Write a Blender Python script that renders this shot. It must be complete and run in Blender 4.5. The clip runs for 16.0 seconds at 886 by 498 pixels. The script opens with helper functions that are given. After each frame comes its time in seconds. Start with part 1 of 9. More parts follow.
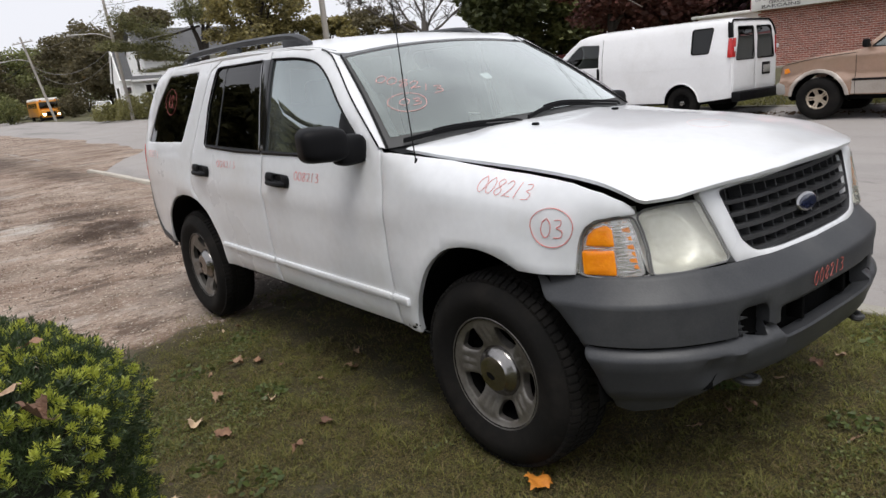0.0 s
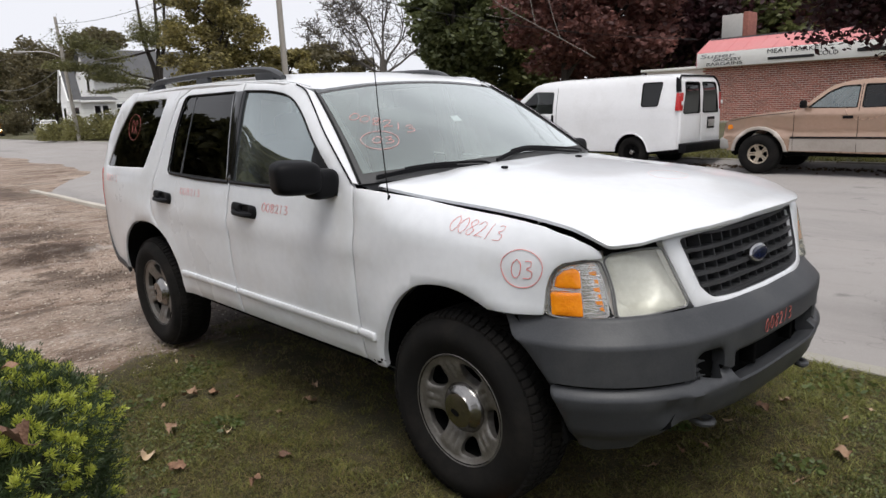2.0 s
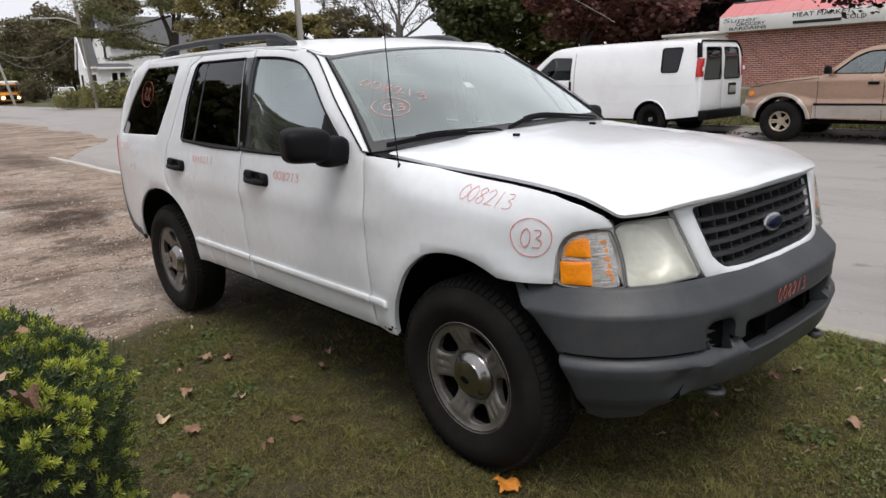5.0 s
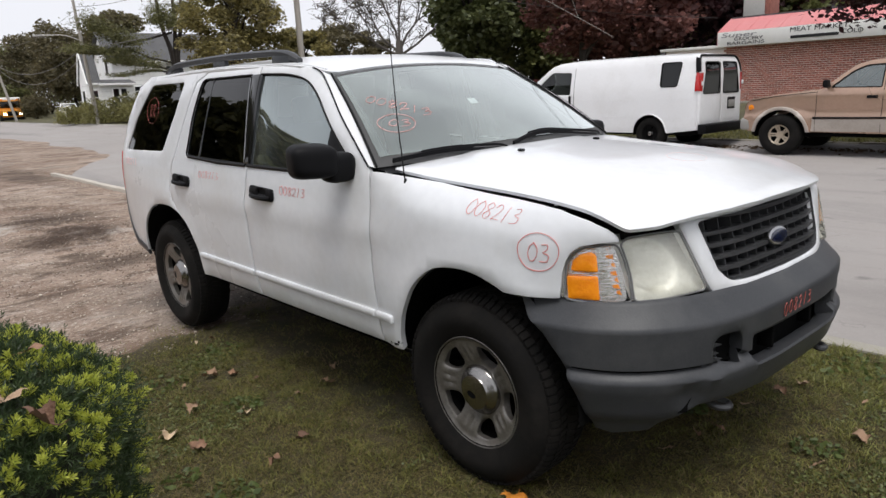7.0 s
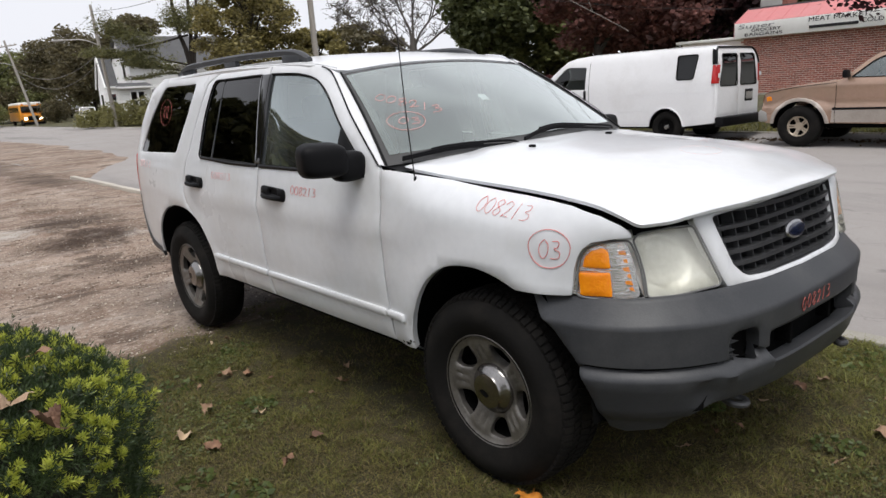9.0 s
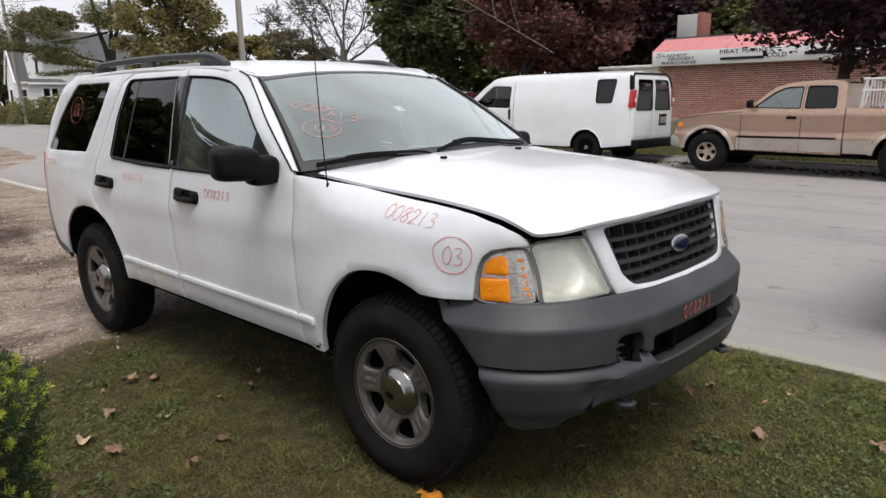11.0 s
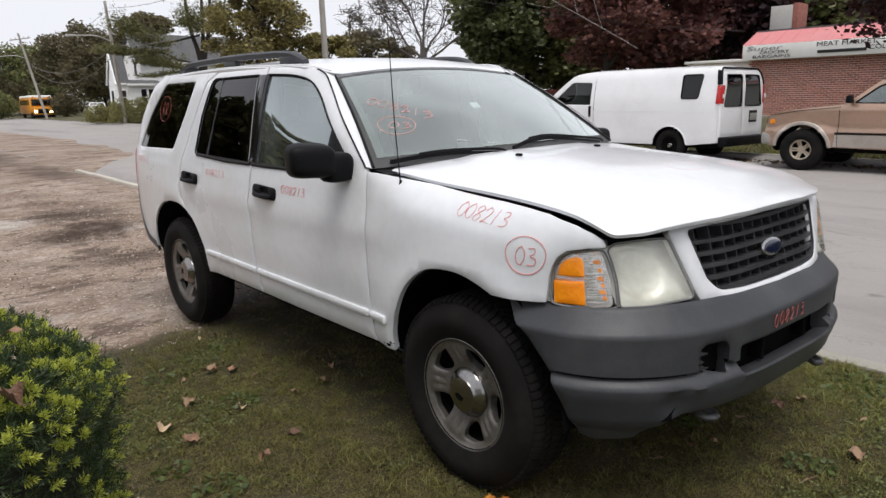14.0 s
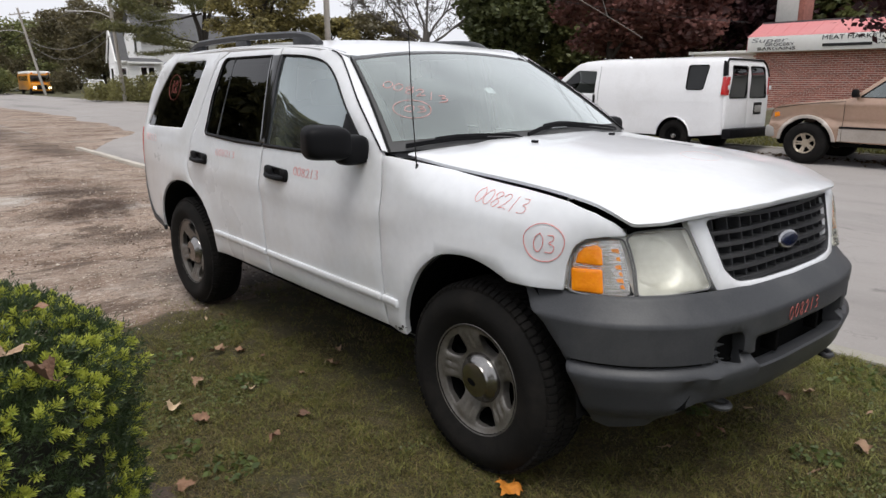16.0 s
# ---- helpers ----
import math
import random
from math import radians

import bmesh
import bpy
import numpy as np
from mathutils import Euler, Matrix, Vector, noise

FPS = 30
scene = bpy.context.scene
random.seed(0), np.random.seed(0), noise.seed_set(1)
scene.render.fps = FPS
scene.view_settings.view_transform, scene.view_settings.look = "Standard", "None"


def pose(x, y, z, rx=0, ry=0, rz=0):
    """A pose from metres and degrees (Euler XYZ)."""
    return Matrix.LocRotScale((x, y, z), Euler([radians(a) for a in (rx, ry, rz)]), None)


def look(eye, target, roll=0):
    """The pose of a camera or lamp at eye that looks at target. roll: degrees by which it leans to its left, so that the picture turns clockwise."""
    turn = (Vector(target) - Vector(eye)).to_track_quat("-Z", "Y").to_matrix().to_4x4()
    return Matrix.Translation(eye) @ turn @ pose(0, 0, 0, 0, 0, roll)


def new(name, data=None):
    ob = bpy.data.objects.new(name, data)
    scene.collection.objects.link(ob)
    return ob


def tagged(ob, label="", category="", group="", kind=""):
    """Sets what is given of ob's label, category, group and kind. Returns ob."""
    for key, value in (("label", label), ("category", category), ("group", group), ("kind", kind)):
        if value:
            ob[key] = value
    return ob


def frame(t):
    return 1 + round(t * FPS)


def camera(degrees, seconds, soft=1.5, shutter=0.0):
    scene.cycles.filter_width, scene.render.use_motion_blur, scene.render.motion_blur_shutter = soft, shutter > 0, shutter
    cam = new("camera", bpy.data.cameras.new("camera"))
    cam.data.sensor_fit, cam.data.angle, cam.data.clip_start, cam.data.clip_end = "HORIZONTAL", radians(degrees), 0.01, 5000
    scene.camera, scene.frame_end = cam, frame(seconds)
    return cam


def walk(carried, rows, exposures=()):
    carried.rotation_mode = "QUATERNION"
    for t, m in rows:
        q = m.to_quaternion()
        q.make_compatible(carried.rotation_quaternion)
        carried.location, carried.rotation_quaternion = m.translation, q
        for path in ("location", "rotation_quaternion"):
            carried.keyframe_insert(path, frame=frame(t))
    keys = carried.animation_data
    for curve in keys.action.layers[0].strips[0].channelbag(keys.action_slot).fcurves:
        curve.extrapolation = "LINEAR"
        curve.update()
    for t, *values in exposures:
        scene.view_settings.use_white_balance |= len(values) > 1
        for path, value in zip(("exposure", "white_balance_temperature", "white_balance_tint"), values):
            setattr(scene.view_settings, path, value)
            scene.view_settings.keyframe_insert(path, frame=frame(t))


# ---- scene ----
# ---- camera and its way ----
cam = camera(65.4, 16.0, soft=1.5)
PATH = [
    (0, (1.831, -2.535, 1.508), (0.323, -1.315, 1.02), -5.0),
    (0.5, (1.789, -2.611, 1.516), (0.321, -1.349, 1.011), -2.2),
    (1, (1.775, -2.619, 1.517), (0.297, -1.362, 1.033), -3.0),
    (1.5, (1.805, -2.623, 1.526), (0.347, -1.312, 1.13), -3.4),
    (2, (1.817, -2.63, 1.528), (0.394, -1.281, 1.134), -1.9),
    (2.5, (1.815, -2.635, 1.523), (0.401, -1.295, 1.074), -0.7),
    (3, (1.828, -2.623, 1.52), (0.365, -1.346, 1.041), -0.7),
    (3.5, (1.833, -2.608, 1.514), (0.305, -1.413, 1.026), -2.1),
    (4, (1.83, -2.616, 1.519), (0.33, -1.396, 1.006), -2.6),
    (4.5, (1.828, -2.606, 1.524), (0.38, -1.323, 1.016), -2.0),
    (6.8, (1.828, -2.629, 1.532), (0.376, -1.326, 1.093), -2.2),
    (7, (1.82, -2.633, 1.533), (0.371, -1.327, 1.09), -2.2),
    (7.5, (1.823, -2.608, 1.533), (0.376, -1.299, 1.093), -2.2),
    (8, (1.817, -2.59, 1.528), (0.354, -1.299, 1.088), -2.8),
    (10.5, (1.861, -2.622, 1.531), (0.373, -1.364, 1.079), -3.2),
    (11, (1.936, -2.615, 1.52), (0.598, -1.188, 1.102), -0.5),
    (11.5, (1.991, -2.584, 1.498), (0.826, -1.022, 1.045), 1.5),
    (12, (1.988, -2.501, 1.482), (0.745, -1.041, 0.913), -1.9),
    (12.5, (1.957, -2.489, 1.481), (0.635, -1.08, 0.963), -0.5),
    (13, (1.934, -2.509, 1.49), (0.504, -1.207, 0.981), -1.2),
    (13.5, (1.912, -2.523, 1.498), (0.455, -1.244, 1.009), -1.4),
    (14, (1.904, -2.563, 1.512), (0.415, -1.297, 1.091), -0.9),
    (14.5, (1.898, -2.586, 1.514), (0.431, -1.289, 1.103), -0.5),
    (15, (1.871, -2.605, 1.512), (0.394, -1.328, 1.074), -0.2),
    (15.5, (1.853, -2.608, 1.51), (0.384, -1.333, 1.042), 0.6),
    (16, (1.857, -2.616, 1.509), (0.379, -1.35, 1.048), 0.4),
]
walk(cam, [(t, look(eye, target, roll)) for t, eye, target, roll in PATH])

# ---- daylight: an overcast sky and a weak, very soft sun ----
SUN_EL, SUN_ROT = radians(67), radians(128)
world = bpy.data.worlds.new("overcast_sky")
scene.world = world
world.use_nodes = True
wn, wl = world.node_tree.nodes, world.node_tree.links
wn.clear()
w_out, w_bg = wn.new("ShaderNodeOutputWorld"), wn.new("ShaderNodeBackground")
w_sky, w_hue = wn.new("ShaderNodeTexSky"), wn.new("ShaderNodeHueSaturation")
w_sky.sky_type, w_sky.sun_disc = "NISHITA", False
w_sky.sun_elevation, w_sky.sun_rotation = SUN_EL, SUN_ROT
w_sky.air_density, w_sky.dust_density, w_sky.ozone_density = 1.0, 1.0, 1.0
w_hue.inputs["Saturation"].default_value = 0.10
w_hue.inputs["Value"].default_value = 1.0
wl.new(w_sky.outputs[0], w_hue.inputs["Color"])
w_veil = wn.new("ShaderNodeMix")
w_veil.data_type = "RGBA"
w_veil.inputs["Factor"].default_value = 0.8
w_veil.inputs["B"].default_value = (7.70, 7.80, 8.42, 1)
wl.new(w_hue.outputs[0], w_veil.inputs["A"])
wl.new(w_veil.outputs["Result"], w_bg.inputs["Color"])
w_bg.inputs["Strength"].default_value = 0.102
wl.new(w_bg.outputs[0], w_out.inputs["Surface"])

sun_data = bpy.data.lights.new("sun", "SUN")
sun_data.energy, sun_data.angle, sun_data.color = 1.9, radians(32), (1.0, 0.97, 0.93)
sun = new("sun", sun_data)
sun.matrix_world = look((0, 0, 30), (30 * math.sin(SUN_ROT) / -math.tan(SUN_EL), 30 * math.cos(SUN_ROT) / -math.tan(SUN_EL), 0))
scene.view_settings.exposure = 0.26


# ---- materials ----
def mat(name, color, color2=None, rough=0.6, metal=0.0, scale=6.0, fine=90.0, var=0.25, bump=0.15, bump_scale=None,
        coat=0.0, spec=0.5, per_object=0.0, per_island=0.0, rough_var=0.12, stain=None, stain_amount=0.0, stain_scale=1.5, ior=1.45):
    """A surface with colour that varies at two scales, uneven gloss and fine relief, in metres."""
    m = bpy.data.materials.new(name)
    m.use_nodes = True
    n, l = m.node_tree.nodes, m.node_tree.links
    b = n["Principled BSDF"]
    co = n.new("ShaderNodeTexCoord")
    big, small = n.new("ShaderNodeTexNoise"), n.new("ShaderNodeTexNoise")
    big.inputs["Scale"].default_value, big.inputs["Detail"].default_value = scale, 5
    small.inputs["Scale"].default_value, small.inputs["Detail"].default_value = fine, 3
    l.new(co.outputs["Object"], big.inputs["Vector"])
    l.new(co.outputs["Object"], small.inputs["Vector"])
    mixed = n.new("ShaderNodeMath")
    mixed.operation = "MULTIPLY_ADD"
    l.new(small.outputs["Fac"], mixed.inputs[0])
    mixed.inputs[1].default_value = 0.45
    half = n.new("ShaderNodeMath")
    half.operation = "MULTIPLY"
    half.inputs[1].default_value = 0.55
    l.new(big.outputs["Fac"], half.inputs[0])
    l.new(half.outputs[0], mixed.inputs[2])
    fac = mixed.outputs[0]
    if per_object or per_island:
        src = n.new("ShaderNodeObjectInfo") if per_object else n.new("ShaderNodeNewGeometry")
        out = src.outputs["Random"] if per_object else src.outputs["Random Per Island"]
        add = n.new("ShaderNodeMath")
        add.operation = "MULTIPLY_ADD"
        l.new(out, add.inputs[0])
        add.inputs[1].default_value = per_object or per_island
        sub = n.new("ShaderNodeMath")
        sub.operation = "SUBTRACT"
        sub.inputs[1].default_value = (per_object or per_island) / 2
        l.new(fac, sub.inputs[0])
        l.new(sub.outputs[0], add.inputs[2])
        fac = add.outputs[0]
    ramp = n.new("ShaderNodeMapRange")
    ramp.inputs["From Min"].default_value, ramp.inputs["From Max"].default_value = 0.32, 0.68
    l.new(fac, ramp.inputs["Value"])
    mix = n.new("ShaderNodeMix")
    mix.data_type = "RGBA"
    second = color2 or [c * (1 - var) for c in color]
    mix.inputs["A"].default_value, mix.inputs["B"].default_value = (*second, 1), (*color, 1)
    l.new(ramp.outputs[0], mix.inputs["Factor"])
    col = mix.outputs["Result"]
    if stain:
        sn = n.new("ShaderNodeTexNoise")
        sn.inputs["Scale"].default_value, sn.inputs["Detail"].default_value, sn.inputs["Roughness"].default_value = stain_scale, 7, 0.65
        l.new(co.outputs["Object"], sn.inputs["Vector"])
        sr = n.new("ShaderNodeMapRange")
        sr.inputs["From Min"].default_value, sr.inputs["From Max"].default_value = 0.48, 0.68
        sr.inputs["To Max"].default_value = stain_amount
        l.new(sn.outputs["Fac"], sr.inputs["Value"])
        sm = n.new("ShaderNodeMix")
        sm.data_type = "RGBA"
        sm.inputs["B"].default_value = (*stain, 1)
        l.new(col, sm.inputs["A"])
        l.new(sr.outputs[0], sm.inputs["Factor"])
        col = sm.outputs["Result"]
    l.new(col, b.inputs["Base Color"])
    rr = n.new("ShaderNodeMapRange")
    rr.inputs["To Min"].default_value, rr.inputs["To Max"].default_value = max(0.02, rough - rough_var), min(1, rough + rough_var)
    l.new(big.outputs["Fac"], rr.inputs["Value"])
    l.new(rr.outputs[0], b.inputs["Roughness"])
    b.inputs["Metallic"].default_value = metal
    b.inputs["Coat Weight"].default_value = coat
    b.inputs["Coat Roughness"].default_value = 0.08
    b.inputs["Specular IOR Level"].default_value = spec
    b.inputs["IOR"].default_value = ior
    if bump:
        bp = n.new("ShaderNodeBump")
        bp.inputs["Strength"].default_value = min(1.0, bump)
        bp.inputs["Distance"].default_value = 0.01
        src = small
        if bump_scale:
            src = n.new("ShaderNodeTexNoise")
            src.inputs["Scale"].default_value, src.inputs["Detail"].default_value = bump_scale, 6
            l.new(co.outputs["Object"], src.inputs["Vector"])
        l.new(src.outputs["Fac"], bp.inputs["Height"])
        l.new(bp.outputs[0], b.inputs["Normal"])
    return m


def pane_mat(name, tint, dirt=0.0, gain=1.0, film_color=(0.55, 0.58, 0.56), mirror=(1, 1, 1)):
    """Thin window glass: what lies behind shows through the tint, and the sky is mirrored on top."""
    m = bpy.data.materials.new(name)
    m.use_nodes = True
    n, l = m.node_tree.nodes, m.node_tree.links
    n.clear()
    out, mix, gloss, clear = n.new("ShaderNodeOutputMaterial"), n.new("ShaderNodeMixShader"), n.new("ShaderNodeBsdfGlossy"), n.new("ShaderNodeBsdfTransparent")
    fres, mul = n.new("ShaderNodeFresnel"), n.new("ShaderNodeMath")
    fres.inputs["IOR"].default_value = 1.52
    mul.operation, mul.use_clamp = "MULTIPLY", True
    mul.inputs[1].default_value = gain
    gloss.inputs["Roughness"].default_value = 0.01
    gloss.inputs["Color"].default_value = (*mirror, 1)
    clear.inputs["Color"].default_value = (*tint, 1)
    l.new(fres.outputs[0], mul.inputs[0])
    l.new(mul.outputs[0], mix.inputs[0])
    body = clear.outputs[0]
    # diffuse film: haze on lamps; on windows, smudges and painted sky sheen
    if dirt:
        film, blend = n.new("ShaderNodeBsdfDiffuse"), n.new("ShaderNodeMixShader")
        film.inputs["Color"].default_value = (*film_color, 1)
        noise_t, rng, co = n.new("ShaderNodeTexNoise"), n.new("ShaderNodeMapRange"), n.new("ShaderNodeTexCoord")
        noise_t.inputs["Scale"].default_value, noise_t.inputs["Detail"].default_value = 3.2, 5
        l.new(co.outputs["Object"], noise_t.inputs["Vector"])
        l.new(noise_t.outputs["Fac"], rng.inputs["Value"])
        rng.inputs["From Min"].default_value, rng.inputs["From Max"].default_value = 0.3, 0.7
        rng.inputs["To Min"].default_value, rng.inputs["To Max"].default_value = dirt * 0.45, dirt * 1.55
        l.new(rng.outputs[0], blend.inputs[0])
        l.new(body, blend.inputs[1])
        l.new(film.outputs[0], blend.inputs[2])
        body = blend.outputs[0]
    l.new(body, mix.inputs[1])
    l.new(gloss.outputs[0], mix.inputs[2])
    l.new(mix.outputs[0], out.inputs["Surface"])
    return m


WHITE = mat("white_car_paint", (0.765, 0.780, 0.805), (0.69, 0.705, 0.73), rough=0.30, rough_var=0.1, scale=1.6, fine=25, bump=0.0, coat=0.6, stain=(0.50, 0.47, 0.42), stain_amount=0.22, stain_scale=2.2)
BUMPER = mat("grey_bumper_plastic", (0.050, 0.052, 0.057), (0.034, 0.036, 0.040), rough=0.46, scale=3, fine=150, bump=0.05, spec=0.4, stain=(0.11, 0.11, 0.11), stain_amount=0.3, stain_scale=3.5)
BLACK = mat("black_plastic", (0.006, 0.006, 0.007), spec=0.16, rough=0.50, scale=5, fine=200, bump=0.06)
GLOSS_BLACK = mat("gloss_black_trim", (0.006, 0.006, 0.007), rough=0.10, rough_var=0.05, scale=6, fine=80, bump=0.015, coat=0.5)
# near-black: dark parts' own colour, and shade painted into wells, recesses and gaps
DARK = mat("near_black_and_shade", (0.004, 0.004, 0.004), spec=0.1, rough=0.9, scale=4, fine=60, bump=0.1)
GRILLE = mat("grille_plastic", (0.058, 0.059, 0.063), spec=0.5, rough=0.36, scale=8, fine=150, bump=0.05)
RUBBER = mat("tyre_rubber", (0.0115, 0.0105, 0.0098), (0.007, 0.0068, 0.0065), spec=0.18, rough=0.85, scale=9, fine=60, bump=0.12, stain=(0.034, 0.029, 0.025), stain_amount=0.35, stain_scale=6)
SEAL = mat("black_rubber_seal", (0.007, 0.007, 0.007), spec=0.2, rough=0.6, bump=0.0)
STEEL_RIM = mat("silver_rim_paint", (0.26, 0.245, 0.226), (0.155, 0.146, 0.135), rough=0.38, metal=0.6, scale=10, fine=90, bump=0.04, stain=(0.10, 0.085, 0.07), stain_amount=0.6, stain_scale=14)
CHROME = mat("chrome", (0.50, 0.50, 0.505), rough=0.24, rough_var=0.06, metal=1.0, scale=15, fine=90, bump=0.01)
CAP_METAL = mat("dulled_cap_chrome", (0.34, 0.33, 0.32), (0.24, 0.23, 0.22), rough=0.22, rough_var=0.10, metal=1.0, scale=18, fine=90, bump=0.02)
AMBER = mat("amber_lens", (0.95, 0.33, 0.01), (0.85, 0.22, 0.008), rough=0.18, scale=20, fine=120, bump=0.25, bump_scale=70, coat=0.6)
REDLENS = mat("red_lens", (0.55, 0.02, 0.02), rough=0.2, scale=12, bump=0.1, coat=0.6)
REFLECTOR = mat("lamp_reflector", (0.92, 0.92, 0.89), (0.66, 0.66, 0.62), rough=0.40, metal=0.7, scale=11, fine=70, bump=0.06, bump_scale=18)
BRIGHTWORK = mat("wavy_lamp_chrome", (0.90, 0.89, 0.87), (0.60, 0.58, 0.55), rough=0.15, rough_var=0.06, metal=0.95, scale=20, fine=90, bump=0.15, bump_scale=60)
bw = BRIGHTWORK.node_tree
bw_noise, bw_co, bw_map = bw.nodes.new("ShaderNodeTexNoise"), bw.nodes.new("ShaderNodeTexCoord"), bw.nodes.new("ShaderNodeMapping")
bw_noise.inputs["Scale"].default_value, bw_noise.inputs["Detail"].default_value = 1.0, 3.0
bw_map.inputs["Scale"].default_value, bw_map.inputs["Rotation"].default_value = (26, 26, 190), (0.3, 0.0, 0.0)
bw.links.new(bw_co.outputs["Object"], bw_map.inputs["Vector"])
bw.links.new(bw_map.outputs[0], bw_noise.inputs["Vector"])
bw_bump = next(n for n in bw.nodes if n.type == "BUMP")
bw.links.new(bw_noise.outputs["Fac"], bw_bump.inputs["Height"])
bw_bump.inputs["Strength"].default_value = 0.45
MARKER_FAINT = mat("faint_pink_paint_marker", (0.80, 0.54, 0.53), (0.78, 0.66, 0.65), rough=0.6, bump=0.0, scale=60, fine=250)
ALLOY = mat("tan_alloy_rim", (0.56, 0.48, 0.38), (0.40, 0.33, 0.25), rough=0.35, metal=0.35, scale=12, fine=80, bump=0.02, stain=(0.28, 0.22, 0.16), stain_amount=0.4, stain_scale=10)
BEZEL = mat("grey_lamp_bezel", (0.20, 0.20, 0.20), rough=0.5, bump=0.0)
BAND = mat("windscreen_edge_band", (0.060, 0.060, 0.060), rough=0.5, scale=6, fine=150, bump=0.02)
HAZY = pane_mat("hazed_lamp_lens", (0.95, 0.95, 0.90), dirt=0.20, film_color=(0.90, 0.89, 0.80))
RIBBED = pane_mat("clear_lamp_lens", (0.96, 0.96, 0.95), dirt=0.03)
# windscreen and side glass: film is part dust, part painted sky sheen
SCREEN = pane_mat("windscreen_glass", (0.68, 0.80, 0.77), dirt=0.21, gain=3.1, film_color=(0.52, 0.60, 0.56), mirror=(0.95, 1.0, 0.98))
SIDEGLASS = pane_mat("side_glass", (0.24, 0.32, 0.32), dirt=0.09, gain=4.2, mirror=(0.88, 0.97, 0.97))
PRIVACY = pane_mat("privacy_glass", (0.012, 0.013, 0.013), gain=0.9)
DIMGLASS = pane_mat("far_vehicle_glass", (0.10, 0.115, 0.115), gain=1.0)
CLOTH = mat("grey_seat_cloth", (0.10, 0.105, 0.11), rough=0.95, scale=14, fine=300, bump=0.2)
TRIM = mat("grey_interior_trim", (0.13, 0.135, 0.14), rough=0.7, scale=10, fine=200, bump=0.1)
MARKER = mat("red_paint_marker", (0.80, 0.20, 0.17), (0.66, 0.12, 0.11), rough=0.6, bump=0.0, scale=60, fine=250)
MARKER_PINK = mat("pink_paint_marker", (0.80, 0.30, 0.28), (0.62, 0.16, 0.16), rough=0.6, bump=0.0, scale=60, fine=250)
MARKER_GLASS = mat("pale_pink_paint_marker", (0.92, 0.52, 0.48), (0.75, 0.33, 0.31), rough=0.6, bump=0.0, scale=60, fine=250)
BLUE = mat("blue_enamel", (0.006, 0.010, 0.035), rough=0.2, coat=0.8, bump=0.0, scale=30)


# ---- building helpers ----
def mesh_of(bm, name, smooth=None):
    me = bpy.data.meshes.new(name)
    bm.normal_update()
    bm.to_mesh(me)
    bm.free()
    if smooth is not None:
        me.shade_smooth()
        if smooth < 179:
            me.set_sharp_from_angle(angle=radians(smooth))
    return me


def part(name, bm, material, parent, label="", smooth=40, shadow=True):
    """One mesh object under a thing or a part."""
    me = mesh_of(bm, name, smooth) if isinstance(bm, bmesh.types.BMesh) else bm
    for m in material if isinstance(material, (list, tuple)) else [material]:
        me.materials.append(m)
    ob = new(name, me)
    ob.parent = parent
    ob.visible_shadow = shadow
    if label:
        ob["label"] = label
    return ob


def thing(name, label, category, m=None, group="", kind=""):
    ob = new(name)
    ob.empty_display_size = 0.1
    if m is not None:
        ob.matrix_world = m
    return tagged(ob, label, category, group, kind)


def single(name, bm, material, label, category, m=None, group="", kind="", smooth=40):
    ob = part(name, bm, material, None, "", smooth)
    if m is not None:
        ob.matrix_world = m
    return tagged(ob, label, category, group, kind)


def table(x, xs, ys):
    """Smooth values between the rows of a table."""
    if x <= xs[0]:
        return ys[0]
    if x >= xs[-1]:
        return ys[-1]
    i = next(k for k in range(len(xs) - 1) if x <= xs[k + 1])
    h = xs[i + 1] - xs[i]
    d = (ys[i + 1] - ys[i]) / h

    def slope(k):
        if k in (0, len(xs) - 1):
            return d
        a, b = (ys[k] - ys[k - 1]) / (xs[k] - xs[k - 1]), (ys[k + 1] - ys[k]) / (xs[k + 1] - xs[k])
        return 0 if a * b <= 0 else 2 * a * b / (a + b)

    t = (x - xs[i]) / h
    return ((2 * t**3 - 3 * t * t + 1) * ys[i] + (t**3 - 2 * t * t + t) * h * slope(i)
            + (3 * t * t - 2 * t**3) * ys[i + 1] + (t**3 - t * t) * h * slope(i + 1))


def rounded(points, r=0.0, steps=5):
    """A closed outline with its corners rounded; a point may carry its own radius."""
    out, n = [], len(points)
    for i, p in enumerate(points):
        rad = p[2] if len(p) > 2 else r
        a, b, c = Vector(points[i - 1][:2]), Vector(p[:2]), Vector(points[(i + 1) % n][:2])
        u, v = a - b, c - b
        k = min(rad, u.length * 0.48, v.length * 0.48)
        if k < 1e-4:
            out.append(tuple(b))
            continue
        u, v = u.normalized() * k + b, v.normalized() * k + b
        out += [tuple((1 - t) ** 2 * u + 2 * t * (1 - t) * b + t * t * v) for t in (j / steps for j in range(steps + 1))]
    return out


def spaced(points, step, closed=True):
    """The same line with no stretch longer than step."""
    out, n = [], len(points)
    for i in range(n if closed else n - 1):
        a, b = Vector(points[i][:2]), Vector(points[(i + 1) % n][:2])
        k = max(1, math.ceil((b - a).length / step))
        out += [tuple(a.lerp(b, j / k)) for j in range(k)]
    return out if closed else out + [tuple(points[-1][:2])]


def inside(px, py, poly):
    q = np.array(poly)
    x0, y0 = q[:, 0], q[:, 1]
    x1, y1 = np.roll(x0, -1), np.roll(y0, -1)
    cross = ((y0[None] > py[:, None]) != (y1[None] > py[:, None])) & (
        px[:, None] < (x1 - x0)[None] * (py[:, None] - y0[None]) / np.where(y1 == y0, 1e-9, y1 - y0)[None] + x0[None])
    return cross.sum(1) % 2 == 1


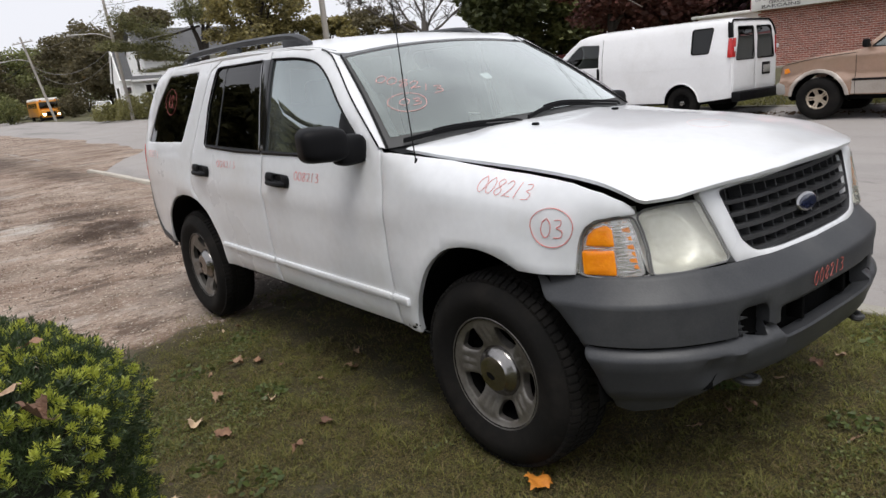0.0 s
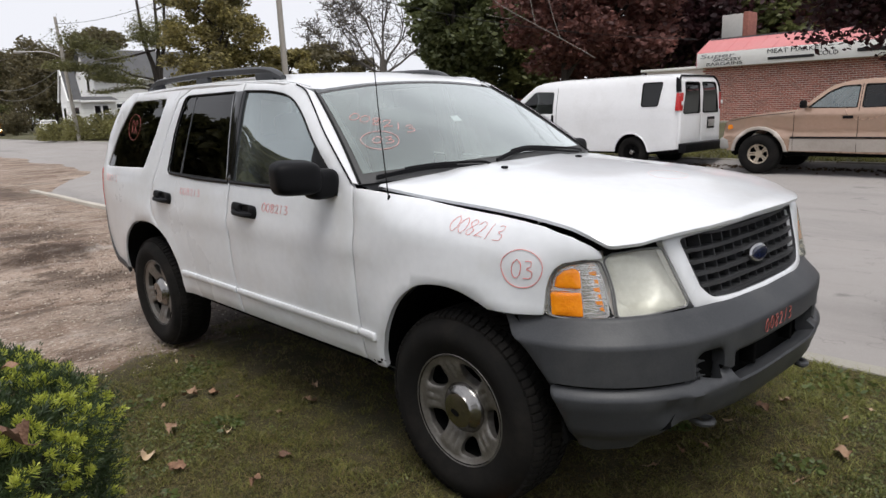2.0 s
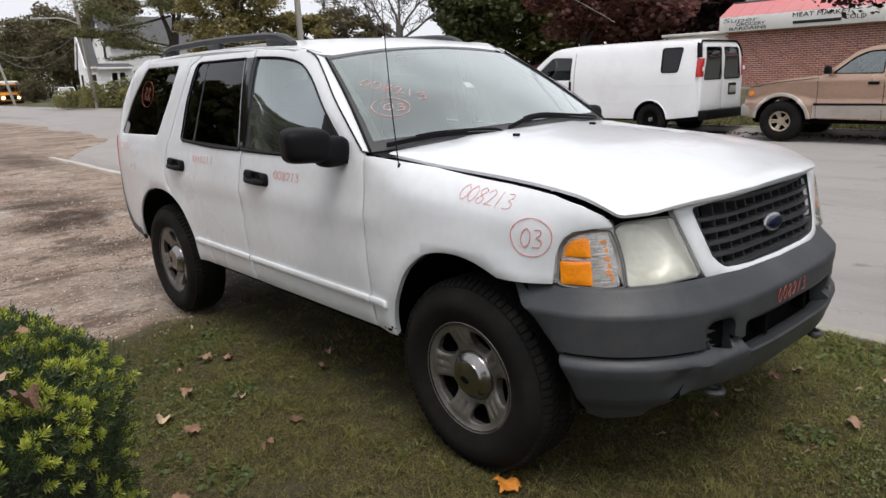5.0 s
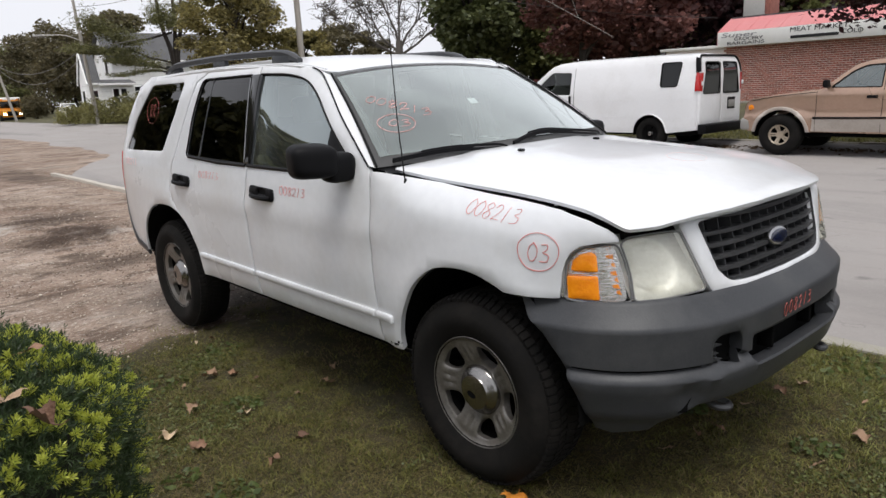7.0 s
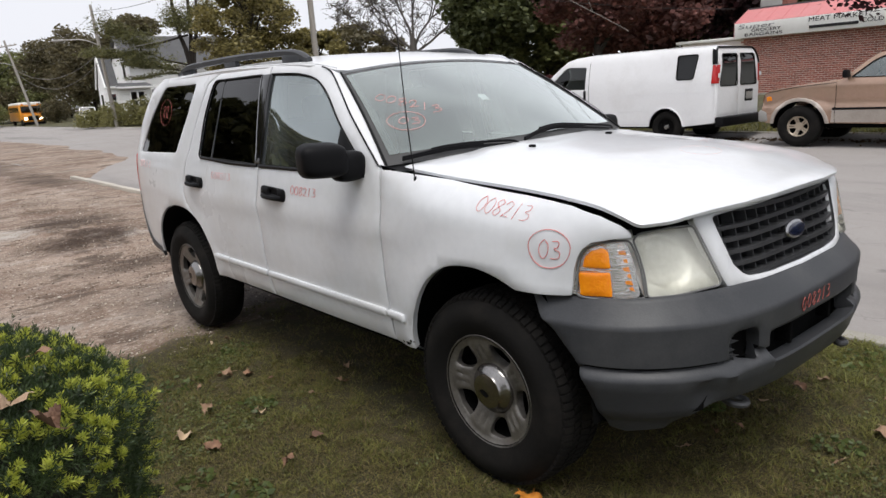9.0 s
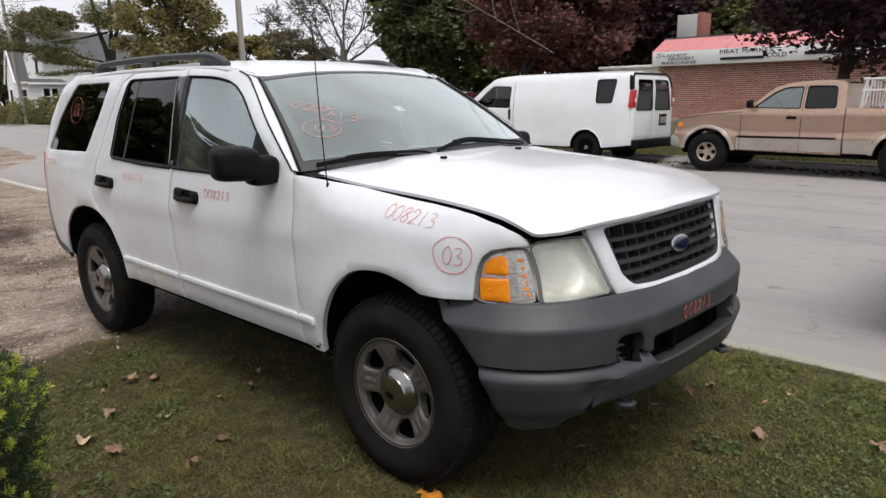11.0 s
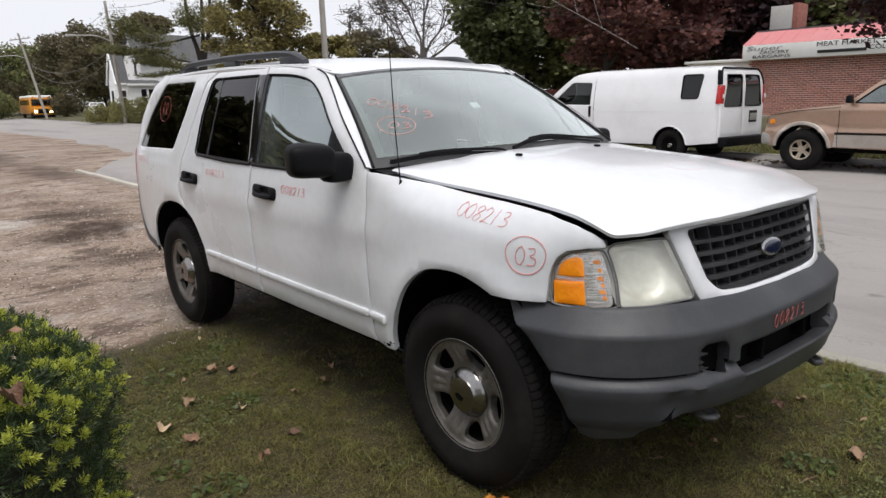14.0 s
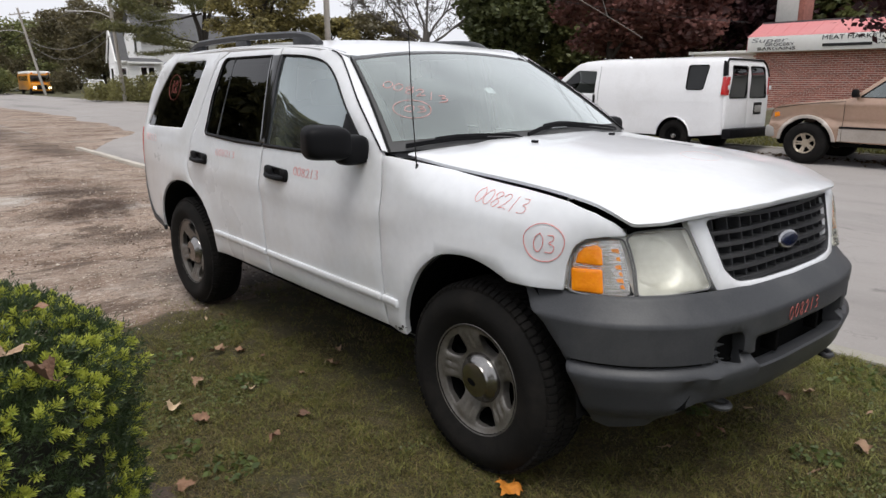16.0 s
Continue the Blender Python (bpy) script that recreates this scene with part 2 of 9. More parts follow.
def panel(outline, fn, step=0.06, holes=(), flange=0.015, lip=0.006, drop=0.0025, out=(0, -1, 0), rows=()):
    """A pressed panel: an outline with holes in two coordinates, laid on the surface fn(u, v), with rolled and returned edges."""
    from mathutils.geometry import delaunay_2d_cdt
    loops = [spaced(outline, step * 0.6)] + [spaced(h, step * 0.6) for h in holes]
    pts, edges, ring = [], [], []
    for k, loop in enumerate(loops):
        base = len(pts)
        pts += loop
        edges += [(base + i, base + (i + 1) % len(loop)) for i in range(len(loop))]
        ring.append(range(base, base + len(loop)))
        if lip:
            q = np.array(loop)
            tang = np.roll(q, -1, 0) - np.roll(q, 1, 0)
            tang /= np.linalg.norm(tang, axis=1)[:, None] + 1e-12
            nrm = np.stack([-tang[:, 1], tang[:, 0]], 1)
            area = np.sum(q[:, 0] * np.roll(q[:, 1], -1) - np.roll(q[:, 0], -1) * q[:, 1])
            cand = q + nrm * lip * (1 if (area > 0) == (k == 0) else -1)
            ok = inside(cand[:, 0], cand[:, 1], loops[0])
            for h in loops[1:]:
                ok &= ~inside(cand[:, 0], cand[:, 1], h)
            edge_all = np.array([p for lp in loops for p in lp])
            for c, good in zip(cand, ok):
                if good and np.min(np.hypot(*(edge_all - c).T)) > lip * 0.8:
                    pts.append(tuple(c))
    q = np.array(loops[0])
    (ax, ay), (bx, by) = q.min(0), q.max(0)
    gx, gy = np.meshgrid(np.arange(ax + step * 0.3, bx, step), np.arange(ay + step * 0.3, by, step))
    gx, gy = gx.ravel(), gy.ravel()
    if rows:
        far = np.min(np.abs(gy[:, None] - np.array(rows)[None]), 1) > 0.010
        rx, ry = np.meshgrid(np.arange(ax + step * 0.3, bx, step * 0.7), np.array(rows))
        gx, gy = np.concatenate([gx[far], rx.ravel()]), np.concatenate([gy[far], ry.ravel()])
    ok = inside(gx, gy, loops[0])
    for h in loops[1:]:
        ok &= ~inside(gx, gy, h)
    edge_all = np.array([p for lp in loops for p in lp])
    for x, y, good in zip(gx, gy, ok):
        if good and np.min(np.hypot(edge_all[:, 0] - x, edge_all[:, 1] - y)) > (lip * 1.3 if rows else max(step * 0.4, lip * 2)):
            pts.append((x, y))
    res = delaunay_2d_cdt([Vector(p) for p in pts], edges, [], 0, 1e-6)
    co, faces = np.array([tuple(v) for v in res[0]]), res[2]
    cen = np.array([co[list(f)].mean(0) for f in faces])
    keep = inside(cen[:, 0], cen[:, 1], loops[0])
    for h in loops[1:]:
        keep &= ~inside(cen[:, 0], cen[:, 1], h)
    source = res[3]
    rim = {i for i, src in enumerate(source) if any(s in r for s in src for r in ring)}
    e = 2e-3
    place, normal = [], []
    for u, v in co:
        p = Vector(fn(u, v))
        n = (Vector(fn(u + e, v)) - Vector(fn(u - e, v))).cross(Vector(fn(u, v + e)) - Vector(fn(u, v - e)))
        n = n.normalized() if n.length > 1e-12 else Vector(out)
        place.append(p)
        normal.append(n)
    flip = 1 if sum((n.dot(Vector(out)) for n in normal), 0) > 0 else -1
    bm = bmesh.new()
    verts = [bm.verts.new(p - n * flip * (drop if i in rim else 0)) for i, (p, n) in enumerate(zip(place, normal))]
    for f, k in zip(faces, keep):
        if k:
            a, b, c = (verts[i] for i in f)
            try:
                bm.faces.new((a, b, c) if flip > 0 else (a, c, b))
            except ValueError:
                pass
    bm.normal_update()
    if sum(f.normal.dot(Vector(out)) for f in bm.faces) < 0:
        bmesh.ops.reverse_faces(bm, faces=bm.faces[:])
    if flange:
        index = {v: i for i, v in enumerate(verts)}
        lower = {}
        for ed in [ed for ed in bm.edges if len(ed.link_faces) == 1]:
            face = ed.link_faces[0]
            loop = next(lp for lp in face.loops if lp.edge == ed)
            a, b = loop.vert, loop.link_loop_next.vert
            for v in (a, b):
                if v not in lower:
                    i = index[v]
                    lower[v] = bm.verts.new(v.co - normal[i] * flip * flange)
            bm.faces.new((b, a, lower[a], lower[b]))
    bmesh.ops.delete(bm, geom=[v for v in bm.verts if not v.link_faces], context="VERTS")
    return bm


def grid(fn, us, vs, bm=None, flip=False):
    """A sheet of quads over fn(u, v)."""
    bm = bm or bmesh.new()
    rows = [[bm.verts.new(fn(u, v)) for v in vs] for u in us]
    for a, b in zip(rows, rows[1:]):
        for i in range(len(vs) - 1):
            q = (a[i], b[i], b[i + 1], a[i + 1])
            bm.faces.new(q[::-1] if flip else q)
    return bm


def facing(bm, way):
    """Turns all faces of an open sheet to one side."""
    bm.normal_update()
    if sum(f.normal.dot(Vector(way)) * f.calc_area() for f in bm.faces) < 0:
        bmesh.ops.reverse_faces(bm, faces=bm.faces[:])
    return bm


def steps(a, b, n):
    return [a + (b - a) * i / n for i in range(n + 1)]


def box(sx, sy, sz, at=(0, 0, 0), bevel=0.0, bm=None, turn=(0, 0, 0), segments=2):
    """A box with bevelled edges, added to bm."""
    bm = bm or bmesh.new()
    tmp = bmesh.new()
    bmesh.ops.create_cube(tmp, size=1, matrix=Matrix.Diagonal((sx, sy, sz, 1)))
    if bevel:
        bmesh.ops.bevel(tmp, geom=tmp.edges[:], offset=bevel, segments=segments, profile=0.5, affect="EDGES")
    bmesh.ops.transform(tmp, matrix=pose(*at, *turn), verts=tmp.verts[:])
    return merged(bm, tmp)


def merged(bm, other):
    me = bpy.data.meshes.new("tmp")
    other.to_mesh(me)
    other.free()
    bm.from_mesh(me)
    bpy.data.meshes.remove(me)
    return bm


def lathe(profile, n=48, axis="y", bm=None, close=False):
    """Turns (radius, along) rows round an axis."""
    bm = bm or bmesh.new()
    rings = []
    for k in range(n):
        a = 2 * math.pi * k / n
        c, s = math.cos(a), math.sin(a)
        if axis == "y":
            rings.append([bm.verts.new((r * c, h, r * s)) for r, h in profile])
        elif axis == "z":
            rings.append([bm.verts.new((r * c, r * s, h)) for r, h in profile])
        else:
            rings.append([bm.verts.new((h, r * c, r * s)) for r, h in profile])
    m = len(profile)
    for k in range(n):
        a, b = rings[k], rings[(k + 1) % n]
        for i in range(m if close else m - 1):
            j = (i + 1) % m
            bm.faces.new((a[i], a[j], b[j], b[i]))
    bmesh.ops.remove_doubles(bm, verts=bm.verts[:], dist=1e-5)
    bmesh.ops.recalc_face_normals(bm, faces=bm.faces[:])
    return bm


def tube(points, radius, n=8, bm=None, cap=True):
    """A round bar along points; radius may be a list."""
    bm = bm or bmesh.new()
    pts = [Vector(p) for p in points]
    rings = []
    side = None
    for i, p in enumerate(pts):
        d = (pts[min(i + 1, len(pts) - 1)] - pts[max(i - 1, 0)]).normalized()
        if side is None:
            side = d.orthogonal().normalized()
        side = (side - d * side.dot(d))
        side = side.normalized() if side.length > 1e-6 else d.orthogonal().normalized()
        up = d.cross(side)
        r = radius[i] if isinstance(radius, (list, tuple)) else radius
        rings.append([bm.verts.new(p + (side * math.cos(2 * math.pi * k / n) + up * math.sin(2 * math.pi * k / n)) * r) for k in range(n)])
    for a, b in zip(rings, rings[1:]):
        for k in range(n):
            bm.faces.new((a[k], a[(k + 1) % n], b[(k + 1) % n], b[k]))
    if cap:
        bm.faces.new(rings[0][::-1])
        bm.faces.new(rings[-1])
    return bm


def curve(points, n=6):
    """A smooth line through points."""
    p = [Vector(q) for q in points]
    p = [2 * p[0] - p[1]] + p + [2 * p[-1] - p[-2]]
    out = []
    for i in range(1, len(p) - 2):
        for k in range(n):
            t = k / n
            a, b, c, d = p[i - 1 : i + 3]
            out.append(0.5 * (2 * b + (c - a) * t + (2 * a - 5 * b + 4 * c - d) * t * t + (3 * b - a - 3 * c + d) * t**3))
    return out + [p[-2]]


# Single-stroke figures, in a box one high, for writing done by hand.
STROKES = {
    "0": [[(0.30, 1), (0.08, 0.75), (0.05, 0.3), (0.28, 0), (0.5, 0.25), (0.52, 0.7), (0.30, 1)]],
    "8": [[(0.5, 0.85), (0.28, 1), (0.1, 0.8), (0.28, 0.55), (0.5, 0.3), (0.3, 0), (0.08, 0.22), (0.28, 0.52), (0.48, 0.75), (0.5, 0.85)]],
    "2": [[(0.08, 0.78), (0.25, 1), (0.48, 0.8), (0.35, 0.4), (0.08, 0.05), (0.2, 0.1), (0.55, 0.03)]],
    "1": [[(0.3, 1), (0.26, 0.5), (0.22, 0)]],
    "3": [[(0.1, 0.95), (0.4, 0.95), (0.42, 0.7), (0.22, 0.55), (0.5, 0.4), (0.45, 0.08), (0.08, 0.05)]],
    "R": [[(0.1, 0), (0.12, 1), (0.45, 0.9), (0.42, 0.6), (0.12, 0.5), (0.5, 0)]],
    "O": [[(0.30, 1), (0.08, 0.75), (0.05, 0.3), (0.28, 0), (0.5, 0.25), (0.52, 0.7), (0.30, 1)]],
}


def writing(text, fn, u, v, height, slant=0.15, rise=0.0, pitch=0.62, thick=0.004, circle=None, wide=1.0):
    """Hand-written figures on a surface fn(u, v); a circle is (centre u, centre v, half width, half height)."""
    marks = []
    rnd = random.Random(len(text) + int(abs(u) * 1000))
    for i, ch in enumerate(text):
        bm = bmesh.new()
        marks.append(bm)
        dv = rise * i * height * pitch + rnd.uniform(-0.04, 0.04) * height
        for stroke in STROKES.get(ch, []):
            pts = [fn(u + (i * pitch + x * wide + y * slant) * height, v + dv + y * height) for x, y in stroke]
            tube(curve(pts, 4), thick, 5, bm)
    if circle:
        cu, cv, a, b = circle
        pts = [fn(cu + a * math.cos(t) * (1 + 0.03 * math.sin(3 * t)), cv + b * math.sin(t)) for t in steps(0, 2 * math.pi * 1.02, 40)]
        marks.append(tube(pts, thick, 5))
    return marks


def marking(marks, material, owner, label):
    """Writing as one part, its further figures as parts of it."""
    first = part("marker_writing", marks[0], material, owner, label)
    for bm in marks[1:]:
        part("figure", bm, material, first)
    return first


# ---- ground, road and lawn ----
LAWN = mat("lawn_soil_and_thatch", (0.064, 0.056, 0.024), (0.034, 0.030, 0.013), rough=0.95, scale=2.2, fine=60, bump=0.8, bump_scale=90, stain=(0.095, 0.072, 0.046), stain_amount=0.6, stain_scale=1.1)
DIRT = mat("sandy_gravel_dirt", (0.425, 0.328, 0.262), (0.26, 0.188, 0.142), rough=0.95, scale=1.3, fine=46, bump=1.0, bump_scale=26, stain=(0.15, 0.115, 0.085), stain_amount=0.7, stain_scale=0.8)


def streaked(m, color, scale, along, across, lo, hi, amount):
    """Lays drawn-out streaks of another colour over a ground material."""
    n, l = m.node_tree.nodes, m.node_tree.links
    b = n["Principled BSDF"]
    was = b.inputs["Base Color"].links[0].from_socket
    co, mp, nz, rg, mx = n.new("ShaderNodeTexCoord"), n.new("ShaderNodeMapping"), n.new("ShaderNodeTexNoise"), n.new("ShaderNodeMapRange"), n.new("ShaderNodeMix")
    mp.inputs["Scale"].default_value = (along, across, 1)
    nz.inputs["Scale"].default_value, nz.inputs["Detail"].default_value, nz.inputs["Roughness"].default_value = scale, 8, 0.62
    nz.inputs["Distortion"].default_value = 0.4
    l.new(co.outputs["Object"], mp.inputs["Vector"])
    l.new(mp.outputs[0], nz.inputs["Vector"])
    l.new(nz.outputs["Fac"], rg.inputs["Value"])
    rg.inputs["From Min"].default_value, rg.inputs["From Max"].default_value, rg.inputs["To Max"].default_value = lo, hi, amount
    mx.data_type = "RGBA"
    l.new(was, mx.inputs["A"])
    mx.inputs["B"].default_value = (*color, 1)
    l.new(rg.outputs[0], mx.inputs["Factor"])
    l.new(mx.outputs["Result"], b.inputs["Base Color"])
    return m


streaked(DIRT, (0.185, 0.118, 0.083), 0.9, 1.0, 0.5, 0.47, 0.62, 0.9)
streaked(DIRT, (0.115, 0.075, 0.053), 3.6, 1.0, 0.55, 0.565, 0.615, 0.85)
streaked(DIRT, (0.60, 0.51, 0.445), 2.6, 1.0, 0.5, 0.55, 0.70, 0.55)
streaked(DIRT, (0.13, 0.090, 0.066), 14.0, 1.0, 0.6, 0.56, 0.61, 0.62)
streaked(DIRT, (0.60, 0.53, 0.46), 42.0, 1.0, 0.5, 0.56, 0.62, 0.6)
streaked(DIRT, (0.10, 0.075, 0.055), 55.0, 1.0, 0.5, 0.57, 0.62, 0.6)
ASPHALT = mat("worn_pale_asphalt", (0.335, 0.309, 0.294), (0.278, 0.259, 0.248), rough=0.9, scale=0.35, fine=120, bump=0.5, bump_scale=160, stain=(0.345, 0.328, 0.315), stain_amount=0.6, stain_scale=0.4)
CONCRETE = mat("old_kerb_concrete", (0.40, 0.38, 0.33), (0.29, 0.27, 0.23), rough=0.9, scale=3, fine=70, bump=0.6, stain=(0.18, 0.16, 0.12), stain_amount=0.6)
streaked(ASPHALT, (0.155, 0.147, 0.142), 0.5, 0.18, 1.0, 0.52, 0.70, 0.75)
streaked(ASPHALT, (0.365, 0.345, 0.33), 0.9, 0.15, 1.0, 0.56, 0.72, 0.6)
streaked(ASPHALT, (0.10, 0.096, 0.094), 2.4, 0.6, 1.0, 0.62, 0.70, 0.6)


def cracked(m, color, scale, width, amount):
    """Thin wandering cracks."""
    n, l = m.node_tree.nodes, m.node_tree.links
    b = n["Principled BSDF"]
    was = b.inputs["Base Color"].links[0].from_socket
    co, nz, sb, ab, rg, mx = n.new("ShaderNodeTexCoord"), n.new("ShaderNodeTexNoise"), n.new("ShaderNodeMath"), n.new("ShaderNodeMath"), n.new("ShaderNodeMapRange"), n.new("ShaderNodeMix")
    nz.inputs["Scale"].default_value, nz.inputs["Detail"].default_value, nz.inputs["Roughness"].default_value = scale, 6, 0.55
    l.new(co.outputs["Object"], nz.inputs["Vector"])
    sb.operation, ab.operation = "SUBTRACT", "ABSOLUTE"
    sb.inputs[1].default_value = 0.5
    l.new(nz.outputs["Fac"], sb.inputs[0])
    l.new(sb.outputs[0], ab.inputs[0])
    l.new(ab.outputs[0], rg.inputs["Value"])
    rg.inputs["From Min"].default_value, rg.inputs["From Max"].default_value = 0.0, width
    rg.inputs["To Min"].default_value, rg.inputs["To Max"].default_value = amount, 0.0
    mx.data_type = "RGBA"
    l.new(was, mx.inputs["A"])
    mx.inputs["B"].default_value = (*color, 1)
    l.new(rg.outputs[0], mx.inputs["Factor"])
    l.new(mx.outputs["Result"], b.inputs["Base Color"])
    return m


def fading(m, color, x0, x1, scale, amount):
    """Turns to another soil along x, with a ragged border."""
    n, l = m.node_tree.nodes, m.node_tree.links
    b = n["Principled BSDF"]
    was = b.inputs["Base Color"].links[0].from_socket
    co, xyz, nz, ad, rg, mx = n.new("ShaderNodeTexCoord"), n.new("ShaderNodeSeparateXYZ"), n.new("ShaderNodeTexNoise"), n.new("ShaderNodeMath"), n.new("ShaderNodeMapRange"), n.new("ShaderNodeMix")
    nz.inputs["Scale"].default_value, nz.inputs["Detail"].default_value, nz.inputs["Roughness"].default_value = scale, 8, 0.65
    l.new(co.outputs["Object"], xyz.inputs[0])
    l.new(co.outputs["Object"], nz.inputs["Vector"])
    ad.operation = "MULTIPLY_ADD"
    l.new(nz.outputs["Fac"], ad.inputs[0])
    ad.inputs[1].default_value = amount
    l.new(xyz.outputs[0], ad.inputs[2])
    rg.inputs["From Min"].default_value, rg.inputs["From Max"].default_value = x0 + amount / 2, x1 + amount / 2
    rg.inputs["To Min"].default_value, rg.inputs["To Max"].default_value = 1.0, 0.0
    l.new(ad.outputs[0], rg.inputs["Value"])
    mx.data_type = "RGBA"
    l.new(was, mx.inputs["A"])
    mx.inputs["B"].default_value = (*color, 1)
    l.new(rg.outputs[0], mx.inputs["Factor"])
    l.new(mx.outputs["Result"], b.inputs["Base Color"])
    return m


def blot(m, color, cx, cy, rx, ry, amount, ragged=0.9, scale=2.6):
    """A stain with a ragged, drawn-out border."""
    n, l = m.node_tree.nodes, m.node_tree.links
    b = n["Principled BSDF"]
    was = b.inputs["Base Color"].links[0].from_socket
    co, mp, ln, nz, ad, rg, mx = n.new("ShaderNodeTexCoord"), n.new("ShaderNodeMapping"), n.new("ShaderNodeVectorMath"), n.new("ShaderNodeTexNoise"), n.new("ShaderNodeMath"), n.new("ShaderNodeMapRange"), n.new("ShaderNodeMix")
    mp.inputs["Scale"].default_value = (1 / rx, 1 / ry, 0)
    mp.inputs["Location"].default_value = (-cx / rx, -cy / ry, 0)
    ln.operation, ad.operation = "LENGTH", "MULTIPLY_ADD"
    nz.inputs["Scale"].default_value, nz.inputs["Detail"].default_value, nz.inputs["Roughness"].default_value = scale, 9, 0.72
    l.new(co.outputs["Object"], mp.inputs["Vector"])
    l.new(mp.outputs[0], ln.inputs[0])
    l.new(co.outputs["Object"], nz.inputs["Vector"])
    l.new(nz.outputs["Fac"], ad.inputs[0])
    ad.inputs[1].default_value = -2.4 * ragged
    l.new(ln.outputs["Value"], ad.inputs[2])
    rg.inputs["From Min"].default_value, rg.inputs["From Max"].default_value = 0.25 - 1.2 * ragged, 1.0 - 1.2 * ragged
    rg.inputs["To Min"].default_value, rg.inputs["To Max"].default_value = amount, 0.0
    l.new(ad.outputs[0], rg.inputs["Value"])
    mx.data_type = "RGBA"
    l.new(was, mx.inputs["A"])
    mx.inputs["B"].default_value = (*color, 1)
    l.new(rg.outputs[0], mx.inputs["Factor"])
    l.new(mx.outputs["Result"], b.inputs["Base Color"])


streaked(DIRT, (0.095, 0.064, 0.046), 1.9, 1.0, 0.45, 0.59, 0.635, 0.75)
streaked(DIRT, (0.52, 0.49, 0.45), 1.3, 1.0, 0.4, 0.57, 0.68, 0.55)
for cx, cy, rx, ry, k in ((-7.30, -0.60, 0.75, 0.85, 1.0), (-7.75, -0.22, 0.85, 0.55, 0.95), (-9.15, -0.25, 1.1, 0.75, 0.9), (-5.5, -0.40, 0.45, 0.75, 0.75), (-16.4, 1.0, 3.2, 0.7, 0.7), (-24, 0.6, 6.5, 1.2, 0.8), (-13.0, -1.4, 2.0, 0.7, 0.6)):
    blot(DIRT, (0.060, 0.038, 0.026), cx, cy, rx, ry, k)
# darker gravel under the car's rear, with its shadow painted in
blot(DIRT, (0.17, 0.145, 0.125), -3.5, -0.2, 1.3, 1.1, 0.75)
for ground_mat, relief in ((DIRT, 0.05), (LAWN, 0.03)):
    next(n for n in ground_mat.node_tree.nodes if n.type == "BUMP").inputs["Distance"].default_value = relief
cracked(ASPHALT, (0.08, 0.075, 0.07), 0.55, 0.003, 0.3)
cracked(ASPHALT, (0.12, 0.11, 0.105), 2.1, 0.004, 0.12)
streaked(ASPHALT, (0.355, 0.34, 0.325), 30.0, 1.0, 1.0, 0.56, 0.70, 0.5)
fading(LAWN, (0.25, 0.195, 0.15), -2.95, -2.50, 3.2, 1.3)
streaked(LAWN, (0.050, 0.046, 0.018), 1.3, 1.0, 1.0, 0.45, 0.60, 0.6)
streaked(LAWN, (0.100, 0.076, 0.046), 7.0, 1.0, 1.0, 0.52, 0.66, 0.6)
VERGE = mat("rough_verge_grass", (0.10, 0.105, 0.045), (0.075, 0.07, 0.035), rough=0.95, scale=0.8, fine=12, bump=0.9, bump_scale=25, stain=(0.16, 0.13, 0.08), stain_amount=0.6, stain_scale=0.5)
streaked(VERGE, (0.06, 0.045, 0.03), 2.2, 0.5, 1.0, 0.48, 0.62, 0.8)



def gz(x, y):
    """The height of the ground."""
    if y < 1.62:
        z = 0.0201 * max(y, -8)
        if x < -3:
            k = min(1, (-3 - x) / 5)
            z += k * (0.035 * noise.noise((x * 0.45, y * 0.6, 0)) + 0.02 * noise.noise((x * 1.7, y * 1.9, 3)) - 0.02 - z * 0.6)
        return z
    if y < 13.4:
        return -0.03 + 0.0095 * (y - 1.75)
    return 0.17 + 0.5 * min(1, max(0, (y - 14.5) / 9.0))


def sheet(name, xs, ys, material, label, category, lift=0.0, rough=0.0, edge=None):
    bm = bmesh.new()
    rows = []
    for x in xs:
        row = []
        for y in ys:
            px, py = edge(x, y) if edge else (x, y)
            row.append(bm.verts.new((px, py, gz(px, py) + lift + rough * noise.noise((px * 2.3, py * 2.3, 5)))))
        rows.append(row)
    for a, b in zip(rows, rows[1:]):
        for i in range(len(ys) - 1):
            bm.faces.new((a[i], b[i], b[i + 1], a[i + 1]))
    return single(name, bm, material, label, category, kind="structure", smooth=179)


def graded(*stretches):
    out = []
    for a, b, step in stretches:
        n = max(1, round((b - a) / step))
        out += [a + (b - a) * i / n for i in range(n)]
    return out + [stretches[-1][1]]


bm = bmesh.new()
ys = (-1400, -60, -8, 1.7, 13.5, 24, 60, 1400)
low = (-0.25, -0.25, -0.25, -0.12, -0.05, 0.55, 0.5, 0.5)
rows = [[bm.verts.new((x, y, z)) for y, z in zip(ys, low)] for x in (-1400, -200, -60, 0, 60, 200, 1400)]
for a, b in zip(rows, rows[1:]):
    for i in range(len(ys) - 1):
        bm.faces.new((a[i], b[i], b[i + 1], a[i + 1]))
single("ground", bm, VERGE, "open grassy ground reaching the horizon", "ground", kind="structure")

sheet("ground_lot", graded((-75, -20, 1.2), (-20, -2.4, 0.16)), graded((-40, -8, 1.5), (-8, 1.61, 0.16)), DIRT,
      "bare sandy gravel lot with tyre ruts beside the road", "gravel lot", lift=-0.008, rough=0.012)


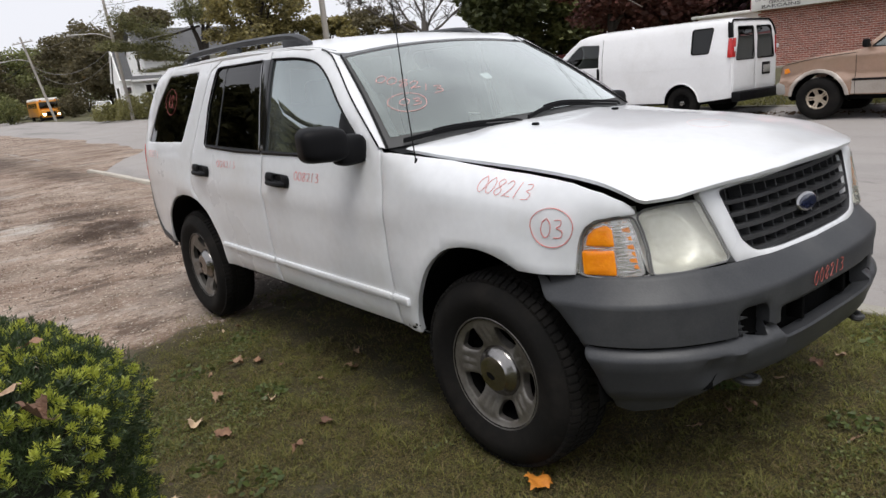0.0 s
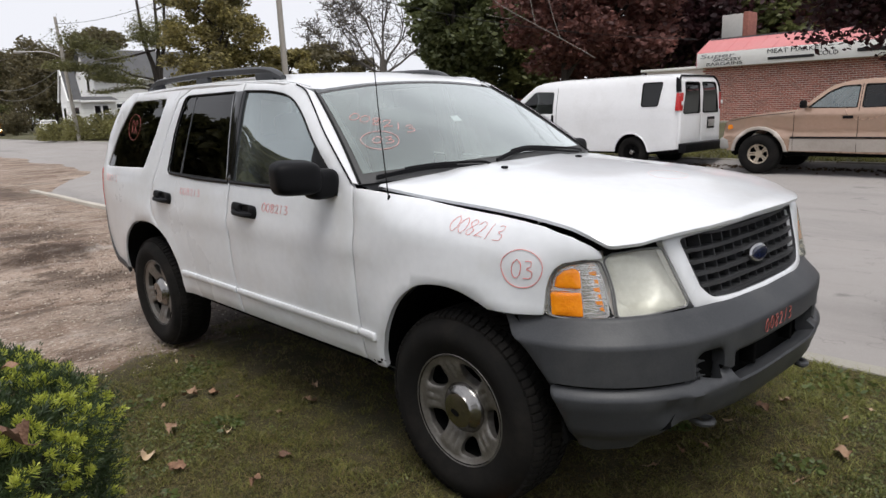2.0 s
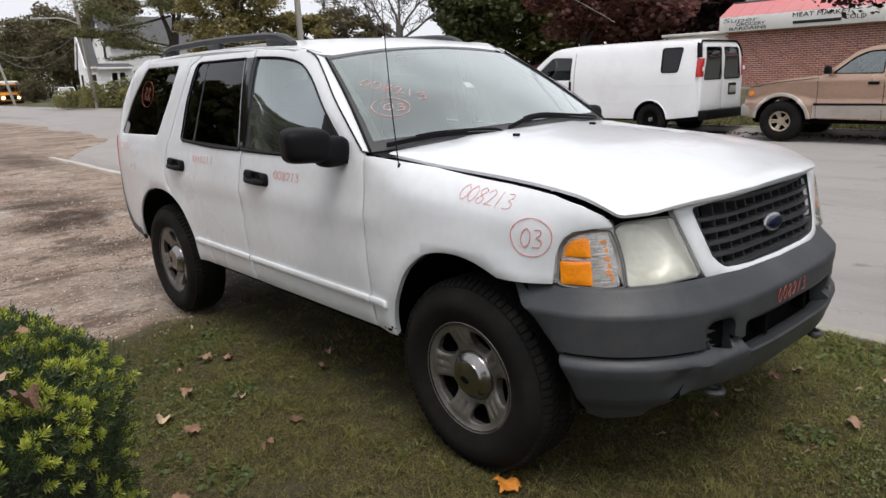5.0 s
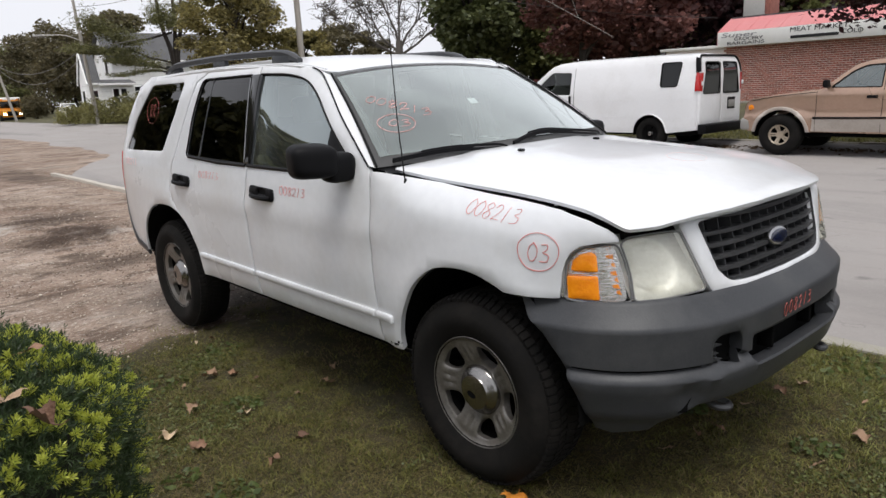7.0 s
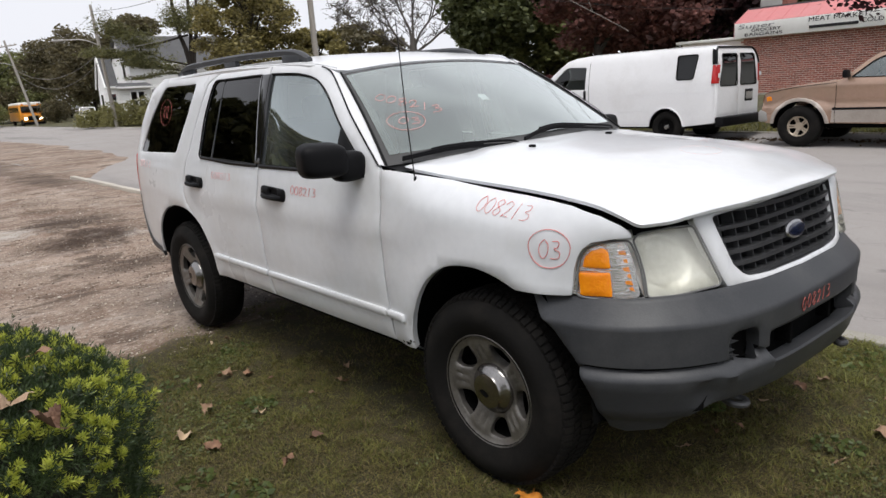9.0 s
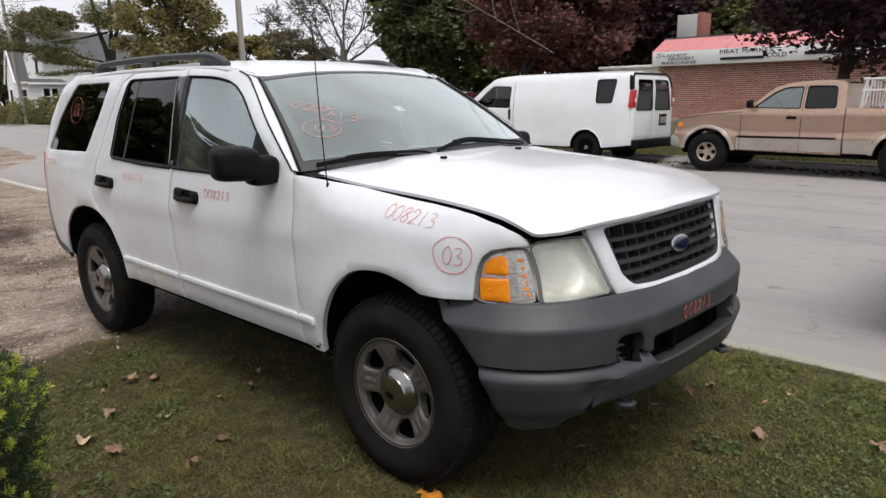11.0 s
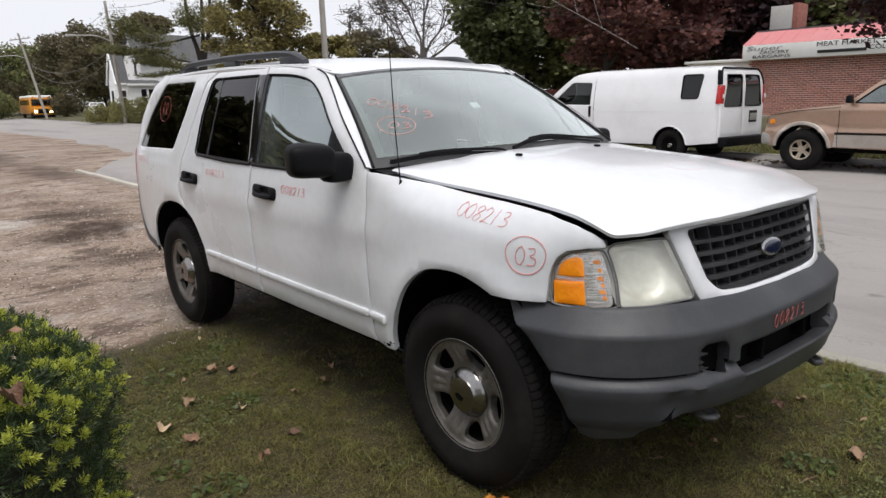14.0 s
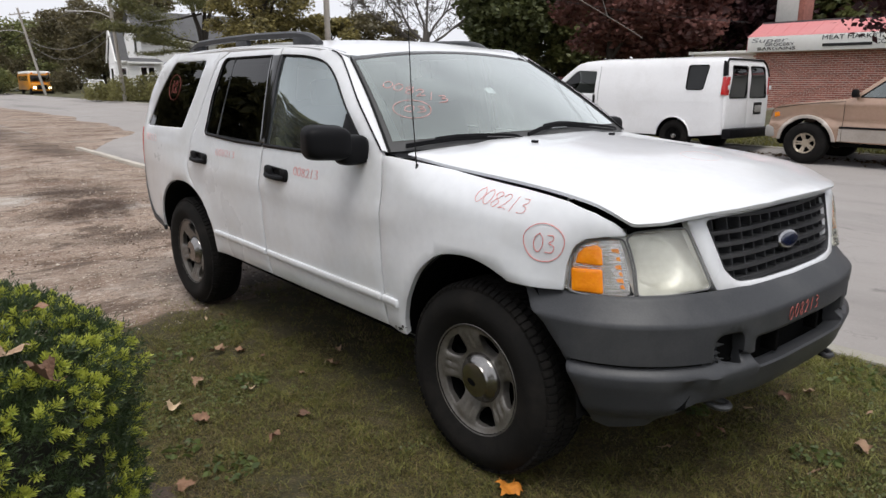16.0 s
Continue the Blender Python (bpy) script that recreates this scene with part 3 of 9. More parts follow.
def apron_edge(x, y):
    k = (y - 1.45) / 4.0
    return x + 0.5 * noise.noise((x * 0.3, 1, 0)), 1.45 + k * max(0.12, min(1, (-x - 15.0) / 9.0)) * (4.0 + 1.2 * noise.noise((x * 0.22, 0, 2)))


bm_y = graded((1.45, 5.45, 0.4))
apron = sheet("ground_apron", graded((-75, -16, 0.7)), bm_y, DIRT, "sandy dirt washed over the road's edge", "gravel lot", lift=0.012, rough=0.02, edge=apron_edge)
for i, v in enumerate(apron.data.vertices):
    k = i % len(bm_y)
    v.co.z -= 0.06 if k in (0, len(bm_y) - 1) else 0.010 if k == len(bm_y) - 2 else 0.0


def lawn_edge(x, y):
    if x < -2.5:
        x = -2.75 + 0.30 * noise.noise((y * 1.1, 2, 0)) + 0.14 * noise.noise((y * 4, 7, 0)) - 0.25 * (y + 0.5 > 0) + (x + 2.75) * 0.12
    return x, y


sheet("ground_lawn", graded((-2.75, 4.6, 0.10), (4.6, 40, 1.5)), graded((-30, -4, 1.5), (-4, 1.5, 0.10)), LAWN,
      "thin trampled lawn with dry patches", "lawn", lift=0.004, rough=0.012, edge=lawn_edge)
sheet("road", graded((-600, -40, 20), (-40, 40, 1.5), (40, 600, 20)), graded((1.64, 13.4, 0.6)), ASPHALT, "worn pale grey asphalt road with faint cracks", "road")
sheet("ground_verge", graded((-600, -30, 15), (-30, 30, 1.0), (30, 600, 15)), graded((13.55, 24.6, 0.6), (24.6, 120, 12)), VERGE, "rough grass verge across the road", "verge", lift=0.0, rough=0.03)


KERB_PALE = mat("pale_whitewashed_concrete", (0.56, 0.52, 0.46), (0.40, 0.36, 0.31), rough=0.9, scale=3, fine=70, bump=0.5, stain=(0.40, 0.36, 0.30), stain_amount=0.4)


def kerb(name, x0, x1, y0, y1, top, base, label, stone=CONCRETE):
    """A line of cast kerb stones, each with its joints."""
    line = thing(name, label, "kerb", kind="structure")
    n = max(1, round((x1 - x0) / 1.5))
    rnd = random.Random(int(x0 * 10))
    w = (x1 - x0) / n
    me = None
    for i in range(n):
        if me is None:
            b = box(w - 0.012, y1 - y0, top - base, bevel=0.018)
            me = mesh_of(b, "kerb_stone", 40)
            me.materials.append(stone)
        ob = new("kerb_stone", me)
        ob.parent = line
        ob.matrix_world = pose(x0 + (i + 0.5) * w, (y0 + y1) / 2 + rnd.uniform(-0.008, 0.008), (top + base) / 2 + rnd.uniform(-0.006, 0.004), rnd.uniform(-0.6, 0.6), rnd.uniform(-0.2, 0.2), rnd.uniform(-0.25, 0.25))
    return line


kerb("kerb", -16.2, -7.0, 1.43, 1.55, 0.045, -0.15, "pale worn concrete kerb along the gravel lot", KERB_PALE)
kerb("kerb", -7.0, 30, 1.50, 1.635, 0.045, -0.15, "low worn concrete kerb along the lawn")
kerb("kerb", -60, 30, 13.40, 13.56, 0.20, -0.10, "concrete kerb on the far side of the road")

# dark churned mud in the lot
bm = bmesh.new()
n_u, n_v = 96, 72
rows = []
for i in range(n_u + 1):
    row = []
    for j in range(n_v + 1):
        a, b = 2 * i / n_u - 1, 2 * j / n_v - 1
        x, y = -7.75 + 1.55 * a + 0.30 * b, -0.42 + 0.85 * b
        k = 1 - (a * a + b * b) * 1.1 + 0.75 * noise.noise((a * 2.4, b * 2.4, 3)) + 0.60 * noise.noise((a * 7, b * 6, 8)) + 0.35 * noise.noise((a * 15, b * 15, 4)) - 0.35 * max(0, b)
        z = -0.030 + 0.050 * max(-0.6, min(0.75, k)) + 0.030 * noise.noise((x * 6, y * 9, 1)) + 0.026 * noise.noise((x * 17, y * 21, 2))
        row.append(bm.verts.new((x, y, gz(x, y) + z)))
    rows.append(row)
for a, b in zip(rows, rows[1:]):
    for j in range(n_v):
        bm.faces.new((a[j], b[j], b[j + 1], a[j + 1]))
single("mud_patch", bm, DIRT, "dark churned mud patch in the gravel lot", "mud", kind="structure", smooth=179)


# ---- the white sport utility vehicle ----
# Its own axes: x ahead from the front axle, y to its left, z up from the lawn under it.
WIDTH = ((-3.95, -3.8, -3.6, -3.3, -2.8, -1.6, -0.4, 0.1, 0.30, 0.42, 0.50, 0.56, 0.62), (0.775, 0.845, 0.885, 0.902, 0.905, 0.905, 0.90, 0.885, 0.858, 0.818, 0.775, 0.732, 0.68))
LEAN = ((0.40, 0.50, 0.62, 0.80, 1.0, 1.12, 1.20, 1.25, 1.45, 1.66, 1.72), (-0.055, -0.024, -0.010, 0, -0.002, -0.010, -0.024, -0.038, -0.085, -0.145, -0.175))
SEAM = ((-0.60, -0.52, -0.2, 0.225, 0.46, 0.60, 0.75), (1.245, 1.240, 1.212, 1.178, 1.146, 1.108, 1.05))
ARCHES = ((0.03, 0.40, 0.44, 0.50), (-2.87, 0.40, 0.45, 0.485))


def side_y(x, z):
    lean, k = table(z, *LEAN), min(1, max(0, (-x - 0.1) / 0.4))
    y = table(x, *WIDTH) + (lean if z <= 0.62 else lean * k)
    if x > -0.53:
        u = max(0, (z - table(x, *SEAM) + 0.16) / 0.16)
        y -= min(1, (x + 0.53) / 0.35) * (0.10 - 0.075 * min(1, max(0, (x - 0.2) / 0.3))) * u**2.2
    if x > -1.7 and z > 1.22:
        k = min(1, (x + 1.7) / 0.7)
        y -= 0.10 * k * k * (3 - 2 * k) * min(1, (z - 1.22) / 0.43) ** 2.3
    for cx, cz, a, b in ARCHES:
        r = math.sqrt(((x - cx) / a) ** 2 + ((z - cz) / b) ** 2)
        y += 0.016 * math.exp(-(((r - 1.06) / 0.12) ** 2))
    y += 0.010 * math.exp(-(((z - 0.985) / 0.05) ** 2)) * min(1, max(0, (-x - 0.2) / 0.5)) * min(1, max(0, (x + 3.6) / 0.5))
    return y


def on_side(s, lift=0.0):
    return lambda x, z: (x, s * (side_y(x, z) + lift), z)


suv = thing("suv", "white sport utility vehicle with red marker numbers, parked on lawn", "car", pose(0, 0, 0, 1.15, 0, 0))

FRONT_ARCH = [(-0.396, 0.47), (-0.385, 0.56), (-0.348, 0.662), (-0.274, 0.785), (-0.178, 0.865), (-0.093, 0.896), (0.010, 0.904), (0.09, 0.893), (0.155, 0.872), (0.208, 0.848)]
FRONT_ARCH = [(p.x, p.z) for p in curve([Vector((x, 0, z)) for x, z in FRONT_ARCH], 4)]
REAR_ARCH = [(-2.385, 0.47), (-2.395, 0.60), (-2.44, 0.70), (-2.528, 0.805), (-2.67, 0.872), (-2.858, 0.888), (-3.06, 0.855), (-3.21, 0.76), (-3.30, 0.64), (-3.33, 0.50)]
REAR_ARCH = [(p.x, p.z) for p in curve([Vector((x, 0, z)) for x, z in REAR_ARCH], 4)]
REAR_DOOR_LINE = [(-2.60, 0.85), (-2.70, 0.93), (-2.725, 1.0), (-2.69, 1.14), (-2.565, 1.40), (-2.43, 1.66), (-2.30, 1.715)]
PILLAR = [(-0.568, 1.250), (-0.709, 1.360), (-0.855, 1.462), (-1.047, 1.590), (-1.165, 1.664), (-1.28, 1.699)]


def screen(u, v):
    c = 1 - u * u
    x = (-0.550 + 0.17 * c) * (1 - v) + (-1.125 - 0.03 * c) * v
    bulge = math.sin(math.pi * v) * 0.012
    return (x + bulge * 0.6, u * (0.845 * (1 - v) + 0.645 * v), (1.248 + 0.016 * c) * (1 - v) + (1.650 + 0.045 * c) * v + bulge)


def suv_side(s):
    tag = (0, s, 0)
    f = on_side(s)
    # front wing
    wing = ([(-0.535, 0.475)] + FRONT_ARCH + [(0.39, 0.850), (0.411, 0.852), (0.420, 0.943), (0.431, 0.983), (0.445, 1.012), (0.471, 1.034), (0.522, 1.044), (0.572, 1.049), (0.574, 1.055), (0.563, 1.073), (0.543, 1.090), (0.49, 1.119), (0.391, 1.150), (0.314, 1.162), (0.2, 1.172)]
            + [(x, table(x, *SEAM) - 0.004 - 0.024 * max(0, (x + 0.1) / 0.65)) for x in (0.0, -0.2, -0.38, -0.50)] + [(-0.548, 1.235), (-0.535, 1.1), (-0.545, 0.9)])
    part("front_wing", panel(wing, f, 0.05, flange=0.03, out=tag), WHITE, suv)
    # doors, with window openings
    split = -1.655
    rear_cut = [(-2.470, 1.226, 0.03), (-2.422, 1.46), (-2.335, 1.676, 0.05), (split - 0.055, 1.678, 0.015), (split - 0.02, 1.21, 0.01)]
    front_cut = [(split + 0.02, 1.21, 0.01), (split + 0.03, 1.678, 0.015), (-1.40, 1.668, 0.08), (-1.25, 1.637, 0.12), (-1.10, 1.552, 0.1), (-0.973, 1.460), (-0.675, 1.245, 0.02), (-0.66, 1.212, 0.01), (-1.27, 1.20)]
    front = [(-0.545, 0.475), (-0.553, 0.9), (-0.543, 1.1), (-0.566, 1.240)] + PILLAR[1:] + [(-1.42, 1.708), (split + 0.02, 1.717), (split + 0.012, 1.2), (split - 0.022, 1.0), (split - 0.012, 0.645), (split + 0.006, 0.475)]
    door = part("front_door", panel(front, f, 0.055, holes=[rounded(front_cut)], flange=0.02, out=tag), WHITE, suv)
    rear = [(split - 0.004, 0.475), (split - 0.022, 0.645), (split - 0.032, 1.0), (split + 0.002, 1.2), (split + 0.010, 1.717)] + REAR_DOOR_LINE[::-1] + REAR_ARCH[12::-1]
    rdoor = part("rear_door", panel(rear, f, 0.055, holes=[rounded(rear_cut)], flange=0.02, out=tag), WHITE, suv)
    # rear quarter with its wrapped window
    q_cut = rounded([(-2.865, 1.238, 0.02), (-2.71, 1.47), (-2.615, 1.672, 0.03), (-3.17, 1.672, 0.04), (-3.40, 1.46), (-3.60, 1.225, 0.03)])
    quarter = ([(p[0] - 0.008, p[1] + 0.004) for p in REAR_DOOR_LINE] + [(-2.30, 1.728), (-3.25, 1.728), (-3.42, 1.66), (-3.62, 1.45), (-3.80, 1.20), (-3.87, 0.95), (-3.86, 0.76), (-3.80, 0.66), (-3.62, 0.52), (-3.36, 0.485)]
               + REAR_ARCH[32:11:-1])
    quarter = [q for i, q in enumerate(quarter) if i == 0 or (Vector(q) - Vector(quarter[i - 1])).length > 0.004]
    part("rear_quarter", panel(quarter, f, 0.055, holes=[q_cut], flange=0.02, out=tag), WHITE, suv)
    # glass, set back in black frames
    g = on_side(s, -0.005)
    fr = on_side(s, -0.006)
    dark = [(split - 0.040, 1.210), (split - 0.074, 1.680), (split + 0.052, 1.680), (split + 0.045, 1.210)]
    part("pillar_trim", panel(dark, on_side(s, 0.004), 0.06, flange=0.025, out=tag), GLOSS_BLACK, suv, "gloss black pillar trim")
    part("window_glass", panel(rounded(front_cut), g, 0.08, flange=0.0, lip=0, out=tag), SIDEGLASS, door, "clear side window glass", shadow=False)
    part("window_glass", panel(rounded(rear_cut), g, 0.08, flange=0.0, lip=0, out=tag), PRIVACY, rdoor, "dark tinted window glass", shadow=False)
    part("quarter_glass", panel(q_cut, g, 0.08, flange=0.0, lip=0, out=tag), PRIVACY, suv, "dark tinted quarter window", shadow=False)
    for cut, owner in ((front_cut, door), (rear_cut, rdoor)):
        loop = spaced(rounded(cut), 0.04)
        seal = tube([f(x, z) for x, z in loop + loop[:1]], 0.0055, 6)
        part("window_seal", seal, SEAL, owner)
    bar = tube([(x, s * (side_y(x, z) - 0.010), z) for x, z in ((-2.285, 1.222), (-2.25, 1.37), (-2.215, 1.53), (-2.195, 1.678))], 0.009, 6)
    part("window_divider", bar, BUMPER, rdoor)
    # quarter light sail behind the mirror
    sail = [(-0.905, 1.212), (-0.905, 1.402), (-0.80, 1.333), (-0.675, 1.243), (-0.66, 1.212)]
    part("mirror_sail", panel(rounded(sail, 0.008), on_side(s, 0.002), 0.05, flange=0.012, out=tag), BLACK, door)
    # belt moulding and lower body moulding
    for a, b, owner in ((-2.43, split - 0.008, rdoor), (split + 0.012, -0.66, door)):
        part("belt_moulding", tube([f(x, 1.205 + 0.018 * (x < -2.0) * (-x - 2.0) / 0.45) for x in steps(a, b, 12)], 0.011, 6), BLACK, owner)
    for a, b, owner in ((-2.37, split - 0.02, rdoor), (split + 0.005, -0.562, door), (-0.55, -0.425, suv)):
        strip = rounded([(a, 0.588), (b, 0.588), (b, 0.622), (a, 0.622)], 0.012)
        part("side_moulding", panel(strip, on_side(s, 0.014), 0.05, flange=0.02, lip=0.005, drop=0.004, out=tag), WHITE, owner)
    # handles
    for x, owner in ((-1.475, door), (-2.525, rdoor)):
        cup = panel(rounded([(x - 0.125, 1.045), (x + 0.125, 1.035), (x + 0.125, 1.10), (x - 0.125, 1.11)], 0.03), on_side(s, 0.016), 0.03, flange=0.02, lip=0.008, drop=0.006,
                    holes=[rounded([(x - 0.03, 1.068), (x + 0.06, 1.066), (x + 0.055, 1.095), (x - 0.025, 1.097)], 0.012)], out=tag)
        handle = part("door_handle", cup, BLACK, owner, "black plastic door handle")
        part("handle_cup", panel([(x - 0.04, 1.06), (x + 0.07, 1.06), (x + 0.07, 1.10), (x - 0.04, 1.10)], on_side(s, 0.005), 0.04, flange=0, lip=0, out=tag), BLACK, handle)
        pull = tube(curve([(x - 0.095, s * (side_y(x, 1.06) + 0.012), 1.062), (x - 0.05, s * (side_y(x, 1.06) + 0.034), 1.058), (x + 0.05, s * (side_y(x, 1.06) + 0.034), 1.054), (x + 0.1, s * (side_y(x, 1.06) + 0.012), 1.052)]), 0.013, 8)
        part("handle_pull", pull, BLACK, handle)
    # mirror
    bm = bmesh.new()
    bmesh.ops.create_icosphere(bm, subdivisions=4, radius=1)
    for v in bm.verts:
        x, y, z = v.co
        p = 0.50
        x, y, z = (math.copysign(abs(c) ** p, c) for c in (x, y, z))
        v.co = (0.066 * x, 0.104 * y * s * -1, 0.074 * z * (1 - 0.1 * x) - 0.012 * (y + 1) * (y > -1) * 0.5)
    bmesh.ops.transform(bm, matrix=pose(-0.715 - 0.12 * (s > 0), s * (1.045 - 0.08 * (s > 0)), 1.294 - 0.05 * (s > 0), 0, 0, s * 10), verts=bm.verts[:])
    bmesh.ops.recalc_face_normals(bm, faces=bm.faces[:])
    mirror = part("door_mirror", bm, BLACK, door, "black folding door mirror", smooth=60)
    bm = bmesh.new()
    bmesh.ops.create_icosphere(bm, subdivisions=3, radius=1)
    for v in bm.verts:
        v.co = Vector([math.copysign(abs(c) ** 0.6, c) for c in v.co])
        v.co = (v.co.x * 0.052, v.co.y * 0.080, v.co.z * 0.066)
    bmesh.ops.transform(bm, matrix=pose(-0.705, s * 0.928, 1.252), verts=bm.verts[:])
    part("mirror_arm", bm, BLACK, mirror, smooth=60)
    # front pillar between door and windscreen
    line = [Vector(f(x - 0.004, z + 0.004)) for x, z in PILLAR]
    top = [Vector(screen(s * 1.0, t)) for t in (0.0, 0.26, 0.52, 0.84, 0.98, 1.0)]
    a, b = curve(line, 5), curve(top, 5)
    bm = grid(lambda u, v: a[u].lerp(b[u], v) + Vector((0, s, 0.6)).normalized() * 0.008 * math.sin(math.pi * v), range(len(a)), steps(0, 1, 5))
    bmesh.ops.recalc_face_normals(bm, faces=bm.faces[:])
    if sum(fc.normal.y * s for fc in bm.faces) < 0:
        bmesh.ops.reverse_faces(bm, faces=bm.faces[:])
    part("windscreen_pillar", bm, WHITE, suv)
    part("door_gap", tube([p.lerp(q, 0.05) + Vector((0, s, 0.6)).normalized() * 0.004 for p, q in list(zip(a, b))[:-2]], 0.0042, 6), SEAL, suv)
    part("screen_trim", tube([Vector(screen(s * 0.992, t)) + Vector((0.003, 0, 0.004)) for t in steps(0.0, 1.0, 14)], 0.005, 6), SEAL, suv)
    # wheel wells, near-black with their shade in the colour
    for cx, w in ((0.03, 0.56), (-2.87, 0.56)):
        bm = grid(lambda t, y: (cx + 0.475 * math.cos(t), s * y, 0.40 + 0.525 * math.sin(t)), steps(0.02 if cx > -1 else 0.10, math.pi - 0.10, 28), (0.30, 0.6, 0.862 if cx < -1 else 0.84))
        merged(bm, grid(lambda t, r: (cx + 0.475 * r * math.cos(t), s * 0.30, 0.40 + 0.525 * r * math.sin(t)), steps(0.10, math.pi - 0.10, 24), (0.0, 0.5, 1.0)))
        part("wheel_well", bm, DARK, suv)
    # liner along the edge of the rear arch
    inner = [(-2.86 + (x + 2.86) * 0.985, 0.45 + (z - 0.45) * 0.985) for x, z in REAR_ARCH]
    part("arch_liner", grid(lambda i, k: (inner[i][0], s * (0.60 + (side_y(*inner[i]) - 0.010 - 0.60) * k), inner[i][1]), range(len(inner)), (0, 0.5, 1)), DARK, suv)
    # sill under the doors
    bm = grid(lambda x, v: (x, s * (0.868 - 0.13 * v), 0.478 - 0.065 * math.sin(v * 1.4)), steps(-2.38, -0.40, 10), steps(0, 1, 4))
    part("sill", bm, WHITE, suv)


for s in (-1, 1):
    suv_side(s)


# roof
def roof_z(x, y):
    zc = table(x, (-3.72, -3.6, -3.4, -3.0, -2.2, -1.6, -1.3, -1.13), (1.60, 1.680, 1.742, 1.776, 1.788, 1.768, 1.730, 1.692))
    return zc - 0.054 * table(x, (-2.0, -1.6, -1.4, -1.28, -1.2, -1.13), (1.0, 0.92, 0.64, 0.57, 0.75, 1.08)) * (abs(y) / 0.72) ** 2.4


half = [(-1.150, 0.0), (-1.148, 0.3), (-1.145, 0.5), (-1.150, 0.58), (-1.180, 0.628), (-1.245, 0.662), (-1.33, 0.692), (-1.7, 0.735), (-3.2, 0.735), (-3.45, 0.70), (-3.62, 0.55), (-3.67, 0.0)]
part("roof", panel(half + [(x, -y) for x, y in half[-2:0:-1]], lambda x, y: (x, y, roof_z(x, y)), 0.09, flange=0.02, out=(0, 0, 1)), WHITE, suv)


# windscreen in its dark band
part("windscreen", facing(grid(screen, steps(-0.955, 0.955, 28), steps(0.085, 0.955, 14)), (1, 0, 1)), SCREEN, suv, "clear windscreen with marker numbers", shadow=False)
bm = bmesh.new()
off = lambda u, v: tuple(Vector(screen(u, v)) + Vector((-0.003, 0, -0.002)))
grid(off, steps(-1.0, 1.0, 28), (0.0, 0.10), bm, True)
grid(off, steps(-1.0, 1.0, 28), (0.945, 0.985), bm, True)
grid(off, (-1.0, -0.905), steps(0.0, 0.985, 14), bm, True)
grid(off, (0.905, 1.0), steps(0.0, 0.985, 14), bm, True)
part("windscreen_band", bm, BAND, suv, "black band round the windscreen")


# bonnet, standing slightly open
def hood_z(x, y):
    zc = table(x, (-0.6, -0.45, -0.2, 0.2, 0.5, 0.66, 0.75, 0.82), (1.280, 1.275, 1.264, 1.236, 1.198, 1.170, 1.152, 1.130))
    ys = table(x, (-0.55, 0.2, 0.5, 0.62, 0.8), (0.785, 0.765, 0.74, 0.72, 0.66))
    edge = table(x, (-0.60, -0.52, -0.2, 0.225, 0.46, 0.54, 0.61, 0.75), (1.251, 1.246, 1.218, 1.188, 1.158, 1.135, 1.104, 1.068))
    z = zc - (zc - edge) * min(1.3, abs(y) / ys) ** 2.6
    k = 0.42 - 0.10 * max(0, x)
    return z + 0.010 / (1 + math.exp((abs(y) - k) / 0.016)) * min(1, max(0, (0.72 - x) / 0.5))


hood_half = [(0.805, 0.0), (0.80, 0.2), (0.775, 0.36), (0.725, 0.50), (0.672, 0.64), (0.614, 0.726), (0.54, 0.742), (0.2, 0.760), (-0.2, 0.775), (-0.50, 0.785), (-0.46, 0.6), (-0.41, 0.3), (-0.395, 0.0)]
part("bonnet", panel(rounded(hood_half + [(x, -y) for x, y in hood_half[-2:0:-1]], 0.02, 3), lambda x, y: (x + 0.018 * min(1, max(0, y / 0.4)) * max(0, x - 0.2) / 0.5, y, hood_z(x, y)), 0.06, flange=0.012, lip=0.012, drop=0.006, out=(0, 0, 1)), WHITE, suv, "white bonnet standing slightly open")
# engine bay edge seen in the open gap, near-black to paint the shade there
for s in (-1, 1):
    part("bay_edge_shade", grid(lambda x, v: (x, s * (0.775 - 0.10 * max(0, x - 0.35) / 0.2 - 0.12 * v), table(x, *SEAM) - 0.055 - 0.02 * v), steps(-0.5, 0.54, 12), (0, 1)), DARK, suv)
# scuttle below the windscreen
part("scuttle", facing(grid(lambda u, v: (-0.55 + 0.165 * (1 - u * u) + 0.10 * v, 0.83 * u, 1.240 + 0.016 * (1 - u * u) - 0.012 * v), steps(-1, 1, 16), (-0.35, 0.5, 1)), (0, 0, 1)), BLACK, suv)


# nose: lamps, grille and bumper
def nose_x(y, z):
    return table(abs(y), (0, 0.25, 0.43, 0.55, 0.68, 0.75, 0.80, 0.845), (0.806, 0.792, 0.750, 0.700, 0.615, 0.535, 0.44, 0.31)) - (z - 0.86) * 0.24 + 0.03 * min(1, max(0, y / 0.4)) + 0.042 * min(1, max(0, (y - 0.44) / 0.10))


def on_nose(lift=0.0):
    return lambda y, z: (nose_x(y, z) + lift, y, z)


surround = [(0.0, 1.112), (0.40, 1.104), (0.50, 1.094), (0.514, 1.082, 0.02), (0.450, 0.885), (0.430, 0.838, 0.05), (0.30, 0.820), (0.0, 0.814)]
opening = [(0.0, 1.095), (0.36, 1.090), (0.445, 1.083, 0.02), (0.392, 0.915), (0.350, 0.870, 0.05), (0.2, 0.860), (0.0, 0.857)]
mirror_half = lambda h: h + [(-p[0], *p[1:]) for p in h[-2:0:-1]]
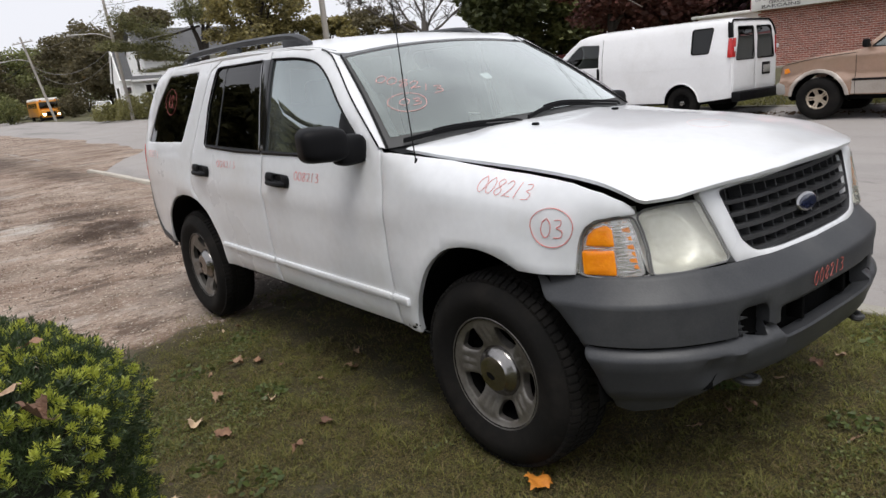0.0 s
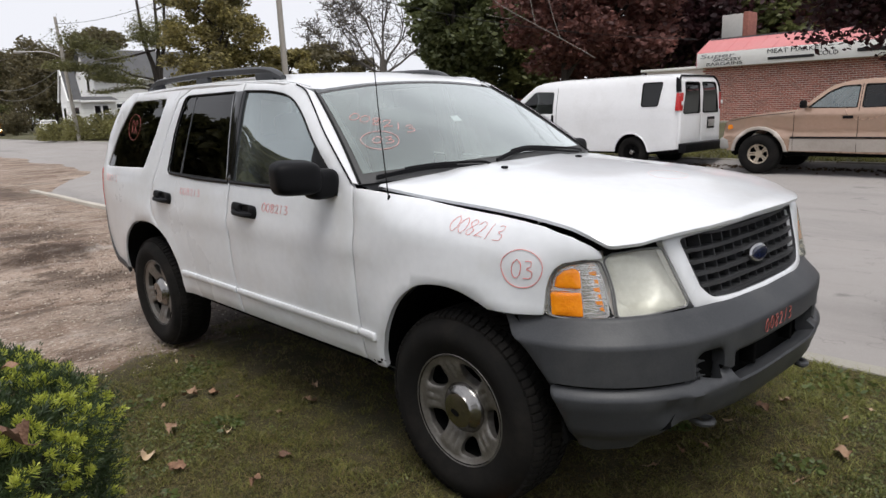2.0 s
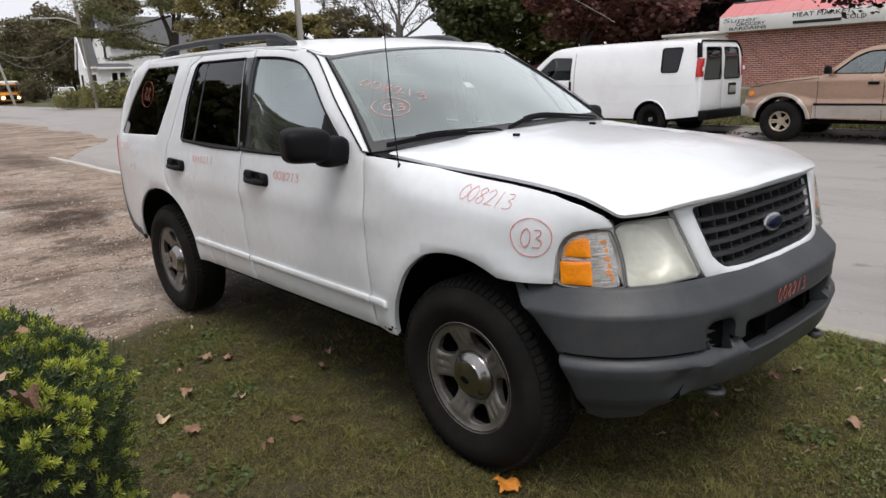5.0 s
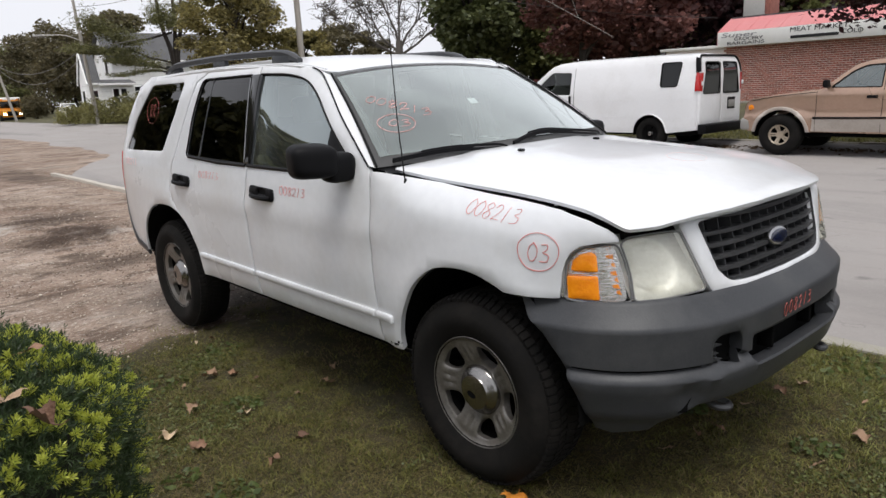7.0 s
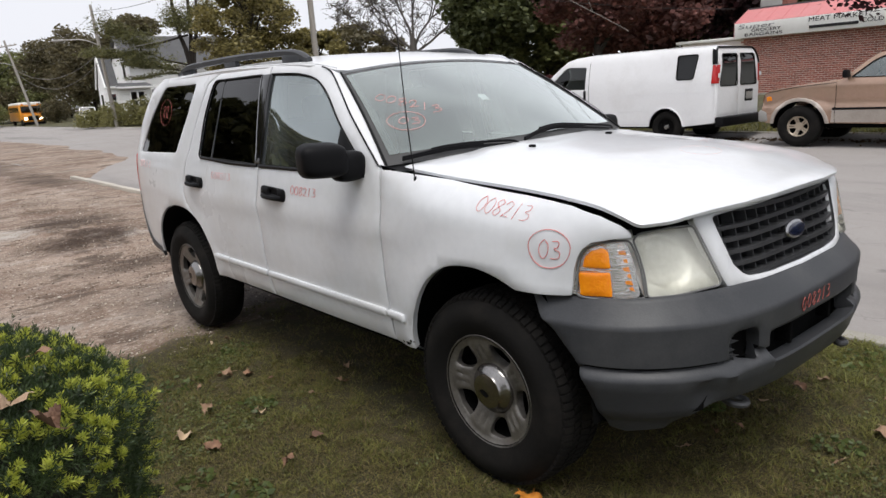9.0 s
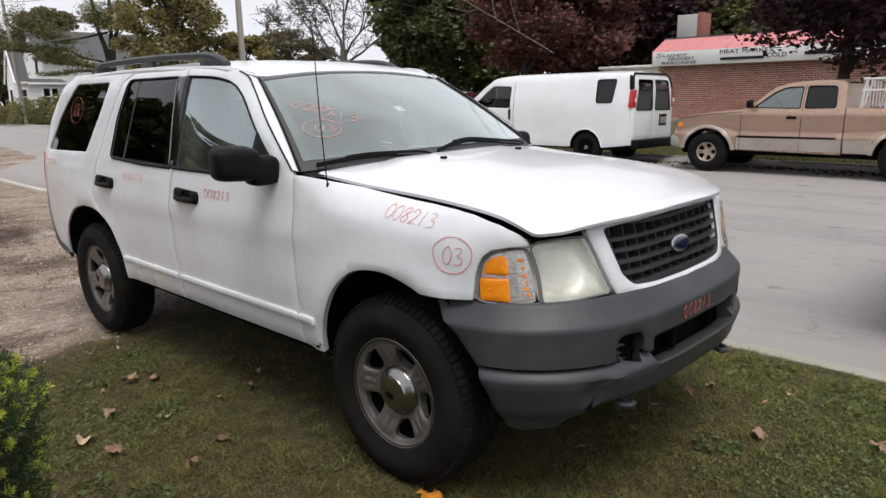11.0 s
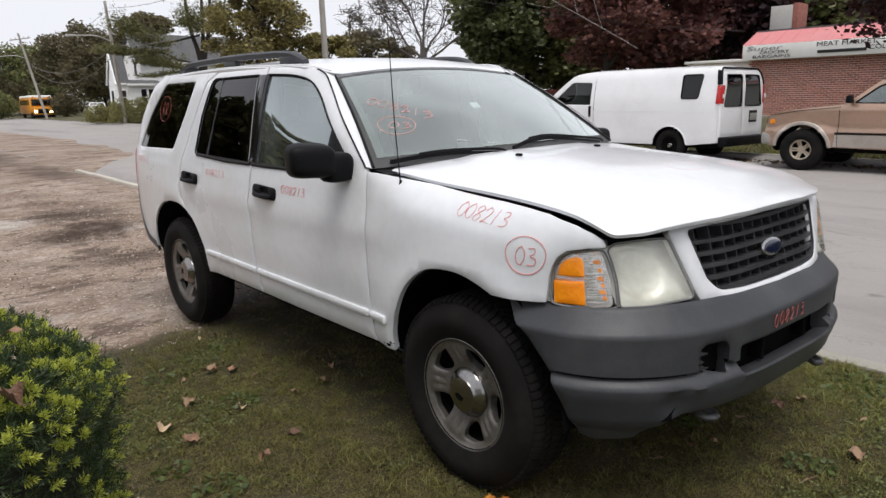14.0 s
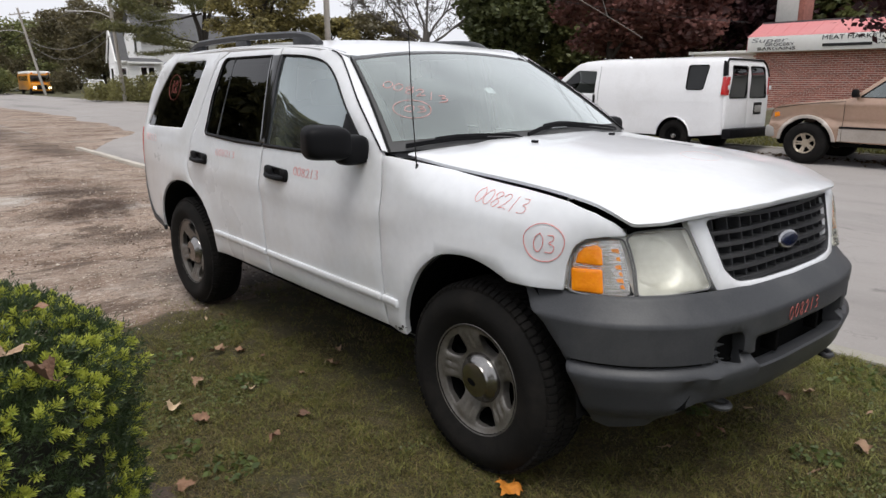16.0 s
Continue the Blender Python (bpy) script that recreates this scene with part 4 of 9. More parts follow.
grille = part("grille", panel(rounded(mirror_half(surround), 0.01), on_nose(0.012), 0.045, holes=[rounded(mirror_half(opening), 0.01)], flange=0.05, lip=0.008, drop=0.006, out=(1, 0, 0)), WHITE, suv, "white grille surround with dark grid")
loop = [(y * 0.994, 0.975 + (z - 0.975) * 0.988) for y, z in spaced(rounded(mirror_half(opening), 0.01), 0.03)]
loop.append(loop[0])
part("grille_frame", grid(lambda i, k: (nose_x(*loop[i]) + 0.010 - 0.075 * k, *loop[i]), range(len(loop)), (0, 1)), GRILLE, grille)
# near-black back: the shade behind the bars put into its colour
part("grille_back", panel(rounded(mirror_half(opening)), on_nose(-0.07), 0.08, flange=0, lip=0, out=(1, 0, 0)), DARK, grille)


def open_half(z):
    return table(z, (0.857, 0.870, 0.915, 1.083), (0.30, 0.350, 0.392, 0.445)) - 0.004


for i in range(6):
    z = 0.870 + i * 0.0415
    h = open_half(z)
    bm = bmesh.new()
    grid(lambda y, v: (nose_x(y, z) + 0.004 - 0.045 * v, y, z + 0.007 - 0.006 * v + (0.02 * (z > 1.05) * (abs(y) / 0.4) ** 2)), steps(-h, h - 0.014, 16), (0, 1), bm)
    grid(lambda y, v: (nose_x(y, z) + 0.004 - 0.003 * abs(v - 0.5), y, z - 0.007 + 0.014 * v + (0.02 * (z > 1.05) * (abs(y) / 0.4) ** 2)), steps(-h, h - 0.014, 16), (0, 0.5, 1), bm)
    grid(lambda y, v: (nose_x(y, z) + 0.004 - 0.045 * v, y, z - 0.007 + 0.006 * v + (0.02 * (z > 1.05) * (abs(y) / 0.4) ** 2)), steps(-h, h - 0.014, 16), (0, 1), bm)
    part("grille_bar", bm, GRILLE, grille)
fin = 0.066
for i in range(-6, 7):
    y = i * fin
    z0 = 0.862 if abs(y) < 0.33 else 0.862 + (abs(y) - 0.33) * 1.0
    bm = grid(lambda z, v: (nose_x(y, z) - 0.012 - 0.045 * v, y + 0.0028, z), steps(z0, 1.085, 5), (0, 1))
    grid(lambda z, v: (nose_x(y, z) - 0.012 - 0.045 * v, y - 0.0028, z), steps(z0, 1.085, 5), (0, 1), bm)
    grid(lambda z, v: (nose_x(y, z) - 0.012, y - 0.0028 + 0.0056 * v, z), steps(z0, 1.085, 5), (0, 1), bm)
    part("grille_fin", bm, GRILLE, grille)
oval = lambda a, b: [(a * math.cos(t), 0.968 + b * math.sin(t)) for t in steps(0, 2 * math.pi, 40)[:-1]]
badge = part("badge", panel(oval(0.072, 0.0315), on_nose(0.016), 0.03, flange=0.03, lip=0.006, drop=0.004, out=(1, 0, 0)), CHROME, grille, "plain blue oval badge with a bright rim")
part("badge_face", panel(oval(0.0625, 0.0240), on_nose(0.0200), 0.03, flange=0.0, out=(1, 0, 0)), BLUE, badge)

for s in (-1, 1):
    # head lamp: reflector bowl, hazed lens, and the amber and clear turn signal beside it
    main = [(s * y, z) for y, z in ((0.685, 0.846), (0.60, 0.846), (0.462, 0.856), (0.452, 0.868), (0.512, 1.062), (0.578, 1.064), (0.674, 1.055), (0.692, 1.036), (0.685, 0.99), (0.681, 0.93))]
    side = [(s * y, z) for y, z in ((0.809, 0.848), (0.76, 0.840), (0.690, 0.845), (0.687, 0.93), (0.691, 0.99), (0.699, 1.036), (0.735, 1.034), (0.768, 1.025), (0.785, 1.005), (0.795, 0.977), (0.80, 0.938))]
    lamp = part("headlight", panel(rounded([(y - s * 0.045 * max(0, min(1, (0.60 - abs(y)) / 0.06)), z) for y, z in main], 0.015), lambda y, z: (nose_x(y, z) - 0.012 - 0.30 * (z - 0.845) - (0.006 + 0.012 * max(0, 1 - (math.hypot(abs(y) - 0.592, z - 0.945) / 0.080) ** 2)) / (1 + math.exp((math.hypot(abs(y) - 0.592, z - 0.945) - 0.080) / 0.002)) + 0.0012 * math.sin(z * 240) * (abs(y) > 0.56), y, z), 0.008, flange=0.0, lip=0, out=(1, 0, 0)), REFLECTOR, suv, "clouded headlight with amber turn signal")
    part("lamp_lens", panel(rounded(main, 0.015), on_nose(0.004), 0.04, flange=0.008, lip=0.008, drop=0.005, out=(1, 0, 0)), HAZY, lamp, "hazed yellowish lens", shadow=False)
    signal = part("turn_signal", panel(rounded(side, 0.015), on_nose(-0.018), 0.04, flange=0.0, lip=0, out=(1, s, 0)), BRIGHTWORK, lamp, "amber and clear turn signal")
    part("signal_lens", panel(rounded(side, 0.015), on_nose(0.002), 0.03, flange=0.03, lip=0.008, drop=0.005, out=(1, s, 0)), RIBBED, signal, shadow=False)
    for block in (((0.794, 0.947), (0.788, 0.982), (0.776, 1.004), (0.756, 1.014), (0.748, 1.000), (0.751, 0.945)), ((0.801, 0.930), (0.753, 0.932), (0.758, 0.850), (0.805, 0.852))):
        a = [(s * y, z) for y, z in block]
        part("amber_reflector", panel(rounded(a, 0.006), on_nose(0.0045), 0.02, flange=0.012, lip=0.004, out=(1, s, 0)), AMBER, signal, "amber reflector block")
    # amber dashes painted for the orange reflections in the clear lens
    for z0, wd in ((0.866, 0.008), (0.886, 0.014), (0.908, 0.007), (0.930, 0.013), (0.958, 0.008), (0.985, 0.016)):
        dash = [(s * (0.704 + 0.02 * (z0 - 0.94)), z0), (s * (0.704 + wd), z0 + 0.004), (s * (0.705 + wd), z0 + 0.013), (s * 0.705, z0 + 0.016)]
        part("painted_amber_glint", panel(dash, on_nose(-0.014), 0.02, flange=0.004, lip=0, out=(1, s, 0)), AMBER, signal, "amber dash painted as a reflection behind the lens")
    for loop, owner in ((main, lamp), (side, signal)):
        edge = rounded(loop, 0.015)
        part("lamp_seal", tube([on_nose(0.001)(y, z) for y, z in edge + edge[:1]], 0.0036, 6, cap=False), BEZEL, owner)
    # dark line under the bonnet: a sheet painting the shade above the lamp
    top = [(s * y, z) for y, z in ((0.46, 1.05), (0.58, 1.055), (0.672, 1.045), (0.672, 1.075), (0.58, 1.095), (0.46, 1.095))]
    part("lamp_gap_shade", panel(top, on_nose(-0.025), 0.05, flange=0, lip=0, out=(1, 0, 0)), DARK, suv)

# front bumper, wrapped round the nose; s runs along its outside
PLAN = curve([(0.12, -0.873, 0), (0.21, -0.878, 0), (0.30, -0.880, 0), (0.42, -0.868, 0), (0.545, -0.832, 0), (0.66, -0.76, 0), (0.762, -0.64, 0), (0.835, -0.48, 0), (0.878, -0.26, 0), (0.890, 0, 0),
              (0.890, 0.26, 0), (0.855, 0.48, 0), (0.784, 0.64, 0), (0.68, 0.765, 0), (0.545, 0.832, 0), (0.42, 0.868, 0), (0.30, 0.880, 0), (0.21, 0.878, 0), (0.12, 0.873, 0)], 8)
RUN = [0.0]
for p, q in zip(PLAN, PLAN[1:]):
    RUN.append(RUN[-1] + (q - p).length)
MID = RUN[-1] / 2


def bumper(lift=0.0):
    def fn(u, z):
        k = min(max(u + MID, 0), RUN[-1] - 1e-6)
        i = min(int(np.searchsorted(RUN, k, side="right")) - 1, len(PLAN) - 2)
        t = (k - RUN[i]) / (RUN[i + 1] - RUN[i])
        p, d = PLAN[i].lerp(PLAN[i + 1], t), (PLAN[min(i + 2, len(PLAN) - 1)] - PLAN[max(i - 1, 0)]).normalized()
        n = Vector((d.y, -d.x, 0))
        front = max(0.0, n.x)
        o = table(z, (0.40, 0.435, 0.445, 0.52, 0.584, 0.594, 0.620, 0.627, 0.634, 0.70, 0.766, 0.776, 0.80, 0.845, 0.875), (-0.064, -0.040, -0.026, -0.004, 0.016, 0.014, -0.014, -0.020, 0.000, 0.002, 0.004, -0.004, -0.030, -0.066, -0.10))
        o -= 0.026 * math.exp(-(((u + 0.63) / 0.045) ** 2) - ((z - 0.53) / 0.035) ** 2) - 0.012 * math.exp(-(((u + 0.55) / 0.04) ** 2) - ((z - 0.575) / 0.03) ** 2)
        o += 0.004 * noise.noise((u * 9, z * 12, 3)) * min(1, max(0, (-u - 0.35) / 0.1)) * min(1, max(0, (0.60 - z) / 0.03))
        return tuple(p + n * (o + lift) + Vector((0, 0, z))  + Vector((0, 0, 0.012 * front * max(0, (z - 0.70) / 0.16) - 0.022 * max(0, (z - 0.79) / 0.08) * max(0, 1 - abs(u) / 0.75))))
    return fn


def u_of(y):
    """Where along the bumper it stands y to the side."""
    k = min(range(len(PLAN)), key=lambda i: abs(PLAN[i].y - y) + (0 if PLAN[i].x > 0.4 else 9))
    return RUN[k] - MID


ub = MID
arch_cut = [(-ub + 0.088, 0.852), (-ub + 0.160, 0.80), (-ub + 0.255, 0.735), (-ub + 0.325, 0.65), (-ub + 0.365, 0.57), (-ub + 0.398, 0.47), (-ub + 0.430, 0.388)]
low = [(u_of(-0.80), 0.374), (u_of(-0.70), 0.388), (u_of(-0.60), 0.462), (u_of(-0.56), 0.482), (-0.25, 0.478), (0.25, 0.478), (u_of(0.56), 0.482), (u_of(0.60), 0.462), (u_of(0.70), 0.388), (u_of(0.80), 0.374)]
outline = arch_cut + low + [(-u, z) for u, z in arch_cut[::-1]] + [(u_of(0.80), 0.846), (u_of(0.5), 0.852), (0, 0.852), (u_of(-0.5), 0.852), (u_of(-0.80), 0.846)]
intake = rounded([(-0.345, 0.588), (0.345, 0.588), (0.352, 0.688), (-0.352, 0.688)], 0.02)
fogs = [rounded([(s * a, z) for a, z in ((0.405, 0.606), (0.545, 0.636), (0.545, 0.70), (0.52, 0.722), (0.43, 0.722), (0.408, 0.70))], 0.022) for s in (-1, 1)]
bump = part("front_bumper", panel(outline, bumper(), 0.032, holes=[intake] + fogs, flange=0.06, lip=0.008, drop=0.005, out=(1, 0, 0), rows=(0.435, 0.447, 0.584, 0.594, 0.606, 0.620, 0.627, 0.634, 0.648, 0.755, 0.766, 0.776, 0.79)), BUMPER, suv, "grey plastic front bumper, scuffed and dented")
# near-black back carries the shade inside the intake
part("intake_back", panel(rounded([(-0.50, 0.54), (0.56, 0.54), (0.56, 0.73), (-0.50, 0.73)], 0.01), bumper(-0.075), 0.08, flange=0, lip=0, out=(1, 0, 0)), DARK, bump)
for y in (-0.17, 0.17):
    part("intake_rib", box(0.06, 0.02, 0.10, (0.835, y, 0.64), 0.005), DARK, bump)
for s in (-1, 1):
    # near-black back, shade of the fog lamp pocket in its colour
    part("fog_recess", panel(rounded([(s * a, z) for a, z in ((0.39, 0.60), (0.59, 0.62), (0.59, 0.75), (0.39, 0.75))], 0.02), bumper(-0.055), 0.05, flange=0, lip=0, out=(1, 0, 0)), DARK, bump)
    far = 0.032 if s > 0 else 0.0
    hook = tube(curve([Vector(p) + Vector((far, 0, -0.018 - 0.6 * far)) for p in ((0.66, s * 0.395, 0.475), (0.75, s * 0.395, 0.460), (0.805, s * 0.38, 0.448), (0.818, s * 0.41, 0.447), (0.785, s * 0.435, 0.450), (0.735, s * 0.43, 0.462), (0.68, s * 0.43, 0.475))], 6), 0.013, 8)
    part("tow_hook", hook, GRILLE, bump, "black steel tow hook")
part("lower_valance", grid(lambda y, v: (0.80 - 0.25 * v - 0.25 * (y / 0.8) ** 2, y, 0.475 - 0.03 * v), steps(-0.7, 0.7, 14), steps(0, 1, 3)), DARK, bump)
# near-black lines paint the shadow under the bumper's overhanging upper half
part("bumper_groove_shadow", tube([bumper(0.010)(u, 0.6275) for u in steps(-MID + 0.36, u_of(-0.57), 24)], 0.0026, 6), DARK, bump)
part("bumper_groove_shadow", tube([bumper(0.010)(u, 0.6275) for u in steps(u_of(0.57), MID - 0.36, 24)], 0.0026, 6), DARK, bump)
# torn teeth of plastic in the open fog lamp pocket
for z, reach in ((0.692, 0.050), (0.664, 0.036), (0.640, 0.056)):
    tooth = [(-0.552, z + 0.012), (-0.552 + reach, z - 0.004), (-0.552, z - 0.010)]
    part("torn_tooth", panel(tooth, bumper(-0.006), 0.03, flange=0.004, lip=0, out=(1, 0, 0)), BUMPER, bump, "torn edge of bumper plastic")
# cracked lower corner of the bumper
crack = [(u_of(-0.64), 0.462), (u_of(-0.605), 0.497), (u_of(-0.585), 0.517), (u_of(-0.60), 0.488), (u_of(-0.612), 0.462)]
part("crack", panel(crack, bumper(0.003), 0.03, flange=0, lip=0, out=(1, 0, 0)), DARK, bump)

# rear end
tail = grid(lambda y, z: (-3.885 + 0.10 * (abs(y) / 0.75) ** 3 + max(0, z - 1.05) * 0.33 + max(0, z - 1.55) * 0.4, y * (1 - max(0, z - 1.15) * 0.12), z), steps(-0.76, 0.76, 16), steps(0.62, 1.68, 12))
part("tailgate", tail, WHITE, suv)
part("rear_glass", facing(grid(lambda y, z: (-3.895 + 0.10 * (abs(y) / 0.75) ** 3 + max(0, z - 1.05) * 0.33 + max(0, z - 1.55) * 0.4, y * (1 - max(0, z - 1.15) * 0.12), z), steps(-0.62, 0.62, 12), steps(1.2, 1.62, 6)), (-1, 0, 0)), PRIVACY, suv, "dark tinted rear window", shadow=False)
for s in (-1, 1):
    lens = panel(rounded([(-3.845, 0.90), (-3.888, 0.90), (-3.866, 1.20), (-3.832, 1.20)], 0.02), on_side(s, 0.008), 0.04, flange=0.02, out=(0, s, 0))
    part("tail_light", lens, REDLENS, suv, "red tail light")
RP = curve([(-3.80, -0.835, 0), (-3.83, -0.835, 0), (-3.87, -0.81, 0), (-3.94, -0.72, 0), (-3.96, -0.3, 0), (-3.965, 0, 0), (-3.96, 0.3, 0), (-3.94, 0.72, 0), (-3.87, 0.81, 0), (-3.83, 0.835, 0), (-3.80, 0.835, 0)], 5)
ends = [min(1, min(i, len(RP) - 1 - i) / 5) for i in range(len(RP))]
bm = grid(lambda i, v: tuple(RP[i] * (1 - 0.012 * (v - 0.5) ** 2 * 4) + Vector((0, 0, (0.66 - 0.10 * ends[i]) + v * (0.06 + 0.18 * ends[i])))), range(len(RP)), steps(0, 1, 5))
rear_bumper = part("rear_bumper", bm, BUMPER, suv, "grey plastic rear bumper")
for s in (-1, 1):
    wrap = [(-3.875, 0.93), (-3.872, 0.76), (-3.815, 0.63), (-3.64, 0.50), (-3.37, 0.452), (-3.355, 0.50), (-3.60, 0.552), (-3.765, 0.675), (-3.832, 0.78), (-3.848, 0.93)]
    part("bumper_wrap", panel(rounded(wrap, 0.01), on_side(s, 0.008), 0.03, flange=0.02, out=(0, s, 0)), BUMPER, rear_bumper)

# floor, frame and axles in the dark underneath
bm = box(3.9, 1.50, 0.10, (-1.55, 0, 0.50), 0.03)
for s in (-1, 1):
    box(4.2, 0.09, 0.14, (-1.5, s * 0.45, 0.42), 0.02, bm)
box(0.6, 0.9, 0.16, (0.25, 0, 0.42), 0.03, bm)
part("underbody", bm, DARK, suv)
# unseen low parts, added to keep light off the ground underneath
part("transmission_blocker", box(1.3, 0.42, 0.24, (-0.75, 0.05, 0.36), 0.08), DARK, suv)
part("fuel_tank_blocker", box(1.0, 0.46, 0.22, (-1.85, 0.32, 0.36), 0.06), DARK, suv)
part("skid_plate_blocker", box(0.7, 0.75, 0.05, (0.15, 0, 0.29), 0.02, turn=(0, 8, 0)), DARK, suv)
part("rear_suspension_blocker", box(0.5, 1.0, 0.16, (-2.85, 0, 0.34), 0.06), DARK, suv)
part("spare_wheel_blocker", lathe([(0.05, -0.09), (0.33, -0.10), (0.37, 0.0), (0.33, 0.10), (0.05, 0.09)], 28, "z"), DARK, suv).matrix_local = pose(-3.42, 0, 0.45)
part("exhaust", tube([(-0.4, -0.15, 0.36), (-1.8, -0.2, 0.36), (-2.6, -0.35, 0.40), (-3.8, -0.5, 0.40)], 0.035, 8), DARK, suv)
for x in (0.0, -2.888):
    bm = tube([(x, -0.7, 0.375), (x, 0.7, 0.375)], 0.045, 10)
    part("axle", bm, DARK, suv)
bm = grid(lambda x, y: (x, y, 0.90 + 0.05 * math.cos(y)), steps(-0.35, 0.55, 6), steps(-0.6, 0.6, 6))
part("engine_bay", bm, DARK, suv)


# wheels
def rim_depth(r):
    return table(r, (0.0, 0.05, 0.085, 0.12, 0.165, 0.198, 0.208, 0.214), (-0.050, -0.050, -0.045, -0.034, -0.020, -0.012, -0.004, 0.005))


def wheel(name, at, turn, style="suv", tyre_r=0.381, rim_r=0.214, width=0.235, parent=None, metal=STEEL_RIM, detail=1):
    """A wheel whose outer face looks to -y."""
    hub = new(name)
    hub.empty_display_size = 0.05
    hub.parent = parent
    hub.matrix_local = pose(*at, *turn)
    k, h = tyre_r / 0.381, width / 2
    prof = [(rim_r - 0.01, -h + 0.03), (rim_r + 0.004, -h + 0.012), (rim_r + 0.02, -h + 0.006), (rim_r + 0.055 * k, -h - 0.014), (rim_r + 0.100 * k, -h - 0.012), (tyre_r - 0.034, -h + 0.012), (tyre_r - 0.016, -h + 0.028),
            (tyre_r - 0.010, -h + 0.04), (tyre_r - 0.006, 0), (tyre_r - 0.010, h - 0.04), (tyre_r - 0.016, h - 0.028), (rim_r + 0.09 * k, h + 0.0), (rim_r, h - 0.015), (rim_r - 0.02, h - 0.04)]
    tyre = part("tyre", lathe(prof, 64 if detail else 36), RUBBER, hub, "black road tyre with worn tread", smooth=50)
    if detail:
        # tread blocks and shoulder lugs
        bm = bmesh.new()
        n = 78
        ribs = ((-h + 0.016, -h + 0.050, 0.06, 0.0112), (-h + 0.056, -h + 0.088, 0.30, 0.0100), (-h + 0.094, h - 0.094, -0.30, 0.0115), (h - 0.088, h - 0.056, 0.30, 0.0100), (h - 0.050, h - 0.016, -0.06, 0.0112))
        for j in range(n):
            for r, (y0, y1, twist, dz0) in enumerate(ribs):
                m = Matrix.Rotation(-2 * math.pi * (j + 0.37 * r) / n, 4, "Y")
                q = [Vector((tyre_r - (0.014 if abs(y) > h - 0.03 else 0.0), y, dz + twist * (y - (y0 + y1) / 2))) for y, dz in ((y0, -dz0), (y1, -dz0), (y1, dz0), (y0, dz0))]
                top = [bm.verts.new(m @ p) for p in q]
                bot = [bm.verts.new(m @ (p - Vector((0.012, 0, 0)))) for p in q]
                bm.faces.new(top)
                for i in range(4):
                    bm.faces.new((top[i], bot[i], bot[(i + 1) % 4], top[(i + 1) % 4]))
        bmesh.ops.recalc_face_normals(bm, faces=bm.faces[:])
        part("tread", bm, RUBBER, tyre, smooth=None)
    ring = lambda r, n=48: [(r * math.cos(t), r * math.sin(t)) for t in steps(0, 2 * math.pi, n)[:-1]]
    holes = []
    spokes = 5
    for j in range(spokes):
        a = 2 * math.pi * j / spokes + 0.3
        if style == "suv":
            pts = [(0.114, -0.19), (0.145, -0.30), (0.184, -0.32), (0.190, 0.0), (0.184, 0.32), (0.145, 0.30), (0.114, 0.19)]
        elif style == "star":
            pts = [(0.080, -0.22), (0.12, -0.34), (0.188, -0.40), (0.192, 0.0), (0.188, 0.40), (0.12, 0.34), (0.080, 0.22)]
        else:
            pts = [(0.135, -0.16), (0.165, -0.17), (0.165, 0.17), (0.135, 0.16)]
        if style == "star":
            b0 = a + math.pi / spokes
            holes.append(rounded([(r * math.cos(b0 + b), r * math.sin(b0 + b), 0.006) for r, b in ((0.085, -0.075), (0.185, -0.045), (0.185, 0.045), (0.085, 0.075))]))
        holes.append(rounded([(r * math.cos(a + b), r * math.sin(a + b), 0.014) for r, b in pts]))
    kk = rim_r / 0.214
    def face(u, v):
        r = math.hypot(u, v)
        dish = -rim_depth(r)
        if style == "suv":
            ang = (math.atan2(v, u) - 0.3) % (2 * math.pi / spokes) - math.pi / spokes
            for side in (-1, 1):
                off = r * ang - side * 0.016
                dish += 0.009 * math.exp(-((off / 0.0075) ** 2)) * min(1, max(0, (0.178 - r) / 0.012)) * min(1, max(0, (r - 0.112) / 0.012))
            dish -= 0.012 * math.exp(-((ang / 0.30) ** 4)) * max(0, 1 - ((r - 0.145) / 0.06) ** 2)
        return (u * kk, -h + 0.012 + dish, v * kk)
    rim = part("rim", panel(ring(0.2135), face, 0.009 if detail else 0.035, holes=holes, flange=0.03, lip=0.004 if detail else 0, drop=0.003, out=(0, -1, 0)), metal, hub, "five-spoke silver wheel rim", smooth=50)
    part("rim_barrel", lathe([(rim_r - 0.004, -h + 0.01), (rim_r - 0.02, -h + 0.06), (rim_r - 0.03, h - 0.03), (0.03, h - 0.05)], 40), DARK, hub)
    part("brake_disc", lathe([(0.02, -h + 0.135), (0.15, -h + 0.135), (0.15, -h + 0.15)], 32), DARK, hub)
    cap_r = {"suv": 0.099, "star": 0.045, "plain": 0.075}[style] * kk
    cap = lathe([(0.0, -h + 0.004), (cap_r * 0.40, -h + 0.006), (cap_r * 0.66, -h + 0.012), (cap_r * 0.72, -h + 0.022), (cap_r * 0.90, -h + 0.034), (cap_r, -h + 0.050), (cap_r, -h + 0.10)] if style != "star" else [(0.0, -h + 0.070), (cap_r * 0.8, -h + 0.072), (cap_r, -h + 0.095)], 32)
    capo = part("centre_cap", cap, CAP_METAL, hub, "dulled chrome centre cap", smooth=35)
    if detail:
        bm = bmesh.new()
        o = [bm.verts.new((0.022 * math.cos(t) - 0.004, -h + 0.0030, -0.010 + 0.012 * math.sin(t))) for t in steps(0, 2 * math.pi, 20)[:-1]]
        bm.faces.new(o)
        part("cap_badge", bm, DARK, capo)
    return hub


